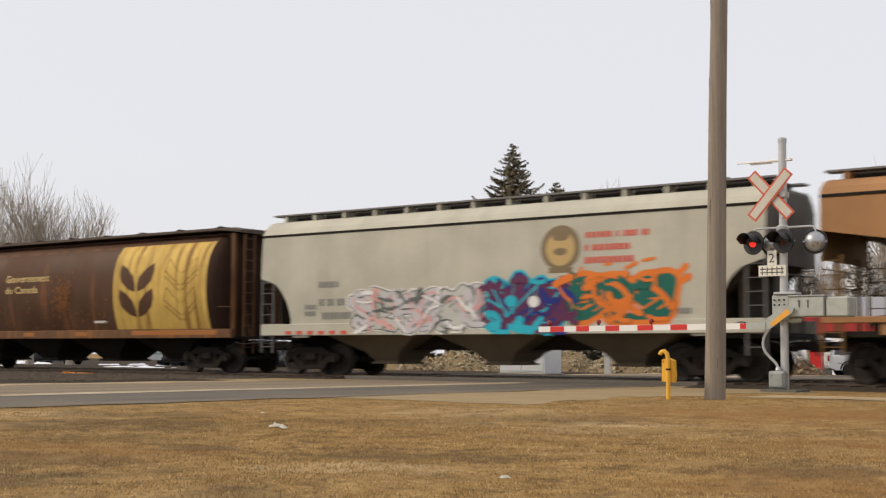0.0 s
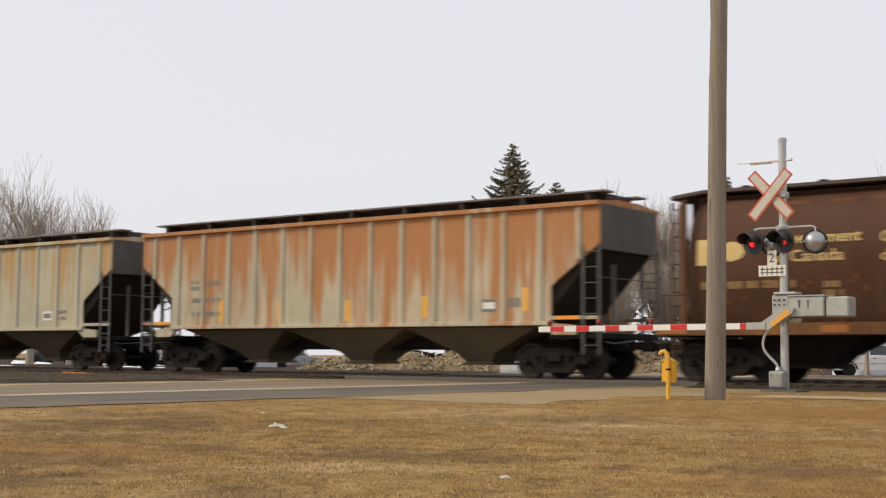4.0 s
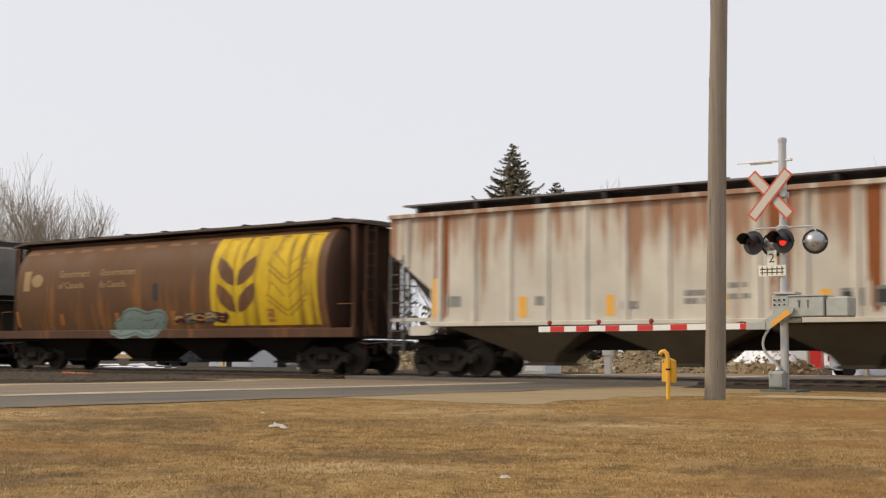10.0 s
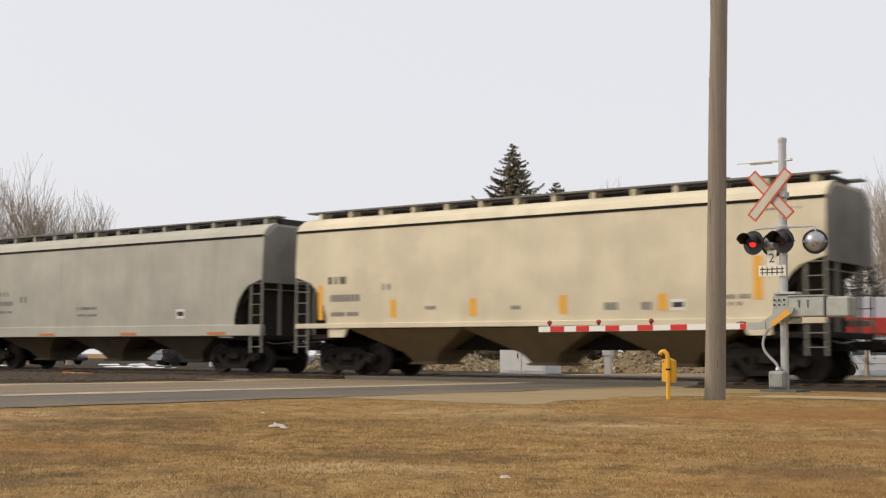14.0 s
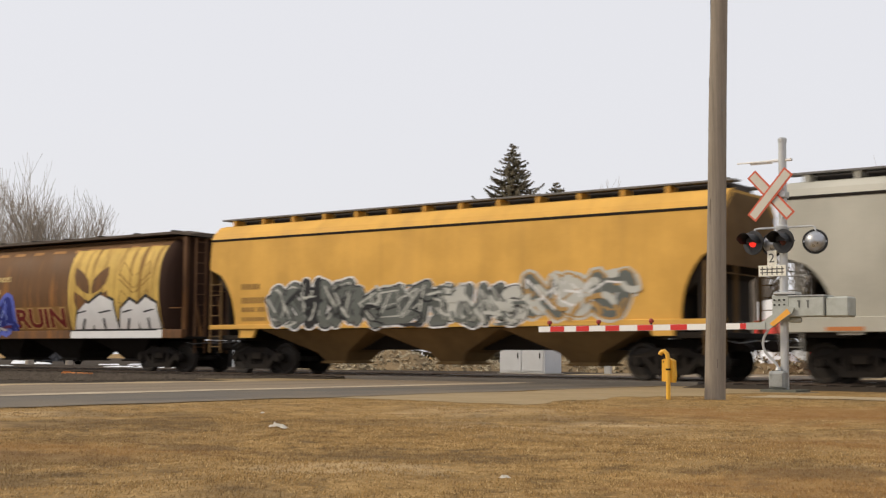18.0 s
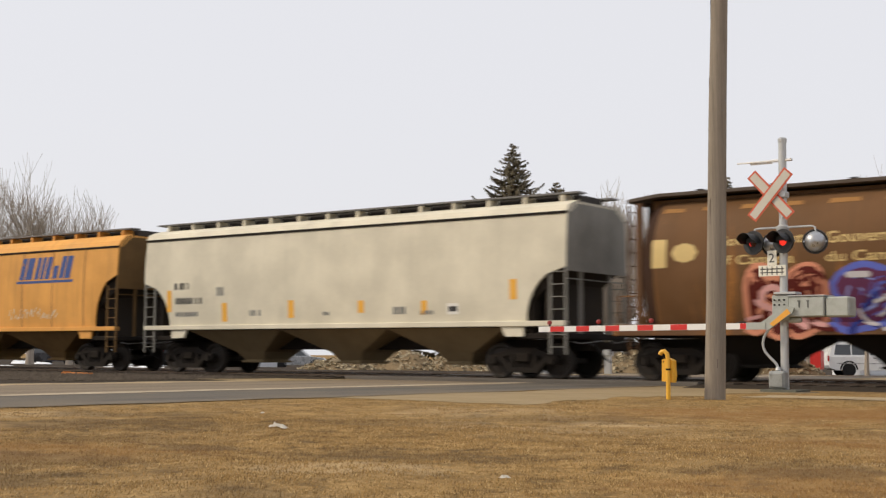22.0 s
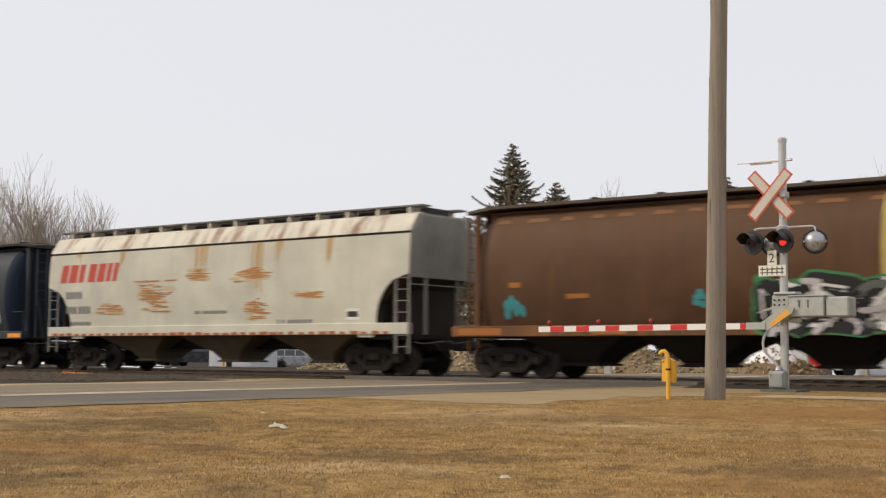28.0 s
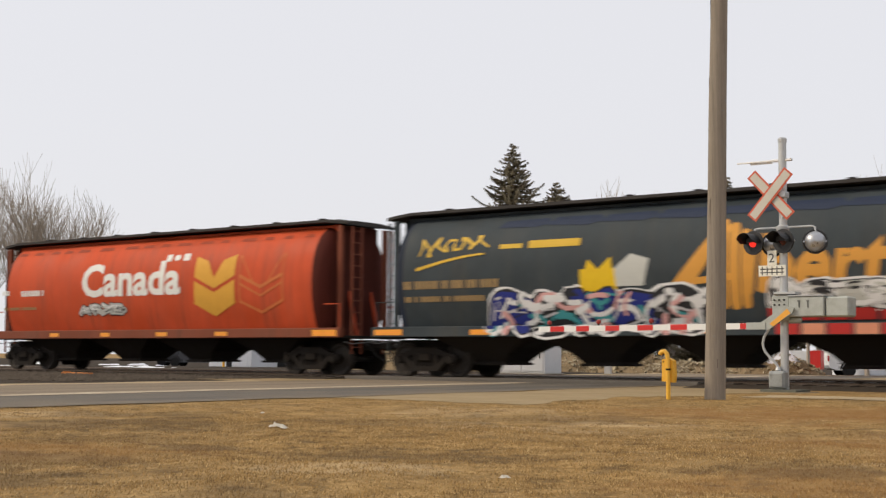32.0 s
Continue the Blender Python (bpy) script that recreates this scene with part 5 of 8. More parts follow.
    bars(c, "b", [(-6.61, -5.47, 2.1, 2.3), (-6.59, -5.45, 1.68, 1.80), (-3.18, -2.83, 1.82, 1.92), (-0.37, -0.07, 1.78, 1.88), (2.39, 2.76, 1.72, 1.91), (3.42, 3.75, 1.71, 1.9), (5.2, 6.22, 1.93, 2.03), (5.2, 6.05, 1.77, 1.86), (6.28, 7.41, 3.93, 3.99), (-4.68, -4.37, 2.39, 2.57)], INK_GREY)
    data_box(c, "b", [(4.19, 4.58, 1.68, 1.96)], INK_WHITE, INK_BLACK)
    # mid-grey car
    c = cars[8]
    bars(c, "b", [(-5.48, -4.69, 2.6, 2.76), (-5.48, -4.35, 2.26, 2.42), (-3.99, -3.59, 2.36, 2.58), (-5.47, -4.5, 1.99, 2.08), (-0.79, 0.24, 2.05, 2.15), (-0.79, 0.24, 1.83, 1.91)], INK_GREY)
    data_box(c, "b", [(4.2, 4.6, 1.7, 2.0)], INK_WHITE, INK_BLACK)
    marks(c, "b", [(-6.95, -6.1, 1.17, 1.26), (-2.8, -1.95, 1.17, 1.26), (1.55, 2.35, 1.17, 1.26), (5.7, 6.5, 1.17, 1.26)], ink("dull_orange_sill_mark", (0.52, 0.20, 0.07)), "sill_mark")
    # yellow car with graffiti
    c = cars[9]
    bars(c, "b", [(-7.2, -6.43, 2.54, 2.71), (-7.2, -6.15, 2.12, 2.3), (-7.2, -6.15, 1.86, 2.0), (-7.2, -6.15, 1.58, 1.7)], ink("brown_data_ink", (0.30, 0.17, 0.05)))
    graffiti(c, "b", -6.0, -2.64, 1.36, 2.73, 5, ["grey", "grey", "black"], "white", 21, 0.16, 3, "black", "silver", 0.14)
    graffiti(c, "b", -2.58, -0.05, 1.36, 2.61, 3, ["grey", "grey"], "white", 22, 0.15, 4, "black", "silver", 0.0)
    graffiti(c, "b", -0.01, 3.06, 1.36, 2.47, 5, ["grey", "silver", "grey"], "white", 23, 0.15, 3, "black", "silver", -0.05)
    graffiti(c, "b", 3.25, 6.08, 1.53, 2.69, 3, ["grey", "silver"], "silver", 24, 0.24, 3, "tan", "white", 0.05)
    scribble(c, "b", -5.9, 3.0, 1.4, 2.5, 20, ("grey", "silver", "black"), 79, 0.045)
    scribble(c, "b", 3.3, 6.0, 1.5, 2.6, 9, ("tan", "silver"), 80, 0.07)
    # orange-brown government car with graffiti
    c = cars[10]
    wheat_panel(c, 2.72, 5.05, 7.38, 1.38, 4.12, WHEAT_PALE, P_BROWN3)
    wordmark(c, [(-7.43, -6.22, 2.7, 3.39), (-5.78, -3.65, 3.16, 3.4), (-5.76, -3.88, 2.71, 2.94), (-3.14, -0.6, 3.12, 3.39), (-3.13, -1.17, 2.7, 2.94)], INK_CREAM)
    graffiti(c, "c", -4.97, -3.28, 1.10, 2.64, 2, ["maroon", "maroon"], "salmon", 33, 0.22, 3, "salmon", "salmon", 0.0)
    scribble(c, "c", -4.9, -3.35, 1.12, 2.5, 7, ("salmon", "maroon", "maroon", "pink"), 74, 0.07)
    graffiti(c, "c", -2.93, -0.62, 1.16, 2.58, 2, ["purple", "blue"], "cobalt", 36, 0.26, 3, "cobalt", "sky", 0.05)
    scribble(c, "c", -2.8, -0.7, 1.16, 2.4, 7, ("cobalt", "blue", "purple", "lilac"), 75, 0.07)
    Decal("c", 0.003).bar(-0.42, 2.62, 1.38, 2.20).place("graffiti_fill", ink("tan_brown_spray", (0.24, 0.125, 0.040), 0.6), c, "faded tan spray patch")
    Decal("c", 0.007).words("RUIN", -0.30, 2.5, 1.42, 2.17, 0.07).place("lettering", SPRAY["tan"], c, "tan outline of spray-painted letters")
    Decal("c", 0.010).words("RUIN", -0.27, 2.47, 1.46, 2.13, 0.028).place("lettering", ink("dull_red_spray", (0.13, 0.014, 0.012)), c, "dull red spray-painted letters")
    Decal("c", 0.005).bar(2.95, 7.6, 1.09, 1.36).place("graffiti_fill", SPRAY["white"], c, "white spray paint along the sill")
    for bx, bw, low, top, cant in ((2.9, 0.95, 1.40, 2.30, 0.30), (3.95, 1.25, 1.40, 2.55, -0.12), (5.25, 0.95, 1.40, 2.35, 0.22), (6.3, 1.0, 1.40, 2.42, -0.06)):
        for lift, grow, tone, name in ((0.006, 0.07, "black", "graffiti_shape"), (0.011, 0.0, "white", "graffiti_fill")):
            g = grow
            Decal("c", lift).poly([(bx - g, low - g), (bx + bw + g, low - g), (bx + bw + cant + g, top - 0.22 + g), (bx + bw * 0.5 + cant, top + 1.6 * g), (bx + cant - g, top - 0.30 + g)]).place(name, SPRAY[tone], c, "%s block of spray paint" % tone)
        cut = Decal("c", 0.015)
        cut.stroke(bx + bw * 0.45, low + 0.02, bx + bw * 0.5 + cant * 0.5, low + 0.32, 0.05).stroke(bx + bw * 0.3, low + 0.55, bx + bw * 0.78, low + 0.62, 0.025)
        cut.place("graffiti_spot", SPRAY["black"], c, "black inner spray lines")
    # off-white car
    c = cars[11]
    marks(c, "b", [(-6.9, -6.69, 1.91, 2.6), (-4.39, -4.16, 1.58, 2.16), (-1.59, -1.36, 1.66, 2.18), (1.12, 1.34, 1.77, 2.12), (3.39, 3.59, 1.69, 2.07), (6.3, 6.52, 2.04, 2.57)], INK_YELLOW_MARK)
    bars(c, "b", [(-6.55, -5.9, 2.61, 2.82), (-6.5, -5.29, 2.15, 2.35)], INK_BLACK)
    bars(c, "b", [(-6.5, -5.45, 1.76, 1.90), (-4.61, -4.32, 2.38, 2.65), (-3.18, -2.71, 1.74, 1.92), (-0.21, 0.04, 1.72, 1.82), (2.4, 2.84, 1.71, 1.92), (3.35, 3.79, 1.69, 1.8)], INK_GREY)
    data_box(c, "b", [(4.27, 4.65, 1.68, 1.98)], INK_WHITE, INK_BLACK)
    # orange car with slanted blue shapes
    c = cars[12]
    for x0, x1, top in ((3.24, 3.50, 3.94), (3.58, 3.96, 3.94), (4.12, 4.34, 3.94), (4.42, 4.62, 3.94), (4.70, 4.96, 3.94), (5.12, 5.38, 3.62), (5.50, 5.74, 3.94), (5.80, 6.10, 3.94)):
        Decal("b").bar(x0, x1, 3.17, top, 0.22).place("lettering_shape", INK_BLUE, c, "slanted blue lettering shape")
    Decal("b").bar(3.10, 6.29, 3.03, 3.12).place("underline", INK_BLUE, c, "blue underline")
    scrawl = Decal("b", 0.004)
    rnd = random.Random(12)
    for k in range(22):
        sx, sz = 2.7 + 0.125 * k, rnd.uniform(1.78, 2.05)
        scrawl.stroke(sx, sz, sx + rnd.uniform(-0.05, 0.16), sz + rnd.uniform(0.05, 0.28), rnd.uniform(0.015, 0.035))
    scrawl.place("graffiti_spot", ink("pale_smudge", (0.66, 0.55, 0.40)), c, "pale scrawled spray lines")
    bars(c, "b", [(-6.93, -6.23, 2.57, 2.74), (-6.92, -6.22, 2.07, 2.26)], ink("brown_data_ink", (0.30, 0.17, 0.05)))
    Decal("b").bar(-5.5, -4.7, 1.95, 2.4).place("faded_patch", ink("pale_patch", (0.60, 0.46, 0.30)), c, "pale worn patch")
    # dull brown government car with graffiti
    c = cars[13]
    wheat_panel(c, 2.99, 5.25, 7.32, 1.38, 4.22, WHEAT_DULL, P_BROWN4)
    haze_spots = Decal("c", 0.003)
    rnd = random.Random(44)
    for k in range(60):
        haze_spots.oval(rnd.uniform(0.1, 6.5), rnd.gauss(2.1, 0.22), rnd.uniform(0.06, 0.16), rnd.uniform(0.05, 0.14), 9)
    haze_spots.place("graffiti_spot", SPRAY["lime"], c, "green spray haze")
    graffiti(c, "c", 0.2, 6.2, 1.10, 2.44, 5, ["black", "black", "grey"], "lime", 42, 0.20, 5, "black", "white", 0.1)
    graffiti(c, "c", 0.45, 6.0, 1.10, 2.20, 6, ["lilac", "black", "white", "black"], "black", 47, 0.10, 5, "black", "white", 0.2)
    scribble(c, "c", 0.3, 6.1, 1.12, 2.3, 15, ("black", "white", "lilac", "black"), 73, 0.07)
    rnd = random.Random(8)
    for cx, cz, rx, rz in ((-1.15, 1.95, 0.26, 0.18), (-6.55, 1.75, 0.26, 0.34), (6.8, 1.85, 0.2, 0.12)):
        blob = Decal("c", 0.004)
        for k in range(9):
            blob.oval(cx + rnd.uniform(-rx, rx), cz + rnd.uniform(-rz, rz), rx * rnd.uniform(0.3, 0.6), rz * rnd.uniform(0.25, 0.5), 10)
        blob.place("graffiti_spot", SPRAY["teal"], c, "teal spray paint patch")
    marks(c, "c", [(-6.67, -6.32, 2.34, 2.48), (-4.96, -4.3, 2.03, 2.15)], ink("rubbed_orange_paint", (0.36, 0.15, 0.04)), "spray_mark")
    marks(c, "c", [(-8.3, -6.9, 1.12, 1.3), (-4.2, -3.2, 1.12, 1.3), (6.6, 8.2, 1.12, 1.3)], ink("worn_orange_reflector", (0.34, 0.135, 0.04)))
    # white car with rust patches and red shapes
    c = cars[14]
    for x0, x1 in ((-7.38, -7.02), (-6.92, -6.50), (-6.40, -6.12), (-5.90, -5.52), (-5.42, -5.05), (-4.95, -4.72), (-4.62, -4.40)):
        Decal("b").bar(x0, x1, 2.99, 3.60, 0.2).place("lettering_shape", INK_BRIGHT_RED, c, "slanted red lettering shape")
    bars(c, "b", [(-7.03, -6.17, 2.43, 2.68), (-7.01, -5.73, 1.92, 2.17), (-6.77, -5.7, 1.52, 1.65), (-0.57, 0.87, 1.83, 1.93), (2.99, 4.4, 1.5, 1.61)], INK_GREY)
    rust_ink = ink("rust_patch_ink", (0.46, 0.22, 0.08), 0.6)
    rnd = random.Random(77)
    for x0, x1, z0, z1 in ((-3.28, -1.72, 1.94, 2.93), (-5.28, -4.03, 1.89, 2.23), (1.16, 2.54, 2.8, 3.21), (1.75, 2.57, 1.59, 2.27), (-0.74, -0.07, 2.9, 3.22), (3.71, 4.74, 2.25, 2.4)):
        halo = Decal("b", 0.001)
        for k in range(12):
            halo.oval(rnd.uniform(x0, x1), rnd.uniform(z0, z1), rnd.uniform(0.12, 0.34), rnd.uniform(0.03, 0.09), 10)
        halo.place("rust_patch", ink("pale_rust_stain", (0.54, 0.44, 0.28)), c, "pale rust stain")
        d = Decal("b", 0.005)
        for k in range(int(14 + 30 * (z1 - z0) * (x1 - x0))):
            u = min(1, max(0, rnd.gauss(0.5, 0.24)))
            d.oval(x0 + (x1 - x0) * u, z0 + (z1 - z0) * min(1, max(0, rnd.gauss(0.5, 0.28))), rnd.uniform(0.06, 0.36), rnd.uniform(0.008, 0.032), 9)
        d.place("rust_patch", rust_ink, c, "scraped rust patch")
    for xa, xb, low in ((1.2, 2.4, 2.2), (-0.7, -0.1, 2.9), (4.9, 5.2, 3.1), (-4.3, -4.0, 3.3), (2.9, 3.2, 3.2), (-6.6, -6.3, 3.5)):
        for k in range(5):
            px = rnd.uniform(xa, xb)
            Decal("b", 0.002).poly([(px, low + rnd.uniform(0, 0.5)), (px + 0.03, low + 0.4), (px + rnd.uniform(0.04, 0.12), 3.98), (px - rnd.uniform(0.02, 0.08), 3.98)]).place("rust_patch", ink("thin_rust_wash", (0.50, 0.345, 0.17)), c, "thin orange rust run")
    data_box(c, "b", [(5.71, 6.2, 1.58, 1.9)], INK_WHITE, INK_BLACK)
    rnd = random.Random(19)
    for k in range(38):
        marks(c, "b", [(-7.7 + 0.40 * k, -7.7 + 0.40 * k + rnd.uniform(0.2, 0.36), 1.17, rnd.uniform(1.235, 1.27))], ink("rusty_sill_mark", (0.36, 0.115, 0.045)), "sill_mark")
    # blue-green provincial car
    c = cars[15]
    d = Decal("c")
    d.stroke(0.55, 1.85, 2.05, 3.55, 0.13).stroke(0.9, 1.85, 2.2, 3.6, 0.10).stroke(2.12, 3.70, 2.1, 1.80, 0.12).stroke(2.4, 3.6, 2.4, 1.80, 0.13).stroke(2.68, 3.45, 2.68, 1.80, 0.11).stroke(1.2, 2.35, 2.3, 2.45, 0.08)
    d.place("script_initial", INK_ORANGE, c, "large orange brush-script initial")
    Decal("c").words("lberta", 2.55, 6.75, 2.02, 3.42, 0.035, 0.15).place("lettering", INK_ORANGE, c, "large orange script word")
    d, rnd = Decal("c"), random.Random(66)
    px, pz = -6.85, 3.3
    for k in range(30):                                  # looping brush script, worn past reading
        a = k * 1.05
        qx, qz = -6.85 + 0.078 * k + 0.10 * math.cos(a * 1.7), 3.50 + (0.26 if k < 8 else 0.16) * math.sin(a) + 0.004 * k
        d.stroke(px, pz, qx, qz, rnd.uniform(0.02, 0.05))
        px, pz = qx, qz
    for k in range(9):
        t = k / 9
        d.stroke(-6.9 + 2.2 * t, 2.92 + 0.36 * math.sin(1.4 * t), -6.9 + 2.2 * (t + 0.11), 2.92 + 0.36 * math.sin(1.4 * (t + 0.11)), 0.045 - 0.02 * t)
    d.place("script", INK_GOLD, c, "faded gold brush-script strokes")
    marks(c, "c", [(-4.2, -3.5, 3.38, 3.5), (-3.3, -1.75, 3.36, 3.56)], INK_GOLD, "lettering")
    bars(c, "c", [(-7.36, -4.15, 2.38, 2.60)], INK_FAINT)
    bars(c, "c", [(-7.35, -4.6, 2.03, 2.18)], INK_FAINT)
    Decal("c", 0.005).bar(-1.73, -0.7, 2.15, 2.75).place("graffiti_fill", ink("yellow_spray", (0.72, 0.47, 0.02)), c, "yellow spray paint")
    Decal("c", 0.006).poly([(-0.7, 2.3), (0.05, 2.3), (0.2, 2.95), (-0.3, 3.1), (-0.75, 2.75)]).place("graffiti_fill", SPRAY["silver"], c, "silver spray paint")
    Decal("c", 0.012).poly([(-1.6, 2.7), (-1.2, 2.72), (-1.5, 3.0)]).poly([(-1.25, 2.7), (-0.8, 2.7), (-0.85, 3.05)]).place("graffiti_fill", ink("yellow_spray", (0.72, 0.47, 0.02)), c, "yellow spray paint points")
    graffiti(c, "c", -4.46, 1.7, 1.10, 2.28, 5, ["blue", "black", "blue"], "white", 51, 0.20, 4, "black", "lilac", 0.05)
    scribble(c, "c", -4.4, 1.6, 1.15, 2.15, 13, ("black", "teal", "white", "pink", "white"), 71, 0.07)
    rnd = random.Random(15)
    foam = Decal("c", 0.024)
    for k in range(16):
        foam.oval(-4.5 + 0.4 * k + rnd.uniform(-0.1, 0.1), rnd.choice((1.22, 1.3, 1.95)), rnd.uniform(0.10, 0.24), rnd.uniform(0.05, 0.12), 10)
    foam.place("graffiti_spot", SPRAY["white"], c, "white spray paint drips")
    for k in range(6):
        Decal("c", 0.005).bar(3.15 + 0.64 * k, 3.70 + 0.64 * k, 1.42, 1.70).place("graffiti_fill", SPRAY["red"], c, "red spray-painted brick")
        Decal("c", 0.005).bar(3.40 + 0.60 * k, 3.93 + 0.60 * k, 1.10, 1.34).place("graffiti_fill", SPRAY["salmon" if k % 2 else "red"], c, "red spray-painted brick")
    graffiti(c, "c", 3.2, 6.96, 1.66, 2.34, 5, ["white", "white", "silver"], "white", 53, 0.14, 3, "black", "silver")
    scribble(c, "c", 3.2, 6.9, 1.66, 2.25, 12, ("black", "white"), 72, 0.05)
    marks(c, "c", [(-8.38, -7.39, 1.13, 1.29), (-5.09, -4.38, 1.13, 1.27), (1.6, 1.95, 1.13, 1.27), (7.7, 8.46, 1.13, 1.28)], ORANGE_FILM)
    for k in range(7):
        Decal("c").poly([(-4.4 + 1.55 * k, 3.96), (-3.2 + 1.55 * k, 3.93 - 0.03 * (k % 2)), (-2.7 + 1.55 * k, 4.02), (-2.9 + 1.55 * k, 4.16), (-4.2 + 1.55 * k, 4.14 + 0.03 * (k % 2))]).place("paint_remnant", ink("old_blue_paint", (0.026, 0.036, 0.066), 0.7), c)
    # red government car
    c = cars[16]
    Decal("c").words("Canada", -3.19, 1.75, 2.46, 3.60, 0.03).place("lettering", INK_WHITE, c, "large white word")
    Decal("c").bar(0.95, 1.2, 3.55, 3.78).bar(1.75, 2.05, 3.55, 3.78).oval(1.47, 3.66, 0.15, 0.1, 9).place("flag_mark", INK_WHITE, c, "small white flag mark")
    wy = ink("wheat_yellow_ink", (0.66, 0.34, 0.05))
    for cx, mat in ((3.3, wy), (5.32, ink("wheat_orange_ink", (0.56, 0.16, 0.05)))):
        d = Decal("c")
        if mat is wy:
            for s in (-1, 1):
                d.poly([(cx, 2.62), (cx, 2.95), (cx + s * 0.35, 3.5), (cx + s * 0.9, 3.66), (cx + s * 0.9, 3.0)])
                d.poly([(cx, 1.75), (cx, 2.50), (cx + s * 0.9, 2.88), (cx + s * 0.9, 2.15)])
        else:
            for s in (-1, 1):
                d.stroke(cx, 2.62, cx + s * 0.9, 2.98, 0.05).stroke(cx + s * 0.9, 2.98, cx + s * 0.9, 2.2, 0.03).stroke(cx, 1.85, cx + s * 0.9, 2.2, 0.04).stroke(cx, 2.35, cx + s * 0.85, 2.72, 0.03)
                d.stroke(cx + s * 0.9, 3.0, cx + s * 0.95, 3.6, 0.02).stroke(cx + s * 0.3, 2.75, cx + s * 0.9, 3.6, 0.02)
        d.place("wheat_ear", mat, c, "stylised wheat ear")
    marks(c, "c", [(-4.86, -4.36, 1.14, 1.27), (-2.11, -1.64, 1.14, 1.27), (0.66, 1.2, 1.14, 1.27), (3.39, 3.94, 1.14, 1.27)], ORANGE_FILM)
    marks(c, "c", [(7.45, 8.39, 1.12, 1.30)], ORANGE_FILM)
    bars(c, "c", [(-7.68, -7.24, 2.63, 2.80), (-6.57, -5.26, 2.58, 2.78)], INK_WHITE)
    bars(c, "c", [(-7.6, -5.7, 2.1, 2.2)], INK_FAINT)
    graffiti(c, "c", -3.23, -1.04, 1.83, 2.28, 4, ["silver"], "maroon", 61, 0.05, 3)


def eave_rust(car, tone, seed):
    """Short rubbed-off dashes of rust under the roof edge of a tank car."""
    rnd = random.Random(seed)
    x = -7.3
    while x < 7.2:
        w = rnd.uniform(0.35, 0.75)
        Decal("c", 0.002).poly([(x, 4.05 + rnd.uniform(0, 0.03)), (x + w, 4.06), (x + w - 0.05, 4.16), (x + 0.04, 4.17)]).place("rust_patch", tone, car, "dash of rust under the roof edge")
        x += w + rnd.uniform(0.25, 0.6)


dress_train()
for index, shade in ((2, (0.12, 0.055, 0.025)), (6, (0.22, 0.115, 0.055)), (10, (0.34, 0.17, 0.055)), (13, (0.20, 0.10, 0.045)), (16, (0.30, 0.05, 0.02))):
    eave_rust(TRAIN[index], ink("eave_rust_%s" % ("dark", "tan", "orange", "dull", "red")[(2, 6, 10, 13, 16).index(index)], shade, 0.6), index)


# ---- crossing signal with gate ----
MX, MY, MZ = -10.02, -4.5, -0.11
DARK_RED = surface("unlit_red_lens", (0.055, 0.006, 0.006), 0.2, 6.0, 0.25, 0.0, 60, 0.0)
LIT_RED = glow("lit_red_lens", (1.0, 0.035, 0.022), 0.95)
CROSS_RED = surface("faded_red_sign_border", (0.58, 0.10, 0.045), 0.1, 5.0, 0.5, 0.0, 60, 0.0003)
ALU = surface("dull_aluminium", (0.42, 0.43, 0.45), 0.1, 6.0, 0.38, 0.7, 60, 0.0004)
GATE_GREY = surface("gate_housing_paint", (0.42, 0.44, 0.41), 0.15, 5.0, 0.55, 0.1, 50, 0.0008, (0.20, 0.20, 0.16), 0.7)
CAST_GREY = surface("weathered_cast_iron", (0.30, 0.31, 0.30), 0.25, 7.0, 0.6, 0.1, 40, 0.003, (0.12, 0.12, 0.10), 0.8)
CREAM_SIGN = surface("sign_sheet", (0.80, 0.78, 0.68), 0.05, 4.0, 0.5, 0.0, 50, 0.0003, (0.55, 0.5, 0.4), 0.3)
AMBER = surface("amber_paint", (0.80, 0.38, 0.05), 0.1, 4.0, 0.5, 0.0, 50, 0.0005)


def blade(cx, cz, length, width, angle, y0, y1):
    c, s = math.cos(angle), math.sin(angle)
    pts = [(cx + c * a - s * b, cz + s * a + c * b) for a, b in ((-length / 2, -width / 2), (length / 2, -width / 2), (length / 2, width / 2), (-length / 2, width / 2))]
    return MB().prism(pts, y0, y1)


def half_lit_ball():
    """A lens ball: one half glows, the other is dark."""
    mb = MB().lathe([(0.004, -0.11), (0.042, -0.102), (0.078, -0.078), (0.101, -0.042), (0.11, 0.0), (0.101, 0.042), (0.078, 0.078), (0.042, 0.102), (0.004, 0.11)], axis="z", n=24)
    me = mb.mesh("lens", LIT_RED, True)
    me.materials.append(DARK_RED)
    for p in me.polygons:
        p.material_index = 0 if p.center.y < 0 else 1
    return me


LENSES = []


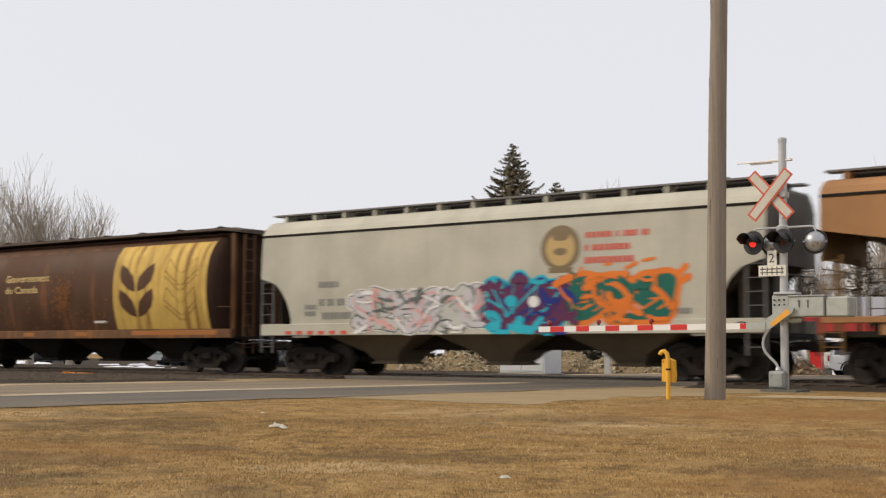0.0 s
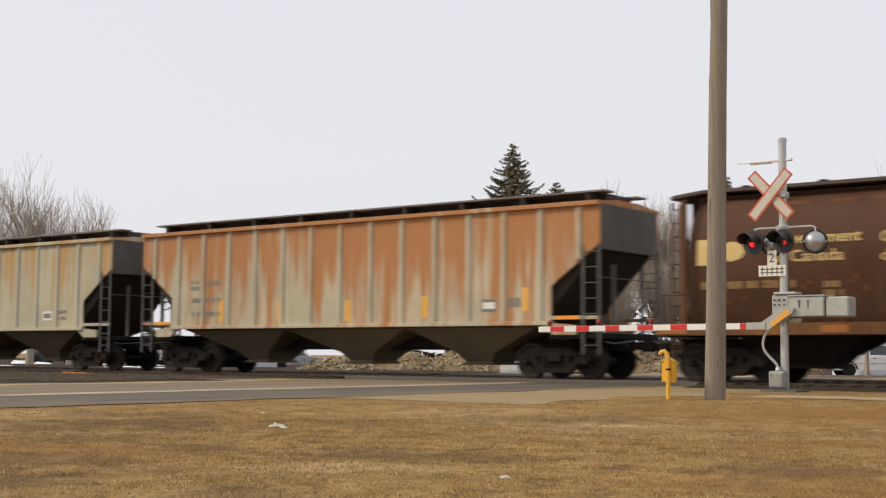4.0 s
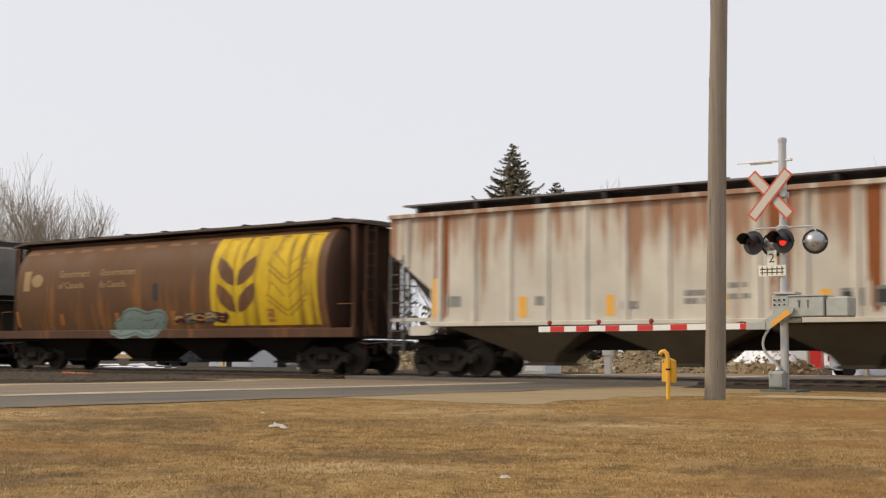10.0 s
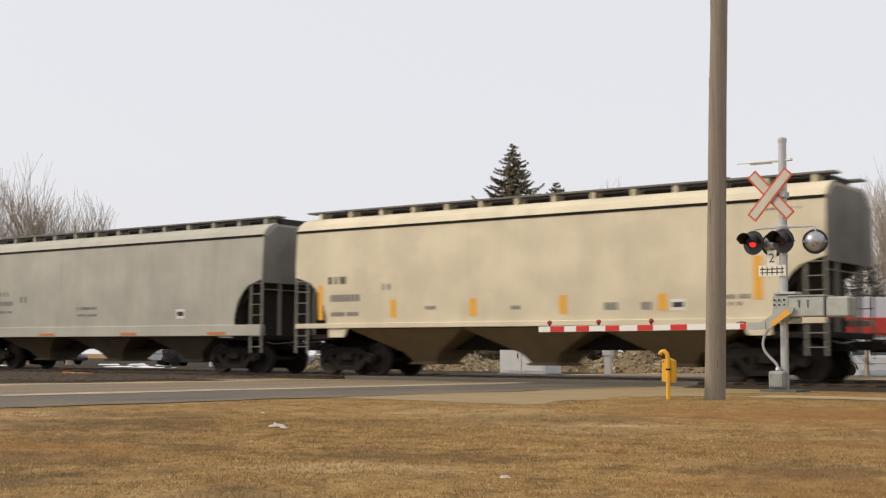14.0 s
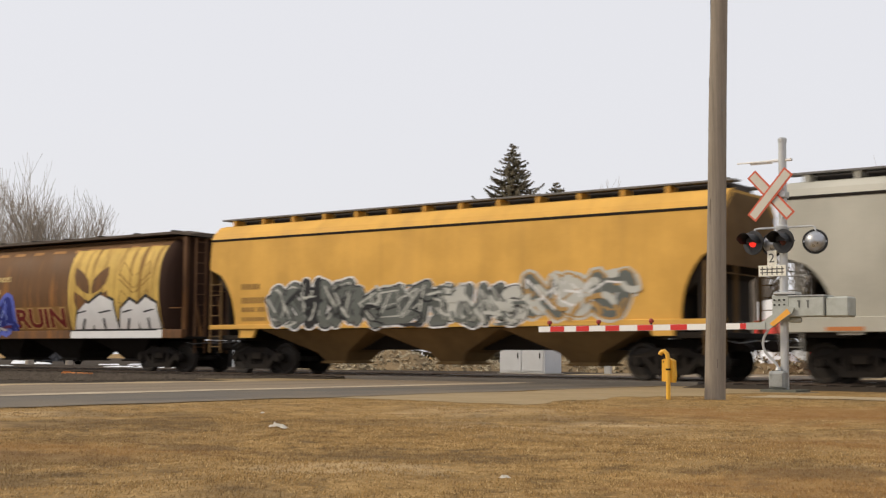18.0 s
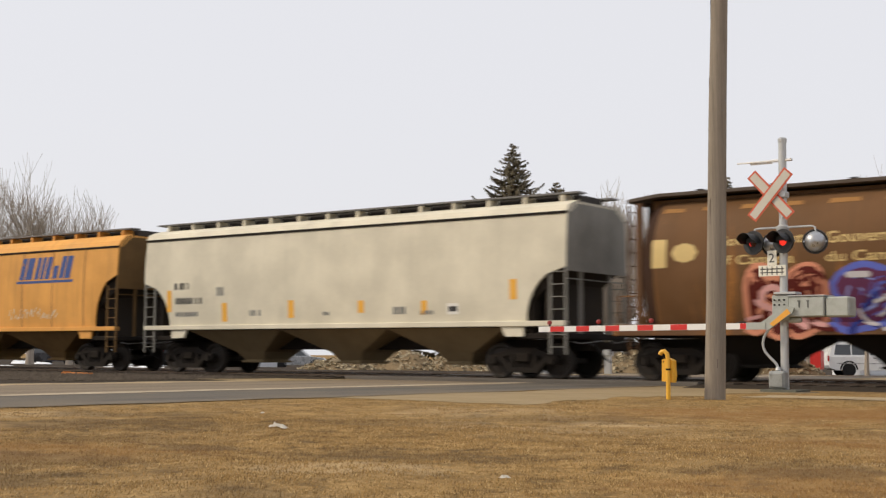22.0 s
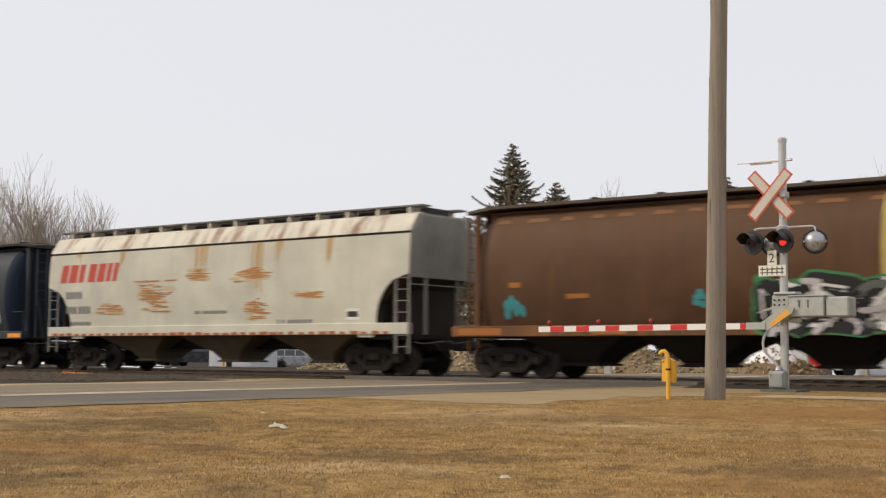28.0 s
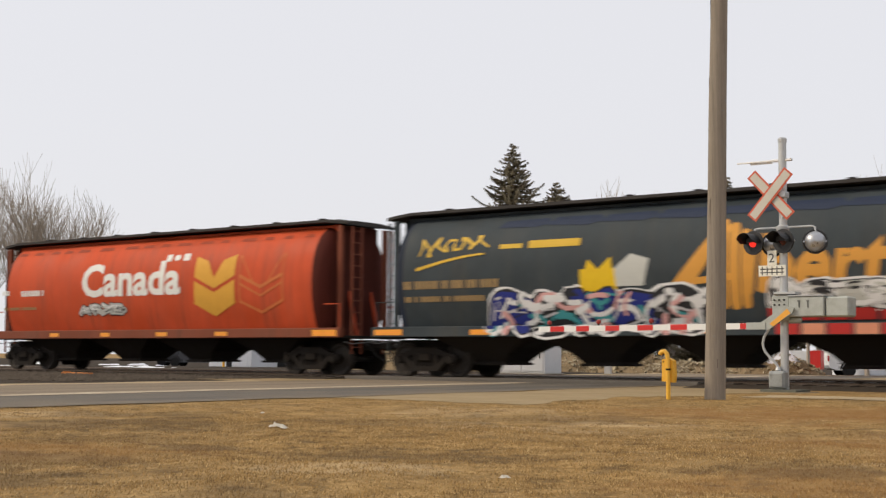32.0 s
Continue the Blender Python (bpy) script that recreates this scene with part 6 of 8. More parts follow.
def flasher(sg, x, y, z, turn, lens):
    """One round lamp unit: black target disc, silver back dome, visor and lens."""
    unit = part("flasher", MB().lathe([(0.245, -0.02), (0.25, 0.0), (0.245, 0.015), (0.16, 0.02), (0.10, 0.012), (0.105, -0.012), (0.17, -0.022)], (0, 0, 0), "y", 28), BLACK_PAINT, sg, "round black lamp target", True, at=pose(x, y, z, 0, 0, turn))
    part("lamp_back", MB().lathe([(0.205, 0.015), (0.20, 0.06), (0.165, 0.12), (0.10, 0.17), (0.03, 0.19), (0.0001, 0.192)], (0, 0, 0), "y", 24), ALU, unit, "dull silver lamp back", True)
    part("lamp_bolt", MB().cyl((-0.215, 0.03, 0.0), (-0.215, 0.07, 0), 0.02, n=8).cyl((0.215, 0.03, 0), (0.215, 0.07, 0), 0.02, n=8), ALU, unit)
    mb = MB()
    n = 14
    rings = []
    for yy, r in ((-0.02, 0.175), (-0.34, 0.185)):
        outer = [(r * math.cos(a), yy, r * math.sin(a)) for a in (math.radians(-8 + 196 * k / n) for k in range(n + 1))]
        inner = [((r - 0.008) * math.cos(a), yy, (r - 0.008) * math.sin(a)) for a in (math.radians(188 - 196 * k / n) for k in range(n + 1))]
        rings.append(outer + inner)
    cut = [(px, -0.02 - (0.32 if pz > 0.02 else 0.18), pz) for px, _, pz in rings[1]]
    part("visor", mb.rings([rings[0], cut]), BLACK_PAINT, unit, "black lamp visor", True)
    ball = part("lens", half_lit_ball(), None, unit, "red flasher lens", at=pose(0, 0.035, 0))
    part("lens_hood", MB().prism([(0.118 * math.cos(math.radians(a)), 0.118 * math.sin(math.radians(a)) + 0.004) for a in range(0, 181, 15)], -0.10, -0.023), BLACK_PAINT, unit, "black half hood over the lens")
    LENSES.append((ball, lens))
    return unit


def signal():
    sg = thing("crossing_signal", pose(MX, MY, MZ), "grey steel railway crossing signal with crossbuck, flashing lamps and lowered gate", "crossing signal")
    part("mast", MB().cyl((0, 0, 0.02), (0.02, 0, 5.08), 0.083, 0.08, 20), GALV, sg, smooth=True)
    part("mast_cap", MB().lathe([(0.088, 5.06), (0.092, 5.13), (0.06, 5.16), (0.0001, 5.165)], (0.02, 0, 0), "z", 20), GALV, sg, smooth=True)
    part("base_plate", MB().box(-0.38, 0.38, -0.38, 0.38, 0.0, 0.05, 0.01), surface("mossy_grey_steel", (0.13, 0.13, 0.105), 0.2, 5.0, 0.8, 0.0, 30, 0.002, (0.07, 0.065, 0.05), 0.5), sg)
    part("foundation", MB().box(-0.55, 0.55, -0.46, 0.46, -0.25, 0.006, 0.02), surface("dirt_covered_concrete", (0.24, 0.185, 0.115), 0.3, 3.0, 0.95, 0.0, 20, 0.006, (0.15, 0.11, 0.065), 0.7), sg)
    part("bell_bracket", MB().box(-0.22, 0.22, -0.04, 0.04, 4.67, 4.72, 0.008).box(-0.62, -0.15, -0.13, -0.10, 4.625, 4.665, 0.004), WHITE_PAINT, sg)
    part("bracket_tip", MB().box(-0.9, -0.15, -0.16, -0.135, 4.66, 4.69, 0.004), WHITE_PAINT, sg)
    for k, ang in enumerate((math.radians(-47.5), math.radians(49))):
        y = -0.16 - 0.04 * k
        bl = part("crossbuck_blade", blade(-0.175, 3.98, 1.22, 0.235, ang, y - 0.006, y + 0.006), CROSS_RED, sg, "red-bordered white crossbuck blade")
        part("blade_face", blade(-0.175, 3.98, 1.15, 0.160, ang, y - 0.0105, y - 0.0065), surface("weathered_sign_sheet", (0.58, 0.55, 0.48), 0.08, 4.0, 0.6, 0.0, 50, 0.0003, (0.4, 0.37, 0.31), 0.4), bl)
    part("crossbuck_clamp", MB().box(-0.12, 0.12, -0.15, 0.09, 3.92, 4.04, 0.01), GALV, sg)
    part("lamp_crossarm", MB().tube([(-0.60, -0.05, 3.20), (-0.57, -0.05, 3.30), (-0.5, -0.05, 3.315), (0.62, -0.02, 3.315), (0.68, -0.02, 3.29), (0.70, -0.02, 3.18)], 0.022, 8), GALV, sg, smooth=True)
    part("crossarm_clamp", MB().lathe([(0.10, 3.22), (0.125, 3.26), (0.13, 3.34), (0.06, 3.38)], (0.0, 0, 0), "z", 16), GALV, sg, smooth=True)
    flasher(sg, -0.56, -0.16, 3.02, -14, "left")
    flasher(sg, 0.11, -0.24, 3.02, -14, "right")
    flasher(sg, -0.24, 0.10, 2.99, 196, "left")
    flasher(sg, 0.68, -0.02, 3.00, 198, "right")
    plate = part("track_count_plate", MB().box(-0.29, -0.09, -0.115, -0.105, 2.553, 2.85, 0.003), CREAM_SIGN, sg, "white plate with the number 2")
    cu = bpy.data.curves.new("numeral", "FONT")
    cu.body, cu.size, cu.extrude = "2", 0.26, 0.001
    tmp = bpy.data.objects.new("numeral", cu)
    me = bpy.data.meshes.new_from_object(tmp)
    me.materials.append(BLACK_PAINT)
    bpy.data.objects.remove(tmp)
    num = new("numeral", me)
    num.parent = plate
    num.matrix_basis = pose(-0.262, -0.1175, 2.61, 90, 0, 0)
    pic = part("track_picture_plate", MB().box(-0.48, 0.10, -0.115, -0.105, 2.33, 2.55, 0.003), CREAM_SIGN, sg, "white plate with a black track picture")
    grid = MB()
    for z in (2.405, 2.475):
        grid.box(-0.44, 0.06, -0.119, -0.1155, z - 0.009, z + 0.009)
    for k in range(5):
        x = -0.40 + 0.105 * k
        grid.box(x - 0.009, x + 0.009, -0.1195, -0.116, 2.355, 2.525)
    part("track_symbol", grid, BLACK_PAINT, pic)
    # gate mechanism
    part("gate_housing", MB().box(0.20, 0.92, -0.26, 0.26, 1.50, 1.90, 0.02), GATE_GREY, sg, "grey steel gate mechanism box")
    part("gate_housing_end", MB().box(0.93, 1.40, -0.22, 0.22, 1.49, 1.885, 0.03), GATE_GREY, sg)
    part("housing_lid", MB().box(0.18, 0.94, -0.28, 0.28, 1.902, 1.925, 0.006), GALV, sg)
    for x in (0.42, 0.60):
        part("lid_latch", MB().box(x - 0.012, x + 0.012, -0.275, -0.262, 1.68, 1.80, 0.003).box(x - 0.04, x + 0.03, -0.272, -0.262, 1.80, 1.82, 0.003), surface("dull_latch_steel", (0.13, 0.13, 0.12), 0.2, 5, 0.6), sg)
    part("mast_clamp", MB().box(-0.17, 0.19, -0.20, 0.16, 1.44, 1.94, 0.02), GATE_GREY, sg)
    part("clamp_top", MB().box(-0.12, 0.34, -0.24, 0.10, 1.95, 2.0, 0.01), GALV, sg)
    for k in range(6):
        part("bolt", MB().cyl((-0.11 + 0.1 * (k % 3), -0.2, 1.74 + 0.1 * (k // 3)), (-0.11 + 0.1 * (k % 3), -0.235, 1.74 + 0.1 * (k // 3)), 0.018, n=6), STEEL_DARK, sg)
    part("gate_motor", MB().lathe([(0.0001, 0.12), (0.05, 0.14), (0.06, 0.20), (0.06, 0.36), (0.04, 0.40), (0.0001, 0.40)], (0, -0.08, 1.44), "x", 18), GATE_GREY, sg, smooth=True)
    part("counterweight_link", MB().prism([(-0.38, 1.26), (-0.20, 1.24), (0.30, 1.57), (0.34, 1.67), (0.12, 1.73), (0.04, 1.64), (-0.36, 1.39)], -0.33, -0.29), GATE_GREY, sg, "white cranked gate support")
    part("amber_stripe", MB().prism([(-0.17, 1.36), (-0.09, 1.31), (0.27, 1.57), (0.20, 1.66)], -0.336, -0.331), AMBER, sg, "amber stripe")
    # the lowered arm, drooping slightly to its tip
    def arm_box(x0, x1, h, y0, y1):
        za, zb = 1.32 + (x0 + 0.6) * 0.006, 1.32 + (x1 + 0.6) * 0.006
        return MB().prism([(x0, za - h), (x1, zb - h), (x1, zb + h), (x0, za + h)], y0, y1)
    gate = part("gate_arm", arm_box(-5.64, -0.60, 0.062, -0.33, -0.29), WHITE_PAINT, sg, "white gate arm with red reflective bands")
    part("arm_sleeve", arm_box(-0.66, -0.26, 0.07, -0.35, -0.27), GATE_GREY, sg)
    for x0, x1 in ((-5.33, -4.97), (-4.66, -4.33), (-3.92, -3.58), (-3.14, -2.77), (-2.36, -1.98), (-0.80, -0.67)):
        part("red_band", arm_box(x0, x1, 0.058, -0.3345, -0.3305), RED_FILM, gate)
    for x in (-5.36, -4.10, -2.82):
        z = 1.32 + (x + 0.6) * 0.006
        lamp = part("gate_lamp", MB().cyl((x, -0.31, z + 0.062), (x, -0.31, z + 0.10), 0.022, n=10), STEEL_DARK, gate)
        part("lamp_lens", MB().lathe([(0.0001, -0.05), (0.045, -0.035), (0.055, 0), (0.045, 0.035), (0.0001, 0.05)], (x, -0.31, z + 0.145), "y", 14), surface("gate_lamp_lens", (0.30, 0.03, 0.025), 0.1, 5, 0.3), lamp, smooth=True)
    part("arm_cable", MB().tube([(-0.9 + 0.1 * k, -0.3, 1.38 + 0.03 * math.sin(k * 1.3)) for k in range(6)], 0.012, 6), BLACK_PAINT, sg)
    part("conduit", MB().tube([(-0.24, -0.2, 1.26), (-0.30, -0.21, 1.17), (-0.345, -0.22, 1.07), (-0.365, -0.22, 0.97), (-0.355, -0.215, 0.88), (-0.315, -0.20, 0.79), (-0.25, -0.185, 0.71), (-0.175, -0.165, 0.63), (-0.115, -0.15, 0.56), (-0.085, -0.14, 0.49), (-0.08, -0.14, 0.44)], 0.028, 10), GALV, sg, smooth=True)
    jb = part("junction_box", MB().box(-0.23, 0.11, -0.30, -0.09, 0.06, 0.42, 0.035), CAST_GREY, sg, "cast grey junction box")
    part("box_lid", MB().box(-0.20, 0.08, -0.325, -0.301, 0.10, 0.38, 0.02), CAST_GREY, jb)
    for bx, bz in ((-0.17, 0.13), (0.05, 0.13), (-0.17, 0.35), (0.05, 0.35)):
        part("box_bolt", MB().cyl((bx, -0.325, bz), (bx, -0.345, bz), 0.018, n=6), CAST_GREY, jb)
    part("box_collar", MB().lathe([(0.05, 0.42), (0.06, 0.44), (0.04, 0.50)], (-0.08, -0.14, 0), "z", 12), GALV, jb, smooth=True)
    return sg


signal()

# ---- utility pole and yellow marker ----
WOOD_POLE = surface("weathered_pole_wood", (0.31, 0.265, 0.215), 0.6, 1.6, 0.95, 0.0, 22, 0.02, (0.12, 0.10, 0.078), 0.95, (9, 9, 0.30))
pole = thing("utility_pole", pose(-9.13, -9.72, ground_z(-9.13, -9.72) - 0.05), "tall weathered grey-brown wooden utility pole standing in the lawn", "utility pole")
part("shaft", MB().tube([(0.0, 0, 0), (0.03, 0, 1.2), (0.07, 0, 3), (0.11, 0, 5), (0.155, 0, 6.5), (0.23, 0, 9.6), (0.25, 0, 10.4)], [0.172, 0.165, 0.155, 0.147, 0.138, 0.125, 0.12], 28), WOOD_POLE, pole, smooth=True)
rnd = random.Random(5)
staple = MB().box(-0.02, 0.02, -0.008, 0.004, -0.012, 0.012, 0.003).mesh("staple", surface("zinc_staple", (0.26, 0.24, 0.21), 0.1, 5, 0.5, 0.5))
for k in range(16):
    z = rnd.uniform(0.9, 7.2)
    a = rnd.uniform(-75, 75)
    r = 0.168 - 0.0048 * z + 0.002
    xo = 0.023 * z
    part("staple", staple, None, pole, at=pose(xo + r * math.sin(radians(a + 20)), -r * math.cos(radians(a + 20)), z, 0, rnd.uniform(-30, 30), a + 20))
check = MB().box(-0.003, 0.003, -0.0015, 0.012, -0.45, 0.45).mesh("drying_crack", surface("crack_shadow_wood", (0.07, 0.055, 0.045), 0.2, 3, 0.95))
for k in range(6):
    z = rnd.uniform(1.0, 6.6)
    a = rnd.uniform(-65, 85)
    r = 0.168 - 0.0048 * z - 0.001
    part("drying_crack", check, None, pole, at=pose(0.023 * z + r * math.sin(radians(a)), -r * math.cos(radians(a)), z, 0, 1.2, a))

YELLOW = surface("yellow_marker_paint", (0.78, 0.42, 0.035), 0.1, 3.0, 0.5, 0.0, 40, 0.0006, (0.45, 0.24, 0.04), 0.5)
mk = thing("pipeline_marker", pose(-9.68, -10.30, ground_z(-9.68, -10.30) - 0.02), "short yellow bent vent pipe with a yellow box in the lawn", "marker post")
part("vent_pipe", MB().tube([(0, 0, 0), (0.0, 0, 0.35), (-0.005, 0, 0.70), (-0.02, 0, 0.775), (-0.065, -0.005, 0.815), (-0.115, -0.01, 0.80), (-0.14, -0.012, 0.755)], 0.036, 12), YELLOW, mk, smooth=True)
part("pipe_box", MB().prism([(-0.135, 0.32), (0.07, 0.30), (0.085, 0.40), (0.07, 0.66), (-0.02, 0.70), (-0.13, 0.68)], 0.035, 0.15), YELLOW, mk, "yellow test box")
part("pipe_band", MB().cyl((0, 0, 0.5), (0, 0, 0.53), 0.040, n=12), STEEL_DARK, mk)
part("box_screw", MB().cyl((-0.1, 0.028, 0.64), (-0.1, 0.036, 0.64), 0.012, n=8), STEEL_DARK, mk)


# ---- beyond the tracks ----
BARK = surface("bare_bark", (0.40, 0.345, 0.285), 0.25, 2.0, 0.9, 0.0, 25, 0.004)
NEEDLES = surface("spruce_needles", (0.160, 0.138, 0.090), 0.5, 1.2, 0.95, 0.0, 9, 0.0, (0.23, 0.175, 0.11), 0.85)
BACK_Z = lambda y: -0.12 - 0.72 * ease((y - 10) / 70)


SNOWY = surface("snow_laden_needles", (0.66, 0.65, 0.64), 0.2, 1.5, 0.9, 0.0, 12, 0.0)


def spruce(x, y, top, base_r, seed, label, fine_from=5.0, snow=0.0, first=1.4):
    """Spruce: whorls of arms that droop and turn up at the tips, set with small needle sprays."""
    rnd = random.Random(seed)
    z0 = BACK_Z(y) - 0.05
    h = top - z0
    tr = thing("spruce_tree", pose(x, y, z0), label, "tree", "evergreen trees")
    part("trunk", MB().tube([(0, 0, 0), (0.02, 0, h * 0.5), (0, 0, h * 0.99)], [0.018 * h, 0.010 * h, 0.01], 8), BARK, tr, smooth=True)
    mb, arms, white = MB(), MB(), MB()
    z = first
    while z < h * 0.985:
        f = 1 - z / h
        near_top = h - z < fine_from
        reach = base_r * f + 0.10
        count = max(5, int(6 + 8 * min(1.0, f * 3)))
        a0 = rnd.uniform(0, 6.28)
        for k in range(count):
            a = a0 + 6.283 * k / count + rnd.uniform(-0.3, 0.3)
            ln = reach * rnd.uniform(0.6, 1.12)
            dx, dy = math.cos(a), math.sin(a)
            step = 0.045 if near_top else 0.16
            n = max(4, int(ln / step))
            lift = rnd.uniform(0.28, 0.58)
            za = z + rnd.uniform(-0.14, 0.14)
            path = lambda t: (ln * t, za - 0.34 * ln * t + lift * ln * t ** 2.4)
            pts = [(path(t)[0] * dx, path(t)[0] * dy, path(t)[1]) for t in (0, 0.35, 0.7, 1.0)]
            arms.tube(pts, [0.02 + 0.012 * ln, 0.015 + 0.006 * ln, 0.014, 0.006], 4)
            for i in range(n):
                t = (i + rnd.random()) / n
                r, zz = path(t)
                side_reach = (0.10 + 0.20 * (1 - t) * min(1.0, ln * 0.6)) * (0.35 + 0.65 * min(1, t * 3))
                for q in range(7 if near_top else 6):
                    s = -1 if q % 2 else 1
                    w = side_reach * rnd.uniform(0.5, 1.15)
                    fw = rnd.uniform(0.5, 1.1) * w + 0.03
                    dz = rnd.uniform(-0.09, 0.06) if q < 3 else rnd.uniform(-0.16, 0.0)
                    px, py = r * dx, r * dy
                    thick = (0.026 if near_top else 0.13) * rnd.uniform(0.7, 1.3)
                    tip = (px + dx * fw - dy * s * w, py + dy * fw + dx * s * w, zz + dz)
                    (white if rnd.random() < snow else mb).add([(px - dx * thick, py - dy * thick, zz + thick * 0.6), (px + dx * thick, py + dy * thick, zz - thick), tip], [(0, 1, 2)])
        z += (0.17 + 0.16 * min(1.0, f * 4)) * rnd.uniform(0.8, 1.25)
    for k in range(5200 if not snow else 700):                          # shaded inner sprays round the trunk
        zz = rnd.uniform(first, h - 1.0)
        rr = 0.62 * base_r * (1 - zz / h) * math.sqrt(rnd.random())
        a, b, s = rnd.uniform(0, 6.283), rnd.uniform(0, 6.283), rnd.uniform(0.10, 0.26) * min(1.0, 0.25 + (h - zz) / 8)
        c = Vector((rr * math.cos(a), rr * math.sin(a), zz))
        mb.add([c, c + Vector((s * math.cos(b), s * math.sin(b), rnd.uniform(-s, s * 0.3))), c + Vector((-s * math.sin(b) * 0.5, s * math.cos(b) * 0.5, -s * 0.9))], [(0, 1, 2)])
    part("crown", mb, NEEDLES, tr, "grey-green needle sprays on upturned branches")
    part("branch", arms, BARK, tr)["kind"] = "stuff"
    if snow:
        part("snow_load", white, SNOWY, tr, "old snow lying on the branches")["kind"] = "stuff"
    return tr


spruce(-41.12, 32.47, 12.98, 7.4, 1, "tall grey-green spruce tree with upturned branch tips")
spruce(-44.42, 42.63, 12.15, 8.0, 2, "smaller dark spruce tree standing behind other trees", 1.5)
spruce(-37.11, 53.09, 13.14, 8.0, 3, "distant dark spruce tree behind the town lots", 2.0)
spruce(-21.3, 34.1, 6.4, 3.6, 4, "young spruce tree laden with old snow", 7.0, 0.60, 2.4)
spruce(-22.9, 30.5, 5.2, 2.8, 9, "low bushy spruce tree laden with old snow", 7.0, 0.60, 2.4)


def bare_tree(x, y, height, spread, seed, label, limbs=9, twig=0.011):
    """Leafless tree: a short trunk that breaks into steep limbs, branches and twigs."""
    rnd = random.Random(seed)
    z0 = BACK_Z(y) - 0.05
    tr = thing("bare_tree", pose(x, y, z0), label, "tree", "leafless trees")
    trunk_h = height * 0.16
    r0 = height * 0.016
    part("trunk", MB().tube([(0, 0, 0), (0.03, 0.02, trunk_h * 0.5), (0, 0, trunk_h)], [r0 * 1.25, r0, r0 * 0.95], 10), BARK, tr, smooth=True)

    def inside(p):
        return (p.x * p.x + p.y * p.y) / (spread * spread) + max(0.0, (p.z / height - 0.58) / 0.42) ** 2 < 1.0 + rnd.uniform(-0.12, 0.08)

    def grow(mb, p, d, ln, r, depth):
        pts, rad = [p], [r]
        for i in range(3):
            d = (d + Vector((rnd.uniform(-0.11, 0.11), rnd.uniform(-0.11, 0.11), 0.09))).normalized()
            p = p + d * ln / 3
            if not inside(p):                     # keep to a domed crown
                return
            pts.append(p)
            rad.append(max(twig * 0.6, r * (1 - 0.2 * (i + 1))))
        mb.tube(pts, rad, 4 if depth > 1 else 3)
        if depth == 0:
            return
        for i in range(4 if depth > 1 else 6):
            t = rnd.uniform(0.2, 1.0)
            q = pts[0].lerp(pts[-1], t) if t < 0.95 else pts[-1]
            side = Vector((rnd.uniform(-1, 1), rnd.uniform(-1, 1), rnd.uniform(-0.1, 0.5))).normalized()
            grow(mb, q, (d * 1.1 + side * 0.66).normalized(), ln * rnd.uniform(0.55, 0.8), max(twig, r * 0.46), depth - 1)

    crowns = []
    for k in range(limbs):
        mb = MB()
        a = 6.283 * k / limbs + rnd.uniform(-0.3, 0.3)
        out = spread / height * rnd.uniform(0.15, 1.2)
        d = Vector((math.cos(a) * out, math.sin(a) * out, 1)).normalized()
        grow(mb, Vector((0, 0, trunk_h * rnd.uniform(0.75, 1.0))), d, height * rnd.uniform(0.24, 0.44), r0 * 0.44, 3)
        crowns.append(mb)
    for mb in crowns:
        if mb.v:
            part("limb", mb, BARK, tr)
    return tr


bare_tree(-71.6, 17.8, 13.8, 5.0, 11, "leafless grey-brown tree with many steep branches", 14, 0.014)
bare_tree(-67.0, 18.5, 13.3, 3.8, 12, "leafless grey-brown tree with spreading steep branches", 14, 0.014)
bare_tree(-65.7, 20.4, 11.3, 3.9, 13, "low leafless grey-brown tree beside the tracks", 16, 0.014)
bare_tree(-51.7, 63.12, 16.9, 2.3, 14, "distant leafless tree behind the town lots", 30, 0.018)
bare_tree(-66.93, 60.94, 14.52, 4.2, 15, "distant leafless tree behind parked cars", 14, 0.018)
bare_tree(-50.2, 68.40, 15.9, 3.6, 16, "distant leafless tree near the road", 30, 0.018)
bare_tree(-22.62, 43.84, 12.77, 4.5, 17, "leafless tree behind the white building", 16, 0.014)
bare_tree(-32.61, 46.42, 10.13, 3.5, 18, "low leafless tree with dense twigs behind the heaps", 12)
bare_tree(-27.77, 45.02, 9.01, 3.5, 19, "low leafless tree with dense twigs behind the canopy", 12)
bare_tree(-38.38, 47.14, 8.80, 3.5, 20, "low bushy leafless tree behind the rubble", 12)
bare_tree(-34.49, 32.50, 6.66, 3.8, 21, "low bushy leafless tree in front of the spruces", 16, 0.016)


# heaps of rubble and snow along the far side of the tracks
RUBBLE = surface("tan_rubble", (0.24, 0.175, 0.10), 0.5, 2.5, 0.95, 0.0, 9, 0.06, (0.07, 0.05, 0.03), 0.8)
RUBBLE_STONE = surface("pale_broken_stone", (0.44, 0.37, 0.25), 0.45, 2.2, 0.9, 0.0, 25, 0.01, (0.11, 0.08, 0.045), 0.95)


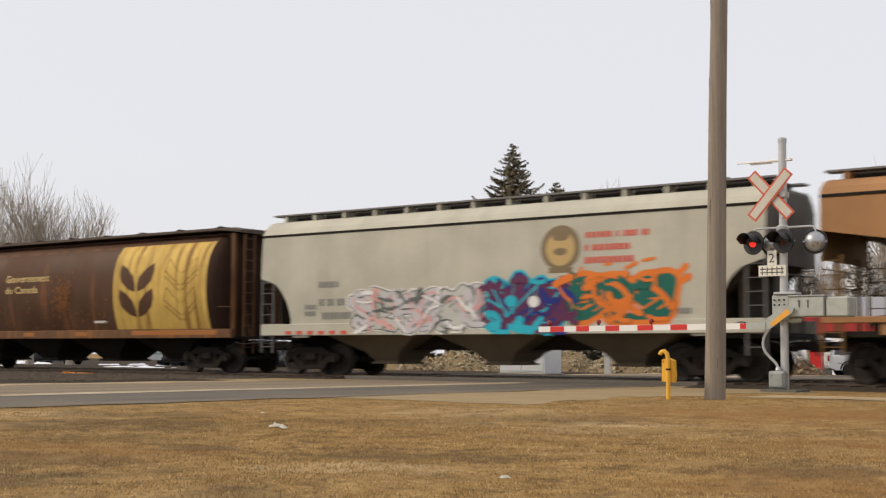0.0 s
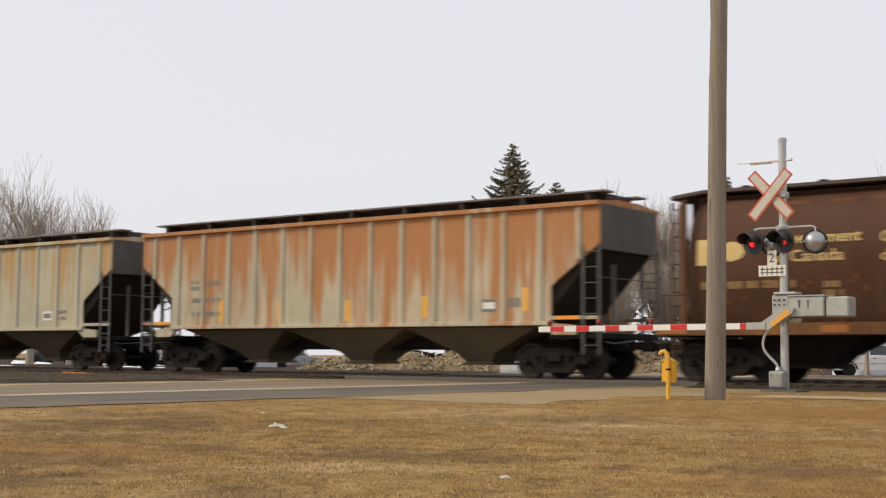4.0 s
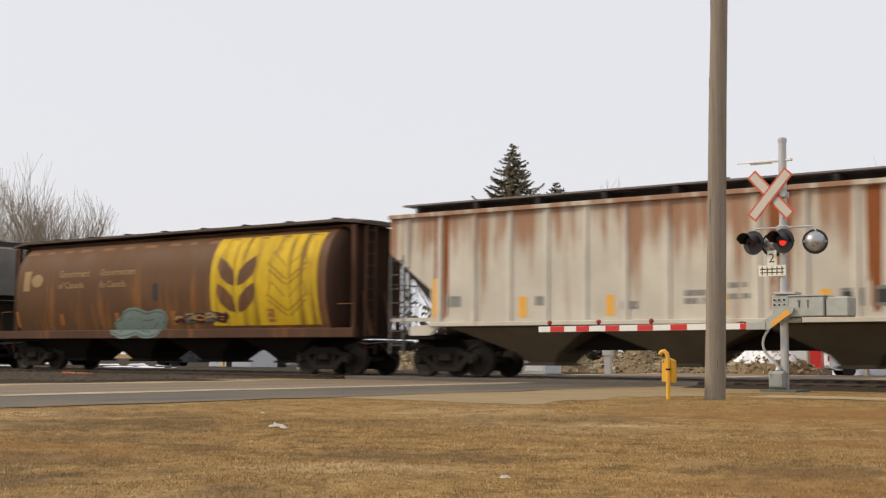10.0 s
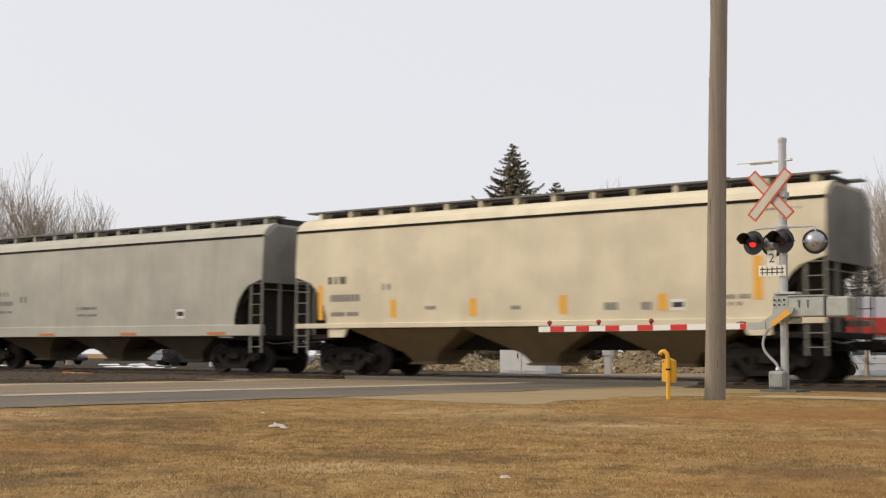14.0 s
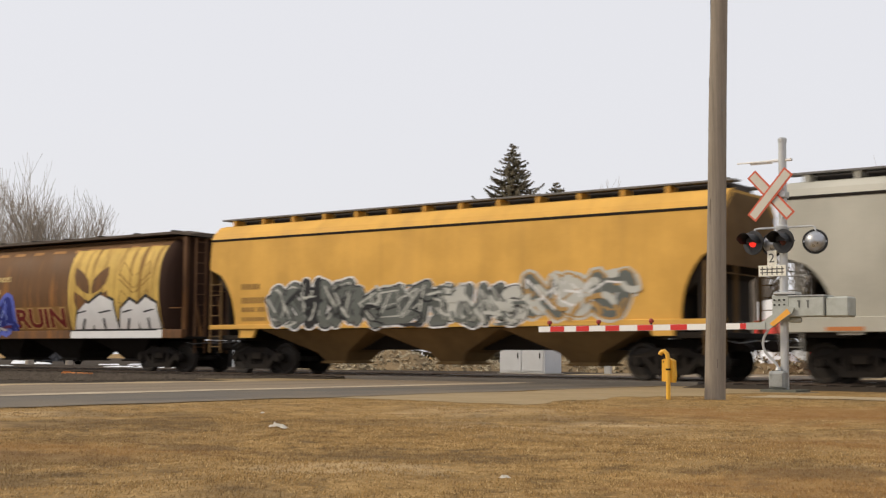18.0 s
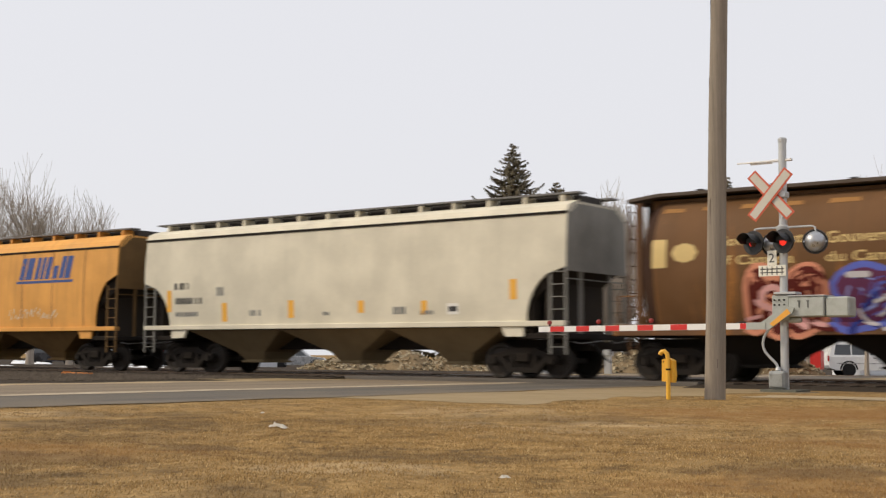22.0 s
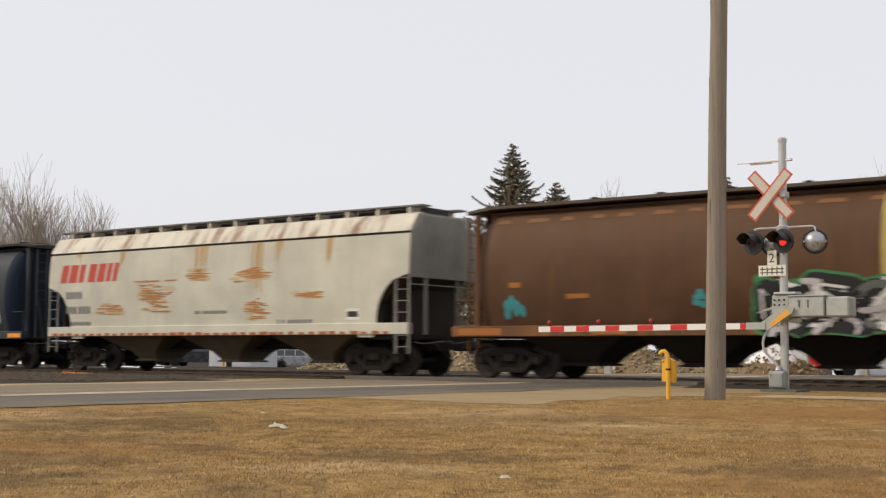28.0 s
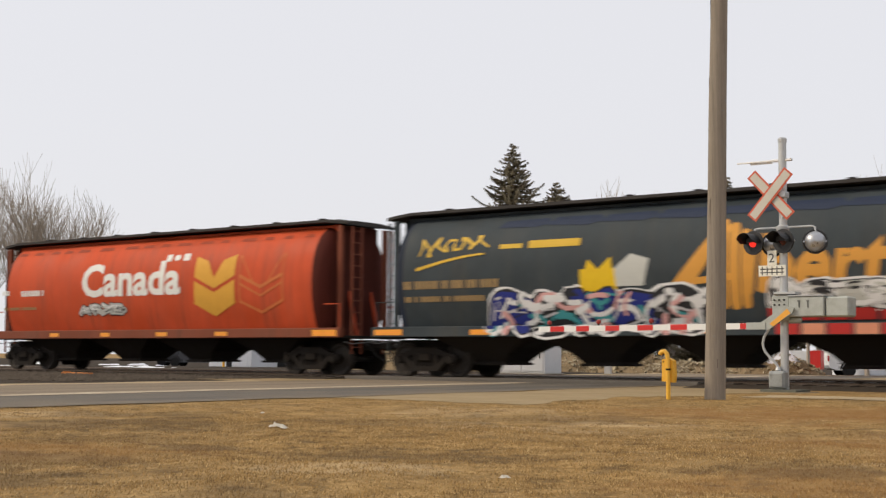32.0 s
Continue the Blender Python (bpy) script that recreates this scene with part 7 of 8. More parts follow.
def heap(name, x, y, rx, ry, h, seed, mat, label, category, stones=0):
    rnd = random.Random(seed)
    z0 = BACK_Z(y) - 0.05
    th = thing(name, pose(x, y, z0), label, category, "heaps beside the tracks")
    n = 44
    vs, fs = [], []

    def hh(u, v):
        d = math.sqrt(u * u + v * v)
        base = max(0.0, 1 - d ** 1.6)
        if not stones:                            # thawed through in places
            base *= max(0.0, min(1.0, 0.45 + 2.6 * noise.noise(Vector((u * rx * 0.9 + seed, v * ry * 1.3, 5)))))
        return h * (base * (0.85 + 0.35 * noise.noise(Vector((u * 3 + seed, v * 3, 0)))) + 0.10 * base * noise.noise(Vector((u * 11, v * 11, seed))))
    for j in range(n + 1):
        for i in range(n + 1):
            u, v = 2 * i / n - 1, 2 * j / n - 1
            vs.append((u * rx, v * ry, hh(u, v) - (0.02 if stones else 0.05)))
    fs = [(j * (n + 1) + i, j * (n + 1) + i + 1, (j + 1) * (n + 1) + i + 1, (j + 1) * (n + 1) + i) for j in range(n) for i in range(n)]
    part("mound", MB().add(vs, fs), mat, th, smooth=True)
    if stones:
        mb = MB()
        for k in range(stones):
            u, v = rnd.uniform(-0.92, 0.92), rnd.uniform(-0.95, 0.4)
            if u * u + v * v > 0.9:
                continue
            s = rnd.uniform(0.03, 0.15)
            c = Vector((u * rx, v * ry, hh(u, v)))
            pts = [c + Vector((rnd.uniform(-1, 1), rnd.uniform(-1, 1), rnd.uniform(-0.6, 0.9))) * s for _ in range(6)]
            mb.add(pts, [(0, 1, 2), (0, 2, 3), (0, 3, 4), (0, 4, 1), (5, 2, 1), (5, 3, 2), (5, 4, 3), (5, 1, 4)])
        ob = part("broken_stone", mb, RUBBLE_STONE, th, "loose broken stone")
        ob["kind"] = "stuff"
    return th


for k, (x, y, rx, ry, h) in enumerate(((-39.87, 15.98, 2.14, 1.9, 0.74), (-38.38, 18.33, 3.09, 1.9, 1.24), (-35.33, 19.36, 2.76, 1.9, 1.03), (-32.8, 23.74, 2.86, 1.9, 1.39), (-27.34, 21.54, 2.62, 1.9, 1.3), (-25.72, 24.0, 2.34, 1.9, 0.72), (-22.59, 25.08, 2.56, 1.9, 1.42))):
    heap("rubble_heap", x, y, rx, ry, h, 20 + k, RUBBLE, "tan heap of broken rubble and dirt", "rubble heap", 700)
for k, (x, y, rx, ry, h) in enumerate(((-62.0, 12.4, 5.5, 0.9, 0.22), (-50.5, 13.0, 6.0, 0.9, 0.25), (-74.0, 11.5, 6.0, 1.0, 0.25), (-42.0, 9.6, 4.0, 0.5, 0.12), (-27.3, 9.3, 1.8, 0.45, 0.08), (-88.0, 12.0, 7.0, 1.0, 0.25), (-83.0, 30.0, 4.0, 1.2, 0.5), (-66.0, 25.5, 5.0, 1.0, 0.35))):
    heap("snow_bank", x, y, rx, ry, h, 40 + k, SNOW, "low bank of old grey-white snow on the ground", "snow bank")

# snow lying on the last rubble heap
cap = thing("snow_patch", pose(-22.59, 25.08, BACK_Z(25.08) - 0.05), "old white snow lying over the top of a dirt heap", "snow bank", "heaps beside the tracks")
nn = 30
vs = []
for j in range(nn + 1):
    for i in range(nn + 1):
        u, v = (2 * i / nn - 1) * 0.72, (2 * j / nn - 1) * 0.72
        dd = math.sqrt(u * u + v * v)
        base = max(0.0, 1 - dd ** 1.6)
        hz = 1.42 * (base * (0.85 + 0.35 * noise.noise(Vector((u * 3 + 26, v * 3, 0)))) + 0.10 * base * noise.noise(Vector((u * 11, v * 11, 26))))
        lift = 0.16 * (1 - (dd / 0.62) ** 2) + 0.10 * noise.noise(Vector((u * 4, v * 4, 2)))
        vs.append((u * 2.56, v * 1.90, hz - 0.02 + lift))
part("snow", MB().add(vs, [(j * (nn + 1) + i, j * (nn + 1) + i + 1, (j + 1) * (nn + 1) + i + 1, (j + 1) * (nn + 1) + i) for j in range(nn) for i in range(nn)]), SNOW, cap, smooth=True)

# white cabinet beside the tracks
CAB = surface("white_cabinet_paint", (0.62, 0.63, 0.64), 0.06, 1.5, 0.6, 0.0, 30, 0.0006, (0.40, 0.40, 0.40), 0.4)
cb = thing("signal_cabinet", pose(-27.3, 12.9, -0.16), "pale grey-white steel signal cabinet beside the tracks", "equipment cabinet")
part("case", MB().box(-1.05, 1.05, -0.6, 0.6, 0.08, 1.35, 0.03), CAB, cb)
part("plinth", MB().box(-1.12, 1.12, -0.66, 0.66, 0.0, 0.08, 0.01), surface("weathered_concrete", (0.42, 0.39, 0.34), 0.15, 2.0, 0.9), cb)
part("lid", MB().box(-1.12, 1.12, -0.68, 0.68, 1.352, 1.42, 0.02), CAB, cb)
for x in (-0.5, 0.5):
    part("cabinet_door", MB().box(x - 0.46, x + 0.46, -0.622, -0.601, 0.16, 1.28, 0.008), CAB, cb)
    part("door_handle", MB().box(x + 0.3, x + 0.34, -0.65, -0.623, 0.65, 0.85, 0.006), STEEL_DARK, cb)
pdst = thing("meter_pedestal", pose(-24.6, 14.2, -0.16), "slim grey steel meter pedestal beside the tracks", "meter pedestal")
part("post", MB().box(-0.13, 0.13, -0.09, 0.09, 0, 0.75, 0.01), GALV, pdst)
part("meter_head", MB().box(-0.2, 0.2, -0.12, 0.12, 0.752, 1.25, 0.03), GALV, pdst)

# ---- vehicles ----
TYRE = surface("tyre_rubber", (0.018, 0.018, 0.019), 0.2, 6, 0.85)
RIM = surface("alloy_rim", (0.55, 0.56, 0.58), 0.1, 6, 0.35, 0.6)
DARK_GLASS = glass("dark_car_glass")
TRIM = surface("black_plastic_trim", (0.025, 0.025, 0.027), 0.2, 6, 0.6)
LAMP_RED = surface("red_lamp_plastic", (0.40, 0.02, 0.02), 0.1, 6, 0.25)


def car_wheel(parent, x, y, r, w):
    s = 1 if y > 0 else -1
    ob = part("wheel", MB().lathe([(r * 0.62, -w / 2), (r * 0.93, -w / 2), (r, -w * 0.32), (r, w * 0.32), (r * 0.93, w / 2), (r * 0.62, w / 2)], (x, y, r), "y", 24), TYRE, parent, "black tyre", True)
    part("rim", MB().lathe([(0.0001, 0.28 * w * s), (r * 0.18, 0.34 * w * s), (r * 0.5, 0.30 * w * s), (r * 0.60, 0.44 * w * s), (r * 0.625, 0.46 * w * s)], (x, y, r), "y", 20), RIM, ob, smooth=True)
    return ob


def vehicle(name, m, label, category, paint, lower, upper, width, wheels, r, windows, extra=()):
    """A parked vehicle from its side outlines: lower body and cab, with windows let in."""
    v = thing(name, m, label, category, "parked vehicles")
    hw = width / 2
    rings = []
    for y, s in ((-hw, 0.985), (-hw + 0.06, 1.0), (hw - 0.06, 1.0), (hw, 0.985)):
        rings.append([(x * s, y, z) for x, z in lower])
    part("body", MB().rings(rings), paint, v, smooth=True)
    if upper:
        rings = []
        for y in (-hw + 0.05, hw - 0.05):
            rings.append([(x, y * (1 - 0.16 * (z - upper[0][1]) / (max(p[1] for p in upper) - upper[0][1])), z) for x, z in upper])
        part("cabin", MB().rings(rings), paint, v)
    for pts in windows:
        for s in (-1, 1):
            zb, zt = min(p[1] for p in upper), max(p[1] for p in upper)
            ring0, ring1 = [], []
            for x, z in pts:
                y = (hw - 0.05) * (1 - 0.16 * (z - zb) / (zt - zb))
                ring0.append((x, s * (y + 0.006), z))
                ring1.append((x, s * (y - 0.03), z))
            part("side_window", MB().rings([ring0, ring1]), DARK_GLASS, v)
    for x in wheels:
        for s in (-1, 1):
            car_wheel(v, x, s * (hw - 0.11), r, 0.23)
            arch = [(x + (r + 0.10) * math.cos(a), r + (r + 0.10) * math.sin(a)) for a in (math.pi * k / 10 for k in range(11))]
            inner = [(x + (r + 0.01) * math.cos(a), r + (r + 0.01) * math.sin(a)) for a in (math.pi * k / 10 for k in range(10, -1, -1))]
            part("wheel_arch", MB().prism(arch + inner, s * (hw - 0.02), s * (hw + 0.008)), TRIM, v)
    for nm, box, mat in extra:
        part(nm, MB().box(*box, 0.015), mat, v)
    return v


WHITE_CAR = surface("white_car_paint", (0.74, 0.75, 0.76), 0.03, 2.0, 0.3, 0.0, 40, 0.0, (0.55, 0.54, 0.5), 0.25)
SILVER_CAR = surface("silver_car_paint", (0.42, 0.43, 0.44), 0.04, 2.0, 0.32, 0.5, 40, 0.0, (0.3, 0.29, 0.27), 0.3)
DARK_CAR = surface("dark_car_paint", (0.05, 0.052, 0.06), 0.1, 2.0, 0.3, 0.2, 40, 0.0)
PZ = BACK_Z(43.9) - 0.01
wagon_low = [(-2.72, 0.5), (-2.76, 0.8), (-2.72, 1.12), (0.95, 1.14), (1.2, 1.12), (2.45, 1.06), (2.68, 0.92), (2.72, 0.5), (2.3, 0.36), (-2.35, 0.36)]
wagon_up = [(-2.70, 1.10), (1.15, 1.12), (0.55, 1.78), (0.25, 1.92), (-2.2, 1.95), (-2.45, 1.88)]
vehicle("sport_utility_vehicle", pose(-24.22, 43.93, PZ, 0, 0, 34), "large white utility vehicle with dark windows on the far lot", "car", WHITE_CAR, wagon_low, wagon_up, 1.98, (-1.62, 1.72), 0.40,
        [[(-2.42, 1.22), (-1.5, 1.22), (-1.5, 1.80), (-2.3, 1.80)], [(-1.42, 1.22), (-0.5, 1.22), (-0.5, 1.80), (-1.42, 1.80)], [(-0.42, 1.22), (0.82, 1.22), (0.42, 1.74), (-0.42, 1.80)]],
        (("tail_lamp", (-2.78, -2.70, -0.99, -0.86, 0.85, 1.16), LAMP_RED), ("tail_lamp", (-2.78, -2.70, 0.86, 0.99, 0.85, 1.16), LAMP_RED), ("rear_bumper", (-2.88, -2.74, -0.95, 0.95, 0.46, 0.64), RIM),
         ("side_moulding", (-2.3, 2.3, -1.0, -0.985, 0.72, 0.77), SILVER_CAR), ("door_handle", (-0.3, -0.12, -1.02, -0.985, 1.02, 1.06), TRIM), ("roof_rail", (-2.1, 0.1, -0.80, -0.76, 1.955, 1.99), TRIM)))
suv_low = [(-2.3, 0.45), (-2.35, 0.75), (-2.3, 1.0), (1.0, 1.02), (2.1, 0.92), (2.32, 0.75), (2.35, 0.45), (2.0, 0.3), (-2.0, 0.3)]
suv_up = [(-2.28, 0.98), (1.05, 1.0), (0.25, 1.62), (-0.2, 1.70), (-1.9, 1.68), (-2.15, 1.58)]
suv_win = [[(-2.0, 1.08), (-1.2, 1.08), (-1.2, 1.56), (-1.9, 1.54)], [(-1.12, 1.08), (-0.3, 1.08), (-0.3, 1.58), (-1.12, 1.58)], [(-0.22, 1.08), (0.72, 1.08), (0.18, 1.54), (-0.22, 1.58)]]
suv_extra = (("tail_lamp", (-2.37, -2.28, -0.9, -0.72, 0.85, 1.2), LAMP_RED), ("tail_lamp", (-2.37, -2.28, 0.72, 0.9, 0.85, 1.2), LAMP_RED), ("bumper", (-2.42, -2.3, -0.85, 0.85, 0.4, 0.62), TRIM), ("bumper", (2.3, 2.42, -0.85, 0.85, 0.4, 0.62), TRIM))
vehicle("parked_suv", pose(-76.4, 52.4, BACK_Z(52.4) - 0.01, 0, 0, 38), "silver family wagon parked on the far lot", "car", SILVER_CAR, suv_low, suv_up, 1.85, (-1.45, 1.45), 0.34, suv_win, suv_extra)
vehicle("parked_suv", pose(-66.0, 31.4, BACK_Z(31.4) - 0.01, 0, 0, 30), "dark sport utility vehicle parked beside a white trailer", "car", DARK_CAR, suv_low, suv_up, 1.85, (-1.45, 1.45), 0.34, suv_win, suv_extra)
vehicle("parked_suv", pose(-93.0, 40.0, BACK_Z(40) - 0.01, 0, 0, 20), "dark sport utility vehicle parked on the far lot", "car", DARK_CAR, suv_low, suv_up, 1.85, (-1.45, 1.45), 0.34, suv_win, suv_extra)
# travel trailer by the snow strip
ct = thing("travel_trailer", pose(-71.6, 33.0, BACK_Z(33.0) - 0.01, 0, 0, 40), "white travel trailer with dark windows on the far lot", "travel trailer")
shell = [(-1.9, 0.45), (-2.0, 0.9), (-1.85, 1.7), (-1.4, 2.25), (-0.6, 2.42), (0.9, 2.42), (1.55, 2.2), (1.95, 1.5), (2.0, 0.8), (1.8, 0.45)]
part("shell", MB().rings([[(x * 0.97, -1.1, z) for x, z in shell], [(x, -1.02, z) for x, z in shell], [(x, 1.02, z) for x, z in shell], [(x * 0.97, 1.1, z) for x, z in shell]]), WHITE_CAR, ct, smooth=True)
part("door", MB().box(-1.05, -0.45, -1.125, -1.101, 0.5, 2.05, 0.008), WHITE_PAINT, ct)
for x0, x1 in ((-0.98, -0.62), (0.55, 1.35)):
    part("window", MB().box(x0, x1, -1.14, -1.126 if x0 < 0 else -1.101, 1.2, 1.95, 0.006), DARK_GLASS, ct)
part("stripe", MB().box(-1.7, 1.7, -1.108, -1.1005, 0.85, 0.93, 0.002), surface("teal_stripe", (0.25, 0.42, 0.40), 0.1, 3, 0.5), ct)
for s in (-1, 1):
    car_wheel(ct, 0.1, s * 0.98, 0.34, 0.2)

# small yellow marker by the shed
hy = thing("yellow_marker", pose(-52.8, 21.0, BACK_Z(21)), "small yellow marker post standing in snow", "marker post")
part("post", MB().cyl((0, 0, 0), (0, 0, 0.55), 0.07, 0.065, 10), YELLOW, hy, smooth=True)
part("cap", MB().lathe([(0.08, 0.55), (0.08, 0.6), (0.0001, 0.63)], n=10), YELLOW, hy, smooth=True)

# box trailer with a red end, beside the pickup
tl = thing("box_trailer", pose(-25.72, 36.58, BACK_Z(36) - 0.01, 0, 0, 14), "white and grey box trailer with a bright red end panel", "trailer")
part("box_body", MB().box(-1.2, 0.55, -0.7, 0.7, 0.78, 1.30, 0.02), WHITE_CAR, tl)
part("lower_panel", MB().box(-1.2, 0.55, -0.69, 0.69, 0.32, 0.776, 0.01), surface("grey_panel_paint", (0.13, 0.13, 0.135), 0.1, 2, 0.6), tl)
part("red_panel", MB().box(0.554, 1.2, -0.7, 0.7, 0.32, 1.30, 0.02), RED_FILM, tl, "bright red end panel")
for x in (-0.5, 0.35):
    for s in (-1, 1):
        car_wheel(tl, x, s * 0.78, 0.26, 0.16)

# ---- buildings ----
SIDING = surface("white_siding", (0.74, 0.75, 0.78), 0.04, 1.0, 0.7, 0.0, 20, 0.0008, (0.6, 0.6, 0.6), 0.3)
RED_FASCIA = surface("red_fascia", (0.60, 0.055, 0.04), 0.08, 1.2, 0.5, 0.0, 30, 0.0004)
ROOF_GREY = surface("grey_roofing", (0.20, 0.19, 0.18), 0.2, 1.0, 0.9)


def canopy():
    b = thing("fuel_canopy", pose(-19.17, 18.71, BACK_Z(19) - 0.02, 0, 0, 36.7), "flat white canopy with a bright red fascia band on posts", "canopy")
    part("red_band", MB().box(-0.1, 9.1, -0.1, 5.1, 1.70, 2.31, 0.015), RED_FASCIA, b, "red fascia band")
    part("white_fascia", MB().box(0, 9, 0, 5, 2.314, 3.12, 0.015), SIDING, b, "white upper fascia")
    for k in range(7):
        part("fascia_seam", MB().box(0.6 + 1.3 * k, 0.625 + 1.3 * k, -0.012, 0.004, 2.36, 3.10), ROOF_GREY, b)
    for x in (7.9, 8.8):
        for y in (0.5, 4.5):
            part("post", MB().box(x - 0.08, x + 0.08, y - 0.08, y + 0.08, 0, 1.698, 0.01), WHITE_PAINT, b)
    return b


def white_house():
    h = thing("white_house", pose(-25.8, 63.1, BACK_Z(63) - 0.02, 0, 0, 36.7), "tall white clapboard house behind the shop", "building")
    part("wall", MB().box(-5.2, 5.2, 0, 8, 0, 7.4, 0.02), SIDING, h)
    for k in range(27):
        part("clapboard", MB().prism([(-0.002, 0.2 + 0.26 * k), (-0.035, 0.2 + 0.26 * k), (-0.008, 0.44 + 0.26 * k), (-0.002, 0.44 + 0.26 * k)], -5.19, 5.19, "x"), SIDING, h)
    part("roof", MB().prism([(-5.6, 7.4), (5.6, 7.4), (0, 9.6)], -0.4, 8.4), ROOF_GREY, h)
    for x in (-3.4, -0.6, 2.4):
        for z in (1.2, 4.0):
            w = part("window", MB().box(x, x + 1.0, -0.06, 0.02, z, z + 1.4, 0.005), DARK_GLASS, h)
            part("window_frame", MB().box(x - 0.1, x + 1.1, -0.075, -0.04, z - 0.1, z - 0.002, 0.004).box(x - 0.1, x + 1.1, -0.075, -0.04, z + 1.402, z + 1.5, 0.004), WHITE_PAINT, w)
    return h


def shed():
    s = thing("white_shed", pose(-59.32, 27.79, BACK_Z(27) - 0.02, 0, 0, 12), "small pale shed with vertical boards beside parked cars", "shed")
    part("wall", MB().box(-1.6, 1.6, 0, 3, 0, 2.2, 0.01), SIDING, s)
    for k in range(11):
        part("board", MB().box(-1.55 + 0.29 * k, -1.30 + 0.29 * k, -0.03, -0.002, 0.05, 2.15, 0.004), SIDING, s)
    part("door", MB().box(-0.25, 0.15, -0.045, -0.031, 0.05, 1.9, 0.004), TRIM, s)
    part("roof", MB().prism([(-1.9, 2.2), (1.9, 2.2), (0, 3.1)], -0.3, 3.3), ROOF_GREY, s)


canopy()
white_house()
shed()

# orange board lying on the gravel by the tracks
ob = thing("orange_board", pose(-34.9, -2.65, -0.115, 0, 0, -8), "worn orange board lying on dark gravel", "board")
part("plank", MB().box(-0.85, 0.85, -0.1, 0.1, 0.0, 0.07, 0.01), surface("worn_orange_wood", (0.50, 0.19, 0.06), 0.2, 3, 0.85, 0, 25, 0.002), ob)
part("batten", MB().box(-0.7, -0.6, -0.12, 0.12, 0.072, 0.10, 0.005), surface("worn_orange_wood", (0.50, 0.19, 0.06)), ob)


def crumple(x, y, size, seed, label):
    rnd = random.Random(seed)
    z = ground_z(x, y)
    mb = MB()
    n = 9
    vs = []
    for j in range(n):
        for i in range(n):
            u, v = i / (n - 1) - 0.5, j / (n - 1) - 0.5
            hgt = 0.5 + 0.9 * noise.noise(Vector((u * 6 + seed, v * 6, 0.3)))
            vs.append((u * size * 1.5, v * size, max(0.004, size * 0.55 * hgt * (1 - 3.2 * max(0, (u * u + v * v) - 0.05)))))
    fs = [(j * n + i, j * n + i + 1, (j + 1) * n + i + 1, (j + 1) * n + i) for j in range(n - 1) for i in range(n - 1)]
    t = thing("paper_litter", pose(x, y, z + 0.004, 0, 0, rnd.uniform(0, 180)), label, "litter", "litter on the lawn")
    part("sheet", mb.add(vs, fs), surface("dirty_white_paper", (0.60, 0.56, 0.48), 0.1, 8, 0.8, 0, 40, 0.0005, (0.2, 0.16, 0.11), 0.6), t)


crumple(-8.54, -20.61, 0.10, 3, "crumpled dirty white paper lying on dry grass")
crumple(-8.36, -20.70, 0.07, 5, "small torn white paper lying on dry grass")
crumple(-4.29, -23.09, 0.045, 7, "tiny white paper scrap on dry grass")
crumple(-11.0, -18.3, 0.04, 8, "tiny white paper scrap on dry grass")


def loose_gravel(n, x0, x1, y0, y1, seed):
    """Loose crushed stones lying on the dark gravel lot."""
    rng = np.random.default_rng(seed)
    c = np.stack([rng.uniform(x0, x1, n), rng.uniform(y0, y1, n), np.full(n, -0.114)], 1)
    s = rng.uniform(0.025, 0.075, (n, 1, 1))
    base = np.array([(1, 0, 0.1), (-0.5, 0.85, 0.1), (-0.5, -0.85, 0.1), (0.1, 0.1, 0.9)])
    v = c[:, None, :] + s * (base[None] + rng.uniform(-0.3, 0.3, (n, 4, 3)))
    me = bpy.data.meshes.new("loose_gravel")
    idx = 4 * np.arange(n)[:, None]
    f = np.concatenate([idx + np.array(t) for t in ((0, 1, 3), (1, 2, 3), (2, 0, 3))])
    me.from_pydata(v.reshape(-1, 3).tolist(), [], f.tolist())
    me.materials.append(surface("crushed_stone", (0.085, 0.068, 0.052), 0.5, 7.0, 0.95, 0.0, 30, 0.0, (0.20, 0.16, 0.12), 0.6))
    return tagged(new("loose_gravel", me), "loose dark crushed stones on the gravel beside the tracks", "gravel", "", "stuff")


loose_gravel(9000, -48.0, -26.8, -9.5, -2.9, 3)
loose_gravel(3500, -48.0, -26.8, -2.9, -1.0, 4)


# ---- dry grass ----
def mat_straw():
    m, n, l, b = mat_base("straw_grass", 0.9)
    rnd_island = n.new("ShaderNodeNewGeometry").outputs["Random Per Island"]
    tc = n.new("ShaderNodeTexCoord").outputs["Object"]
    worn = noise_node(n, l, tc, 1.6, 8, 0.72)
    ragged = math_node(n, l, "MULTIPLY", math_node(n, l, "SUBTRACT", worn, 0.5), 4.2)
    mottle = noise_node(n, l, tc, 3.2, 8, 0.78)
    c = mix(n, l, ramp(n, l, rnd_island, 0.0, 0.9), (0.146, 0.087, 0.033), (0.348, 0.213, 0.079))
    c = mix(n, l, ramp(n, l, rnd_island, 0.90, 0.97), c, (0.50, 0.36, 0.17))
    c = mix(n, l, ramp(n, l, mottle, 0.50, 0.37, 0, 0.75), c, (0.112, 0.070, 0.029))
    c = mix(n, l, ramp(n, l, mottle, 0.53, 0.66, 0, 0.5), c, (0.41, 0.27, 0.112))
    c = mix(n, l, spots(n, l, tc, RUSSET, ragged), c, (0.25, 0.13, 0.046))
    c = mix(n, l, math_node(n, l, "MULTIPLY", spots(n, l, tc, BARE, ragged), 0.75), c, (0.112, 0.075, 0.038))
    l.new(c, b.inputs["Base Color"])
    b.inputs["Specular IOR Level"].default_value = 0.15
    return m


STRAW = mat_straw()


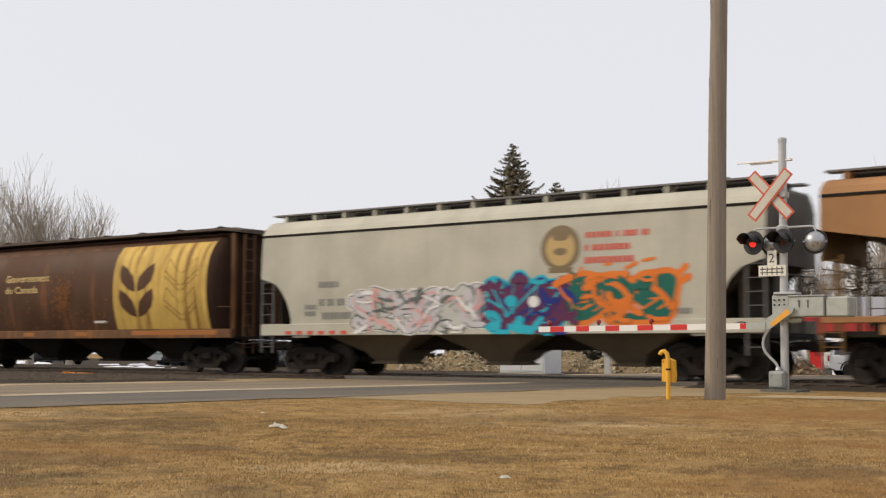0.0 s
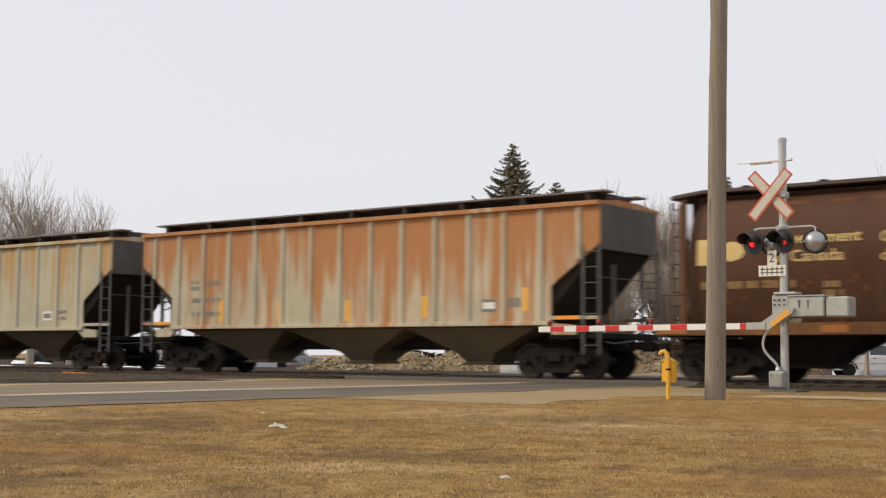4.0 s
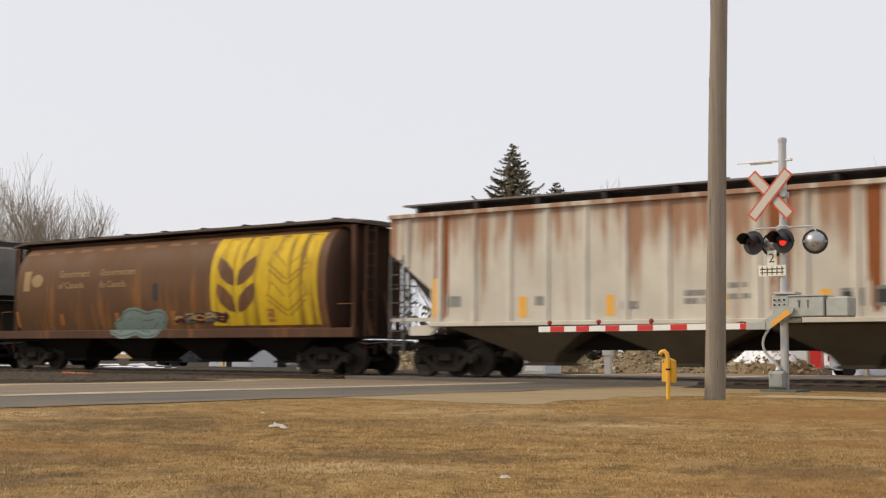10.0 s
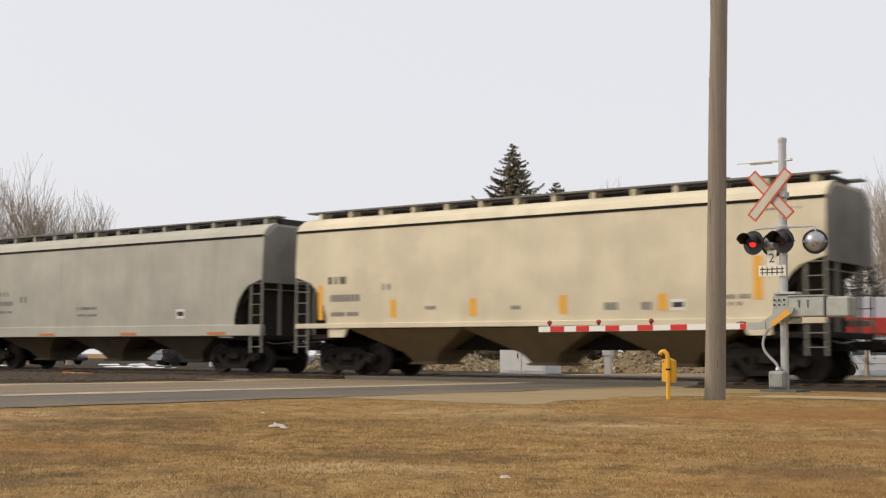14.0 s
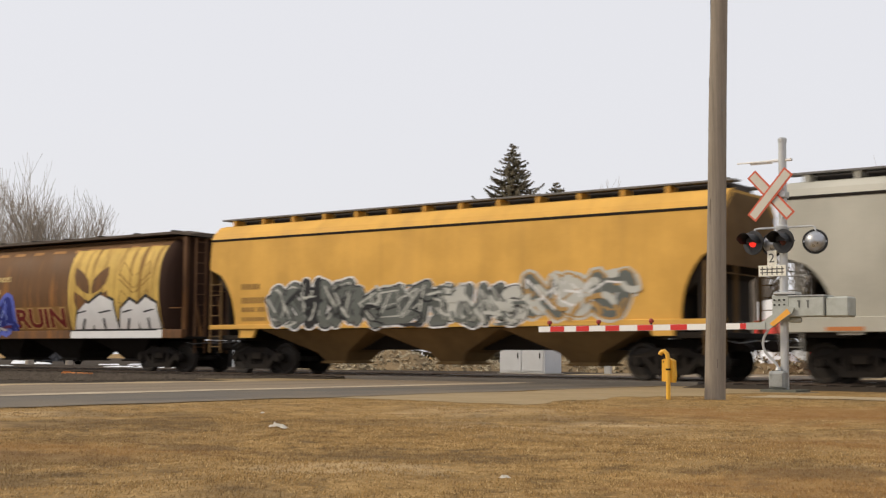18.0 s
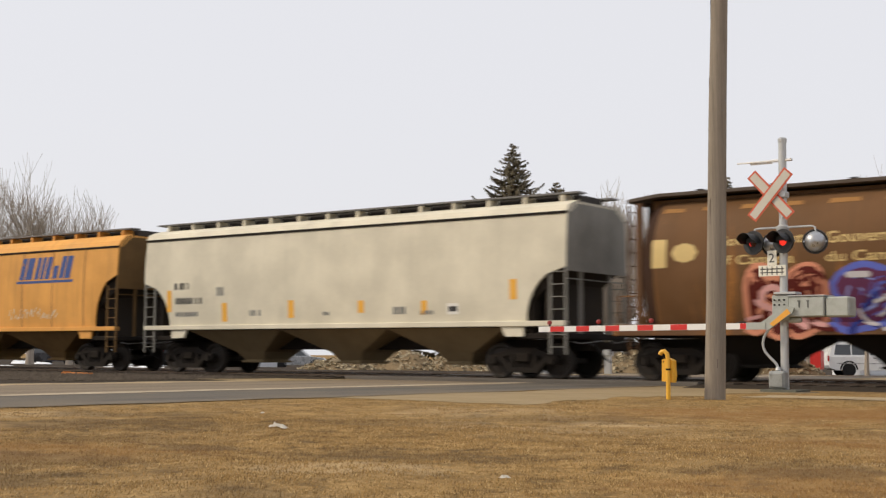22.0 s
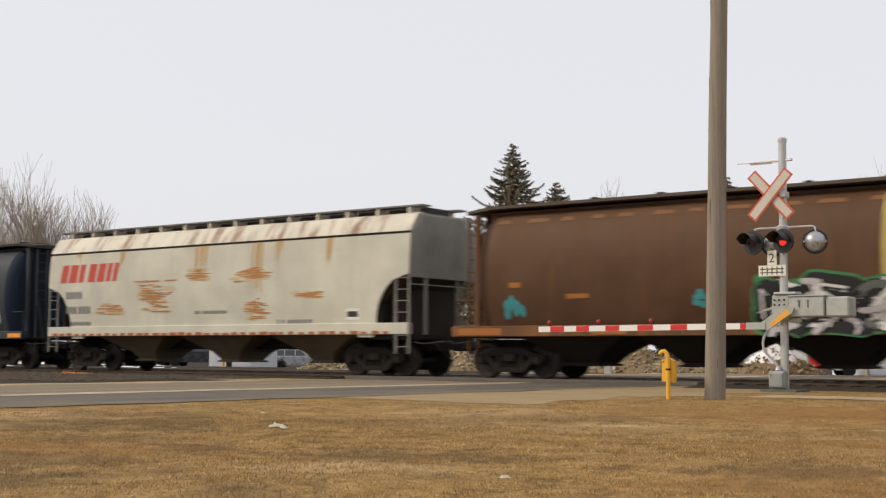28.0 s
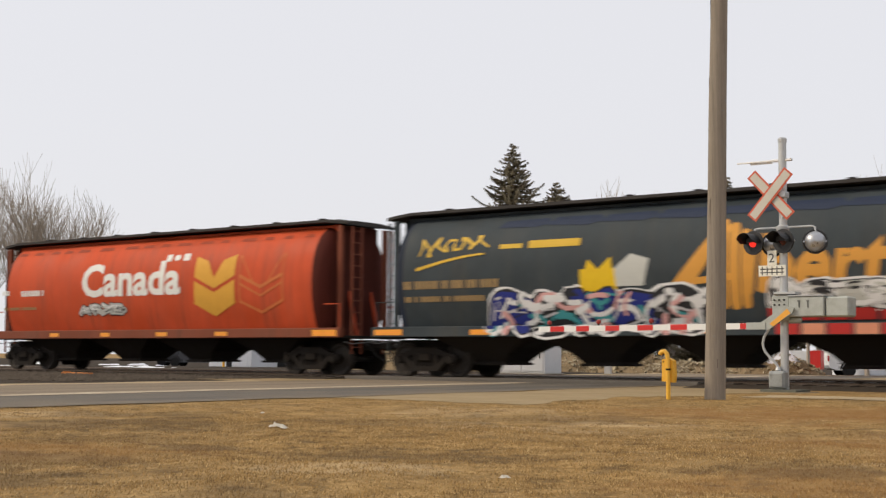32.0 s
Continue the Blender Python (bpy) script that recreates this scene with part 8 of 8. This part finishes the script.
def grass_patch(n, x0, x1, y0, y1, seed, h0, h1):
    """Short dry blades in tufts, all combed roughly one way."""
    rng = np.random.default_rng(seed)
    tufts = n // 14
    tx, ty = rng.uniform(x0, x1, tufts), rng.uniform(y0, y1, tufts)
    own = rng.integers(0, tufts, n)
    x, y = tx[own] + rng.normal(0, 0.05, n), ty[own] + rng.normal(0, 0.07, n)
    keep = x > np.where(y < -13.7, -14.1, -10.2) + 0.2 * np.sin(y * 1.7)
    x, y, own = x[keep], y[keep], own[keep]
    z = np.array([ground_z(a, b) for a, b in zip(x, y)])
    m = len(x)
    a = 2.1 + rng.normal(0, 0.55, tufts)[own] + rng.normal(0, 0.45, m)
    h = rng.uniform(h0, h1, m) * rng.uniform(0.45, 1.3, tufts)[own]
    w = rng.uniform(0.0022, 0.0055, m)
    lean = rng.uniform(0.5, 1.8, m) * h
    dx, dy = np.cos(a), np.sin(a)
    v = np.empty((m, 3, 3))
    v[:, 0] = np.stack([x - dy * w, y + dx * w, z - 0.003], 1)
    v[:, 1] = np.stack([x + dy * w, y - dx * w, z - 0.003], 1)
    v[:, 2] = np.stack([x + dx * lean, y + dy * lean, z + h], 1)
    me = bpy.data.meshes.new("dry_grass")
    me.from_pydata(v.reshape(-1, 3).tolist(), [], np.arange(3 * m).reshape(-1, 3).tolist())
    me.materials.append(STRAW)
    return tagged(new("dry_grass", me), "short matted dry brown grass blades on the lawn", "grass", "", "stuff")


grass_patch(200000, -10.5, 1.0, -26.4, -19.0, 1, 0.005, 0.018)
grass_patch(200000, -14.5, 4.5, -21.5, -6.0, 2, 0.006, 0.022)


# ---- what moves ----
def motions():
    times = [float(k) for k in range(0, 33)]
    for k, car in enumerate(TRAIN):
        mid = (JOINTS[k] + JOINTS[k + 1]) / 2
        walk(car, [(t, pose(mid + travel(t), 0, 0)) for t in times])
    # wheels roll with the train
    steps = [k / 15 for k in range(0, 481)]
    for i, (w, dx) in enumerate(WHEELS):
        walk(w, [(t, pose(dx, 0, 0.46, 0, math.degrees(travel(t) / 0.46) + 40 * (i % 5), 0)) for t in steps])
    # the flashers take turns: each lens turns its lit half outwards for 0.53 s
    for ball, lens in LENSES:
        on = 6.65 - 1.06 * 7 if lens == "right" else 6.12 - 1.06 * 6
        state_lit = ((0.0 - on) % 1.06) < 0.53
        angle = 0.0 if state_lit else 180.0
        rows = [(0.0, angle)]
        edge = on
        while edge < 32.0:
            if edge > 0.1:
                rows += [(edge - 0.0667, angle), (edge - 0.0333, angle + 60), (edge, angle + 120), (edge + 0.0333, angle + 180)]
                angle += 180
            edge += 0.53
        rows = [r for r in rows if r[0] < 31.95] + [(32.0, rows[-1][1] if rows[-1][0] < 31.95 else angle)]
        walk(ball, [(t, pose(0, 0.035, 0, 0, 0, a)) for t, a in rows])


motions()
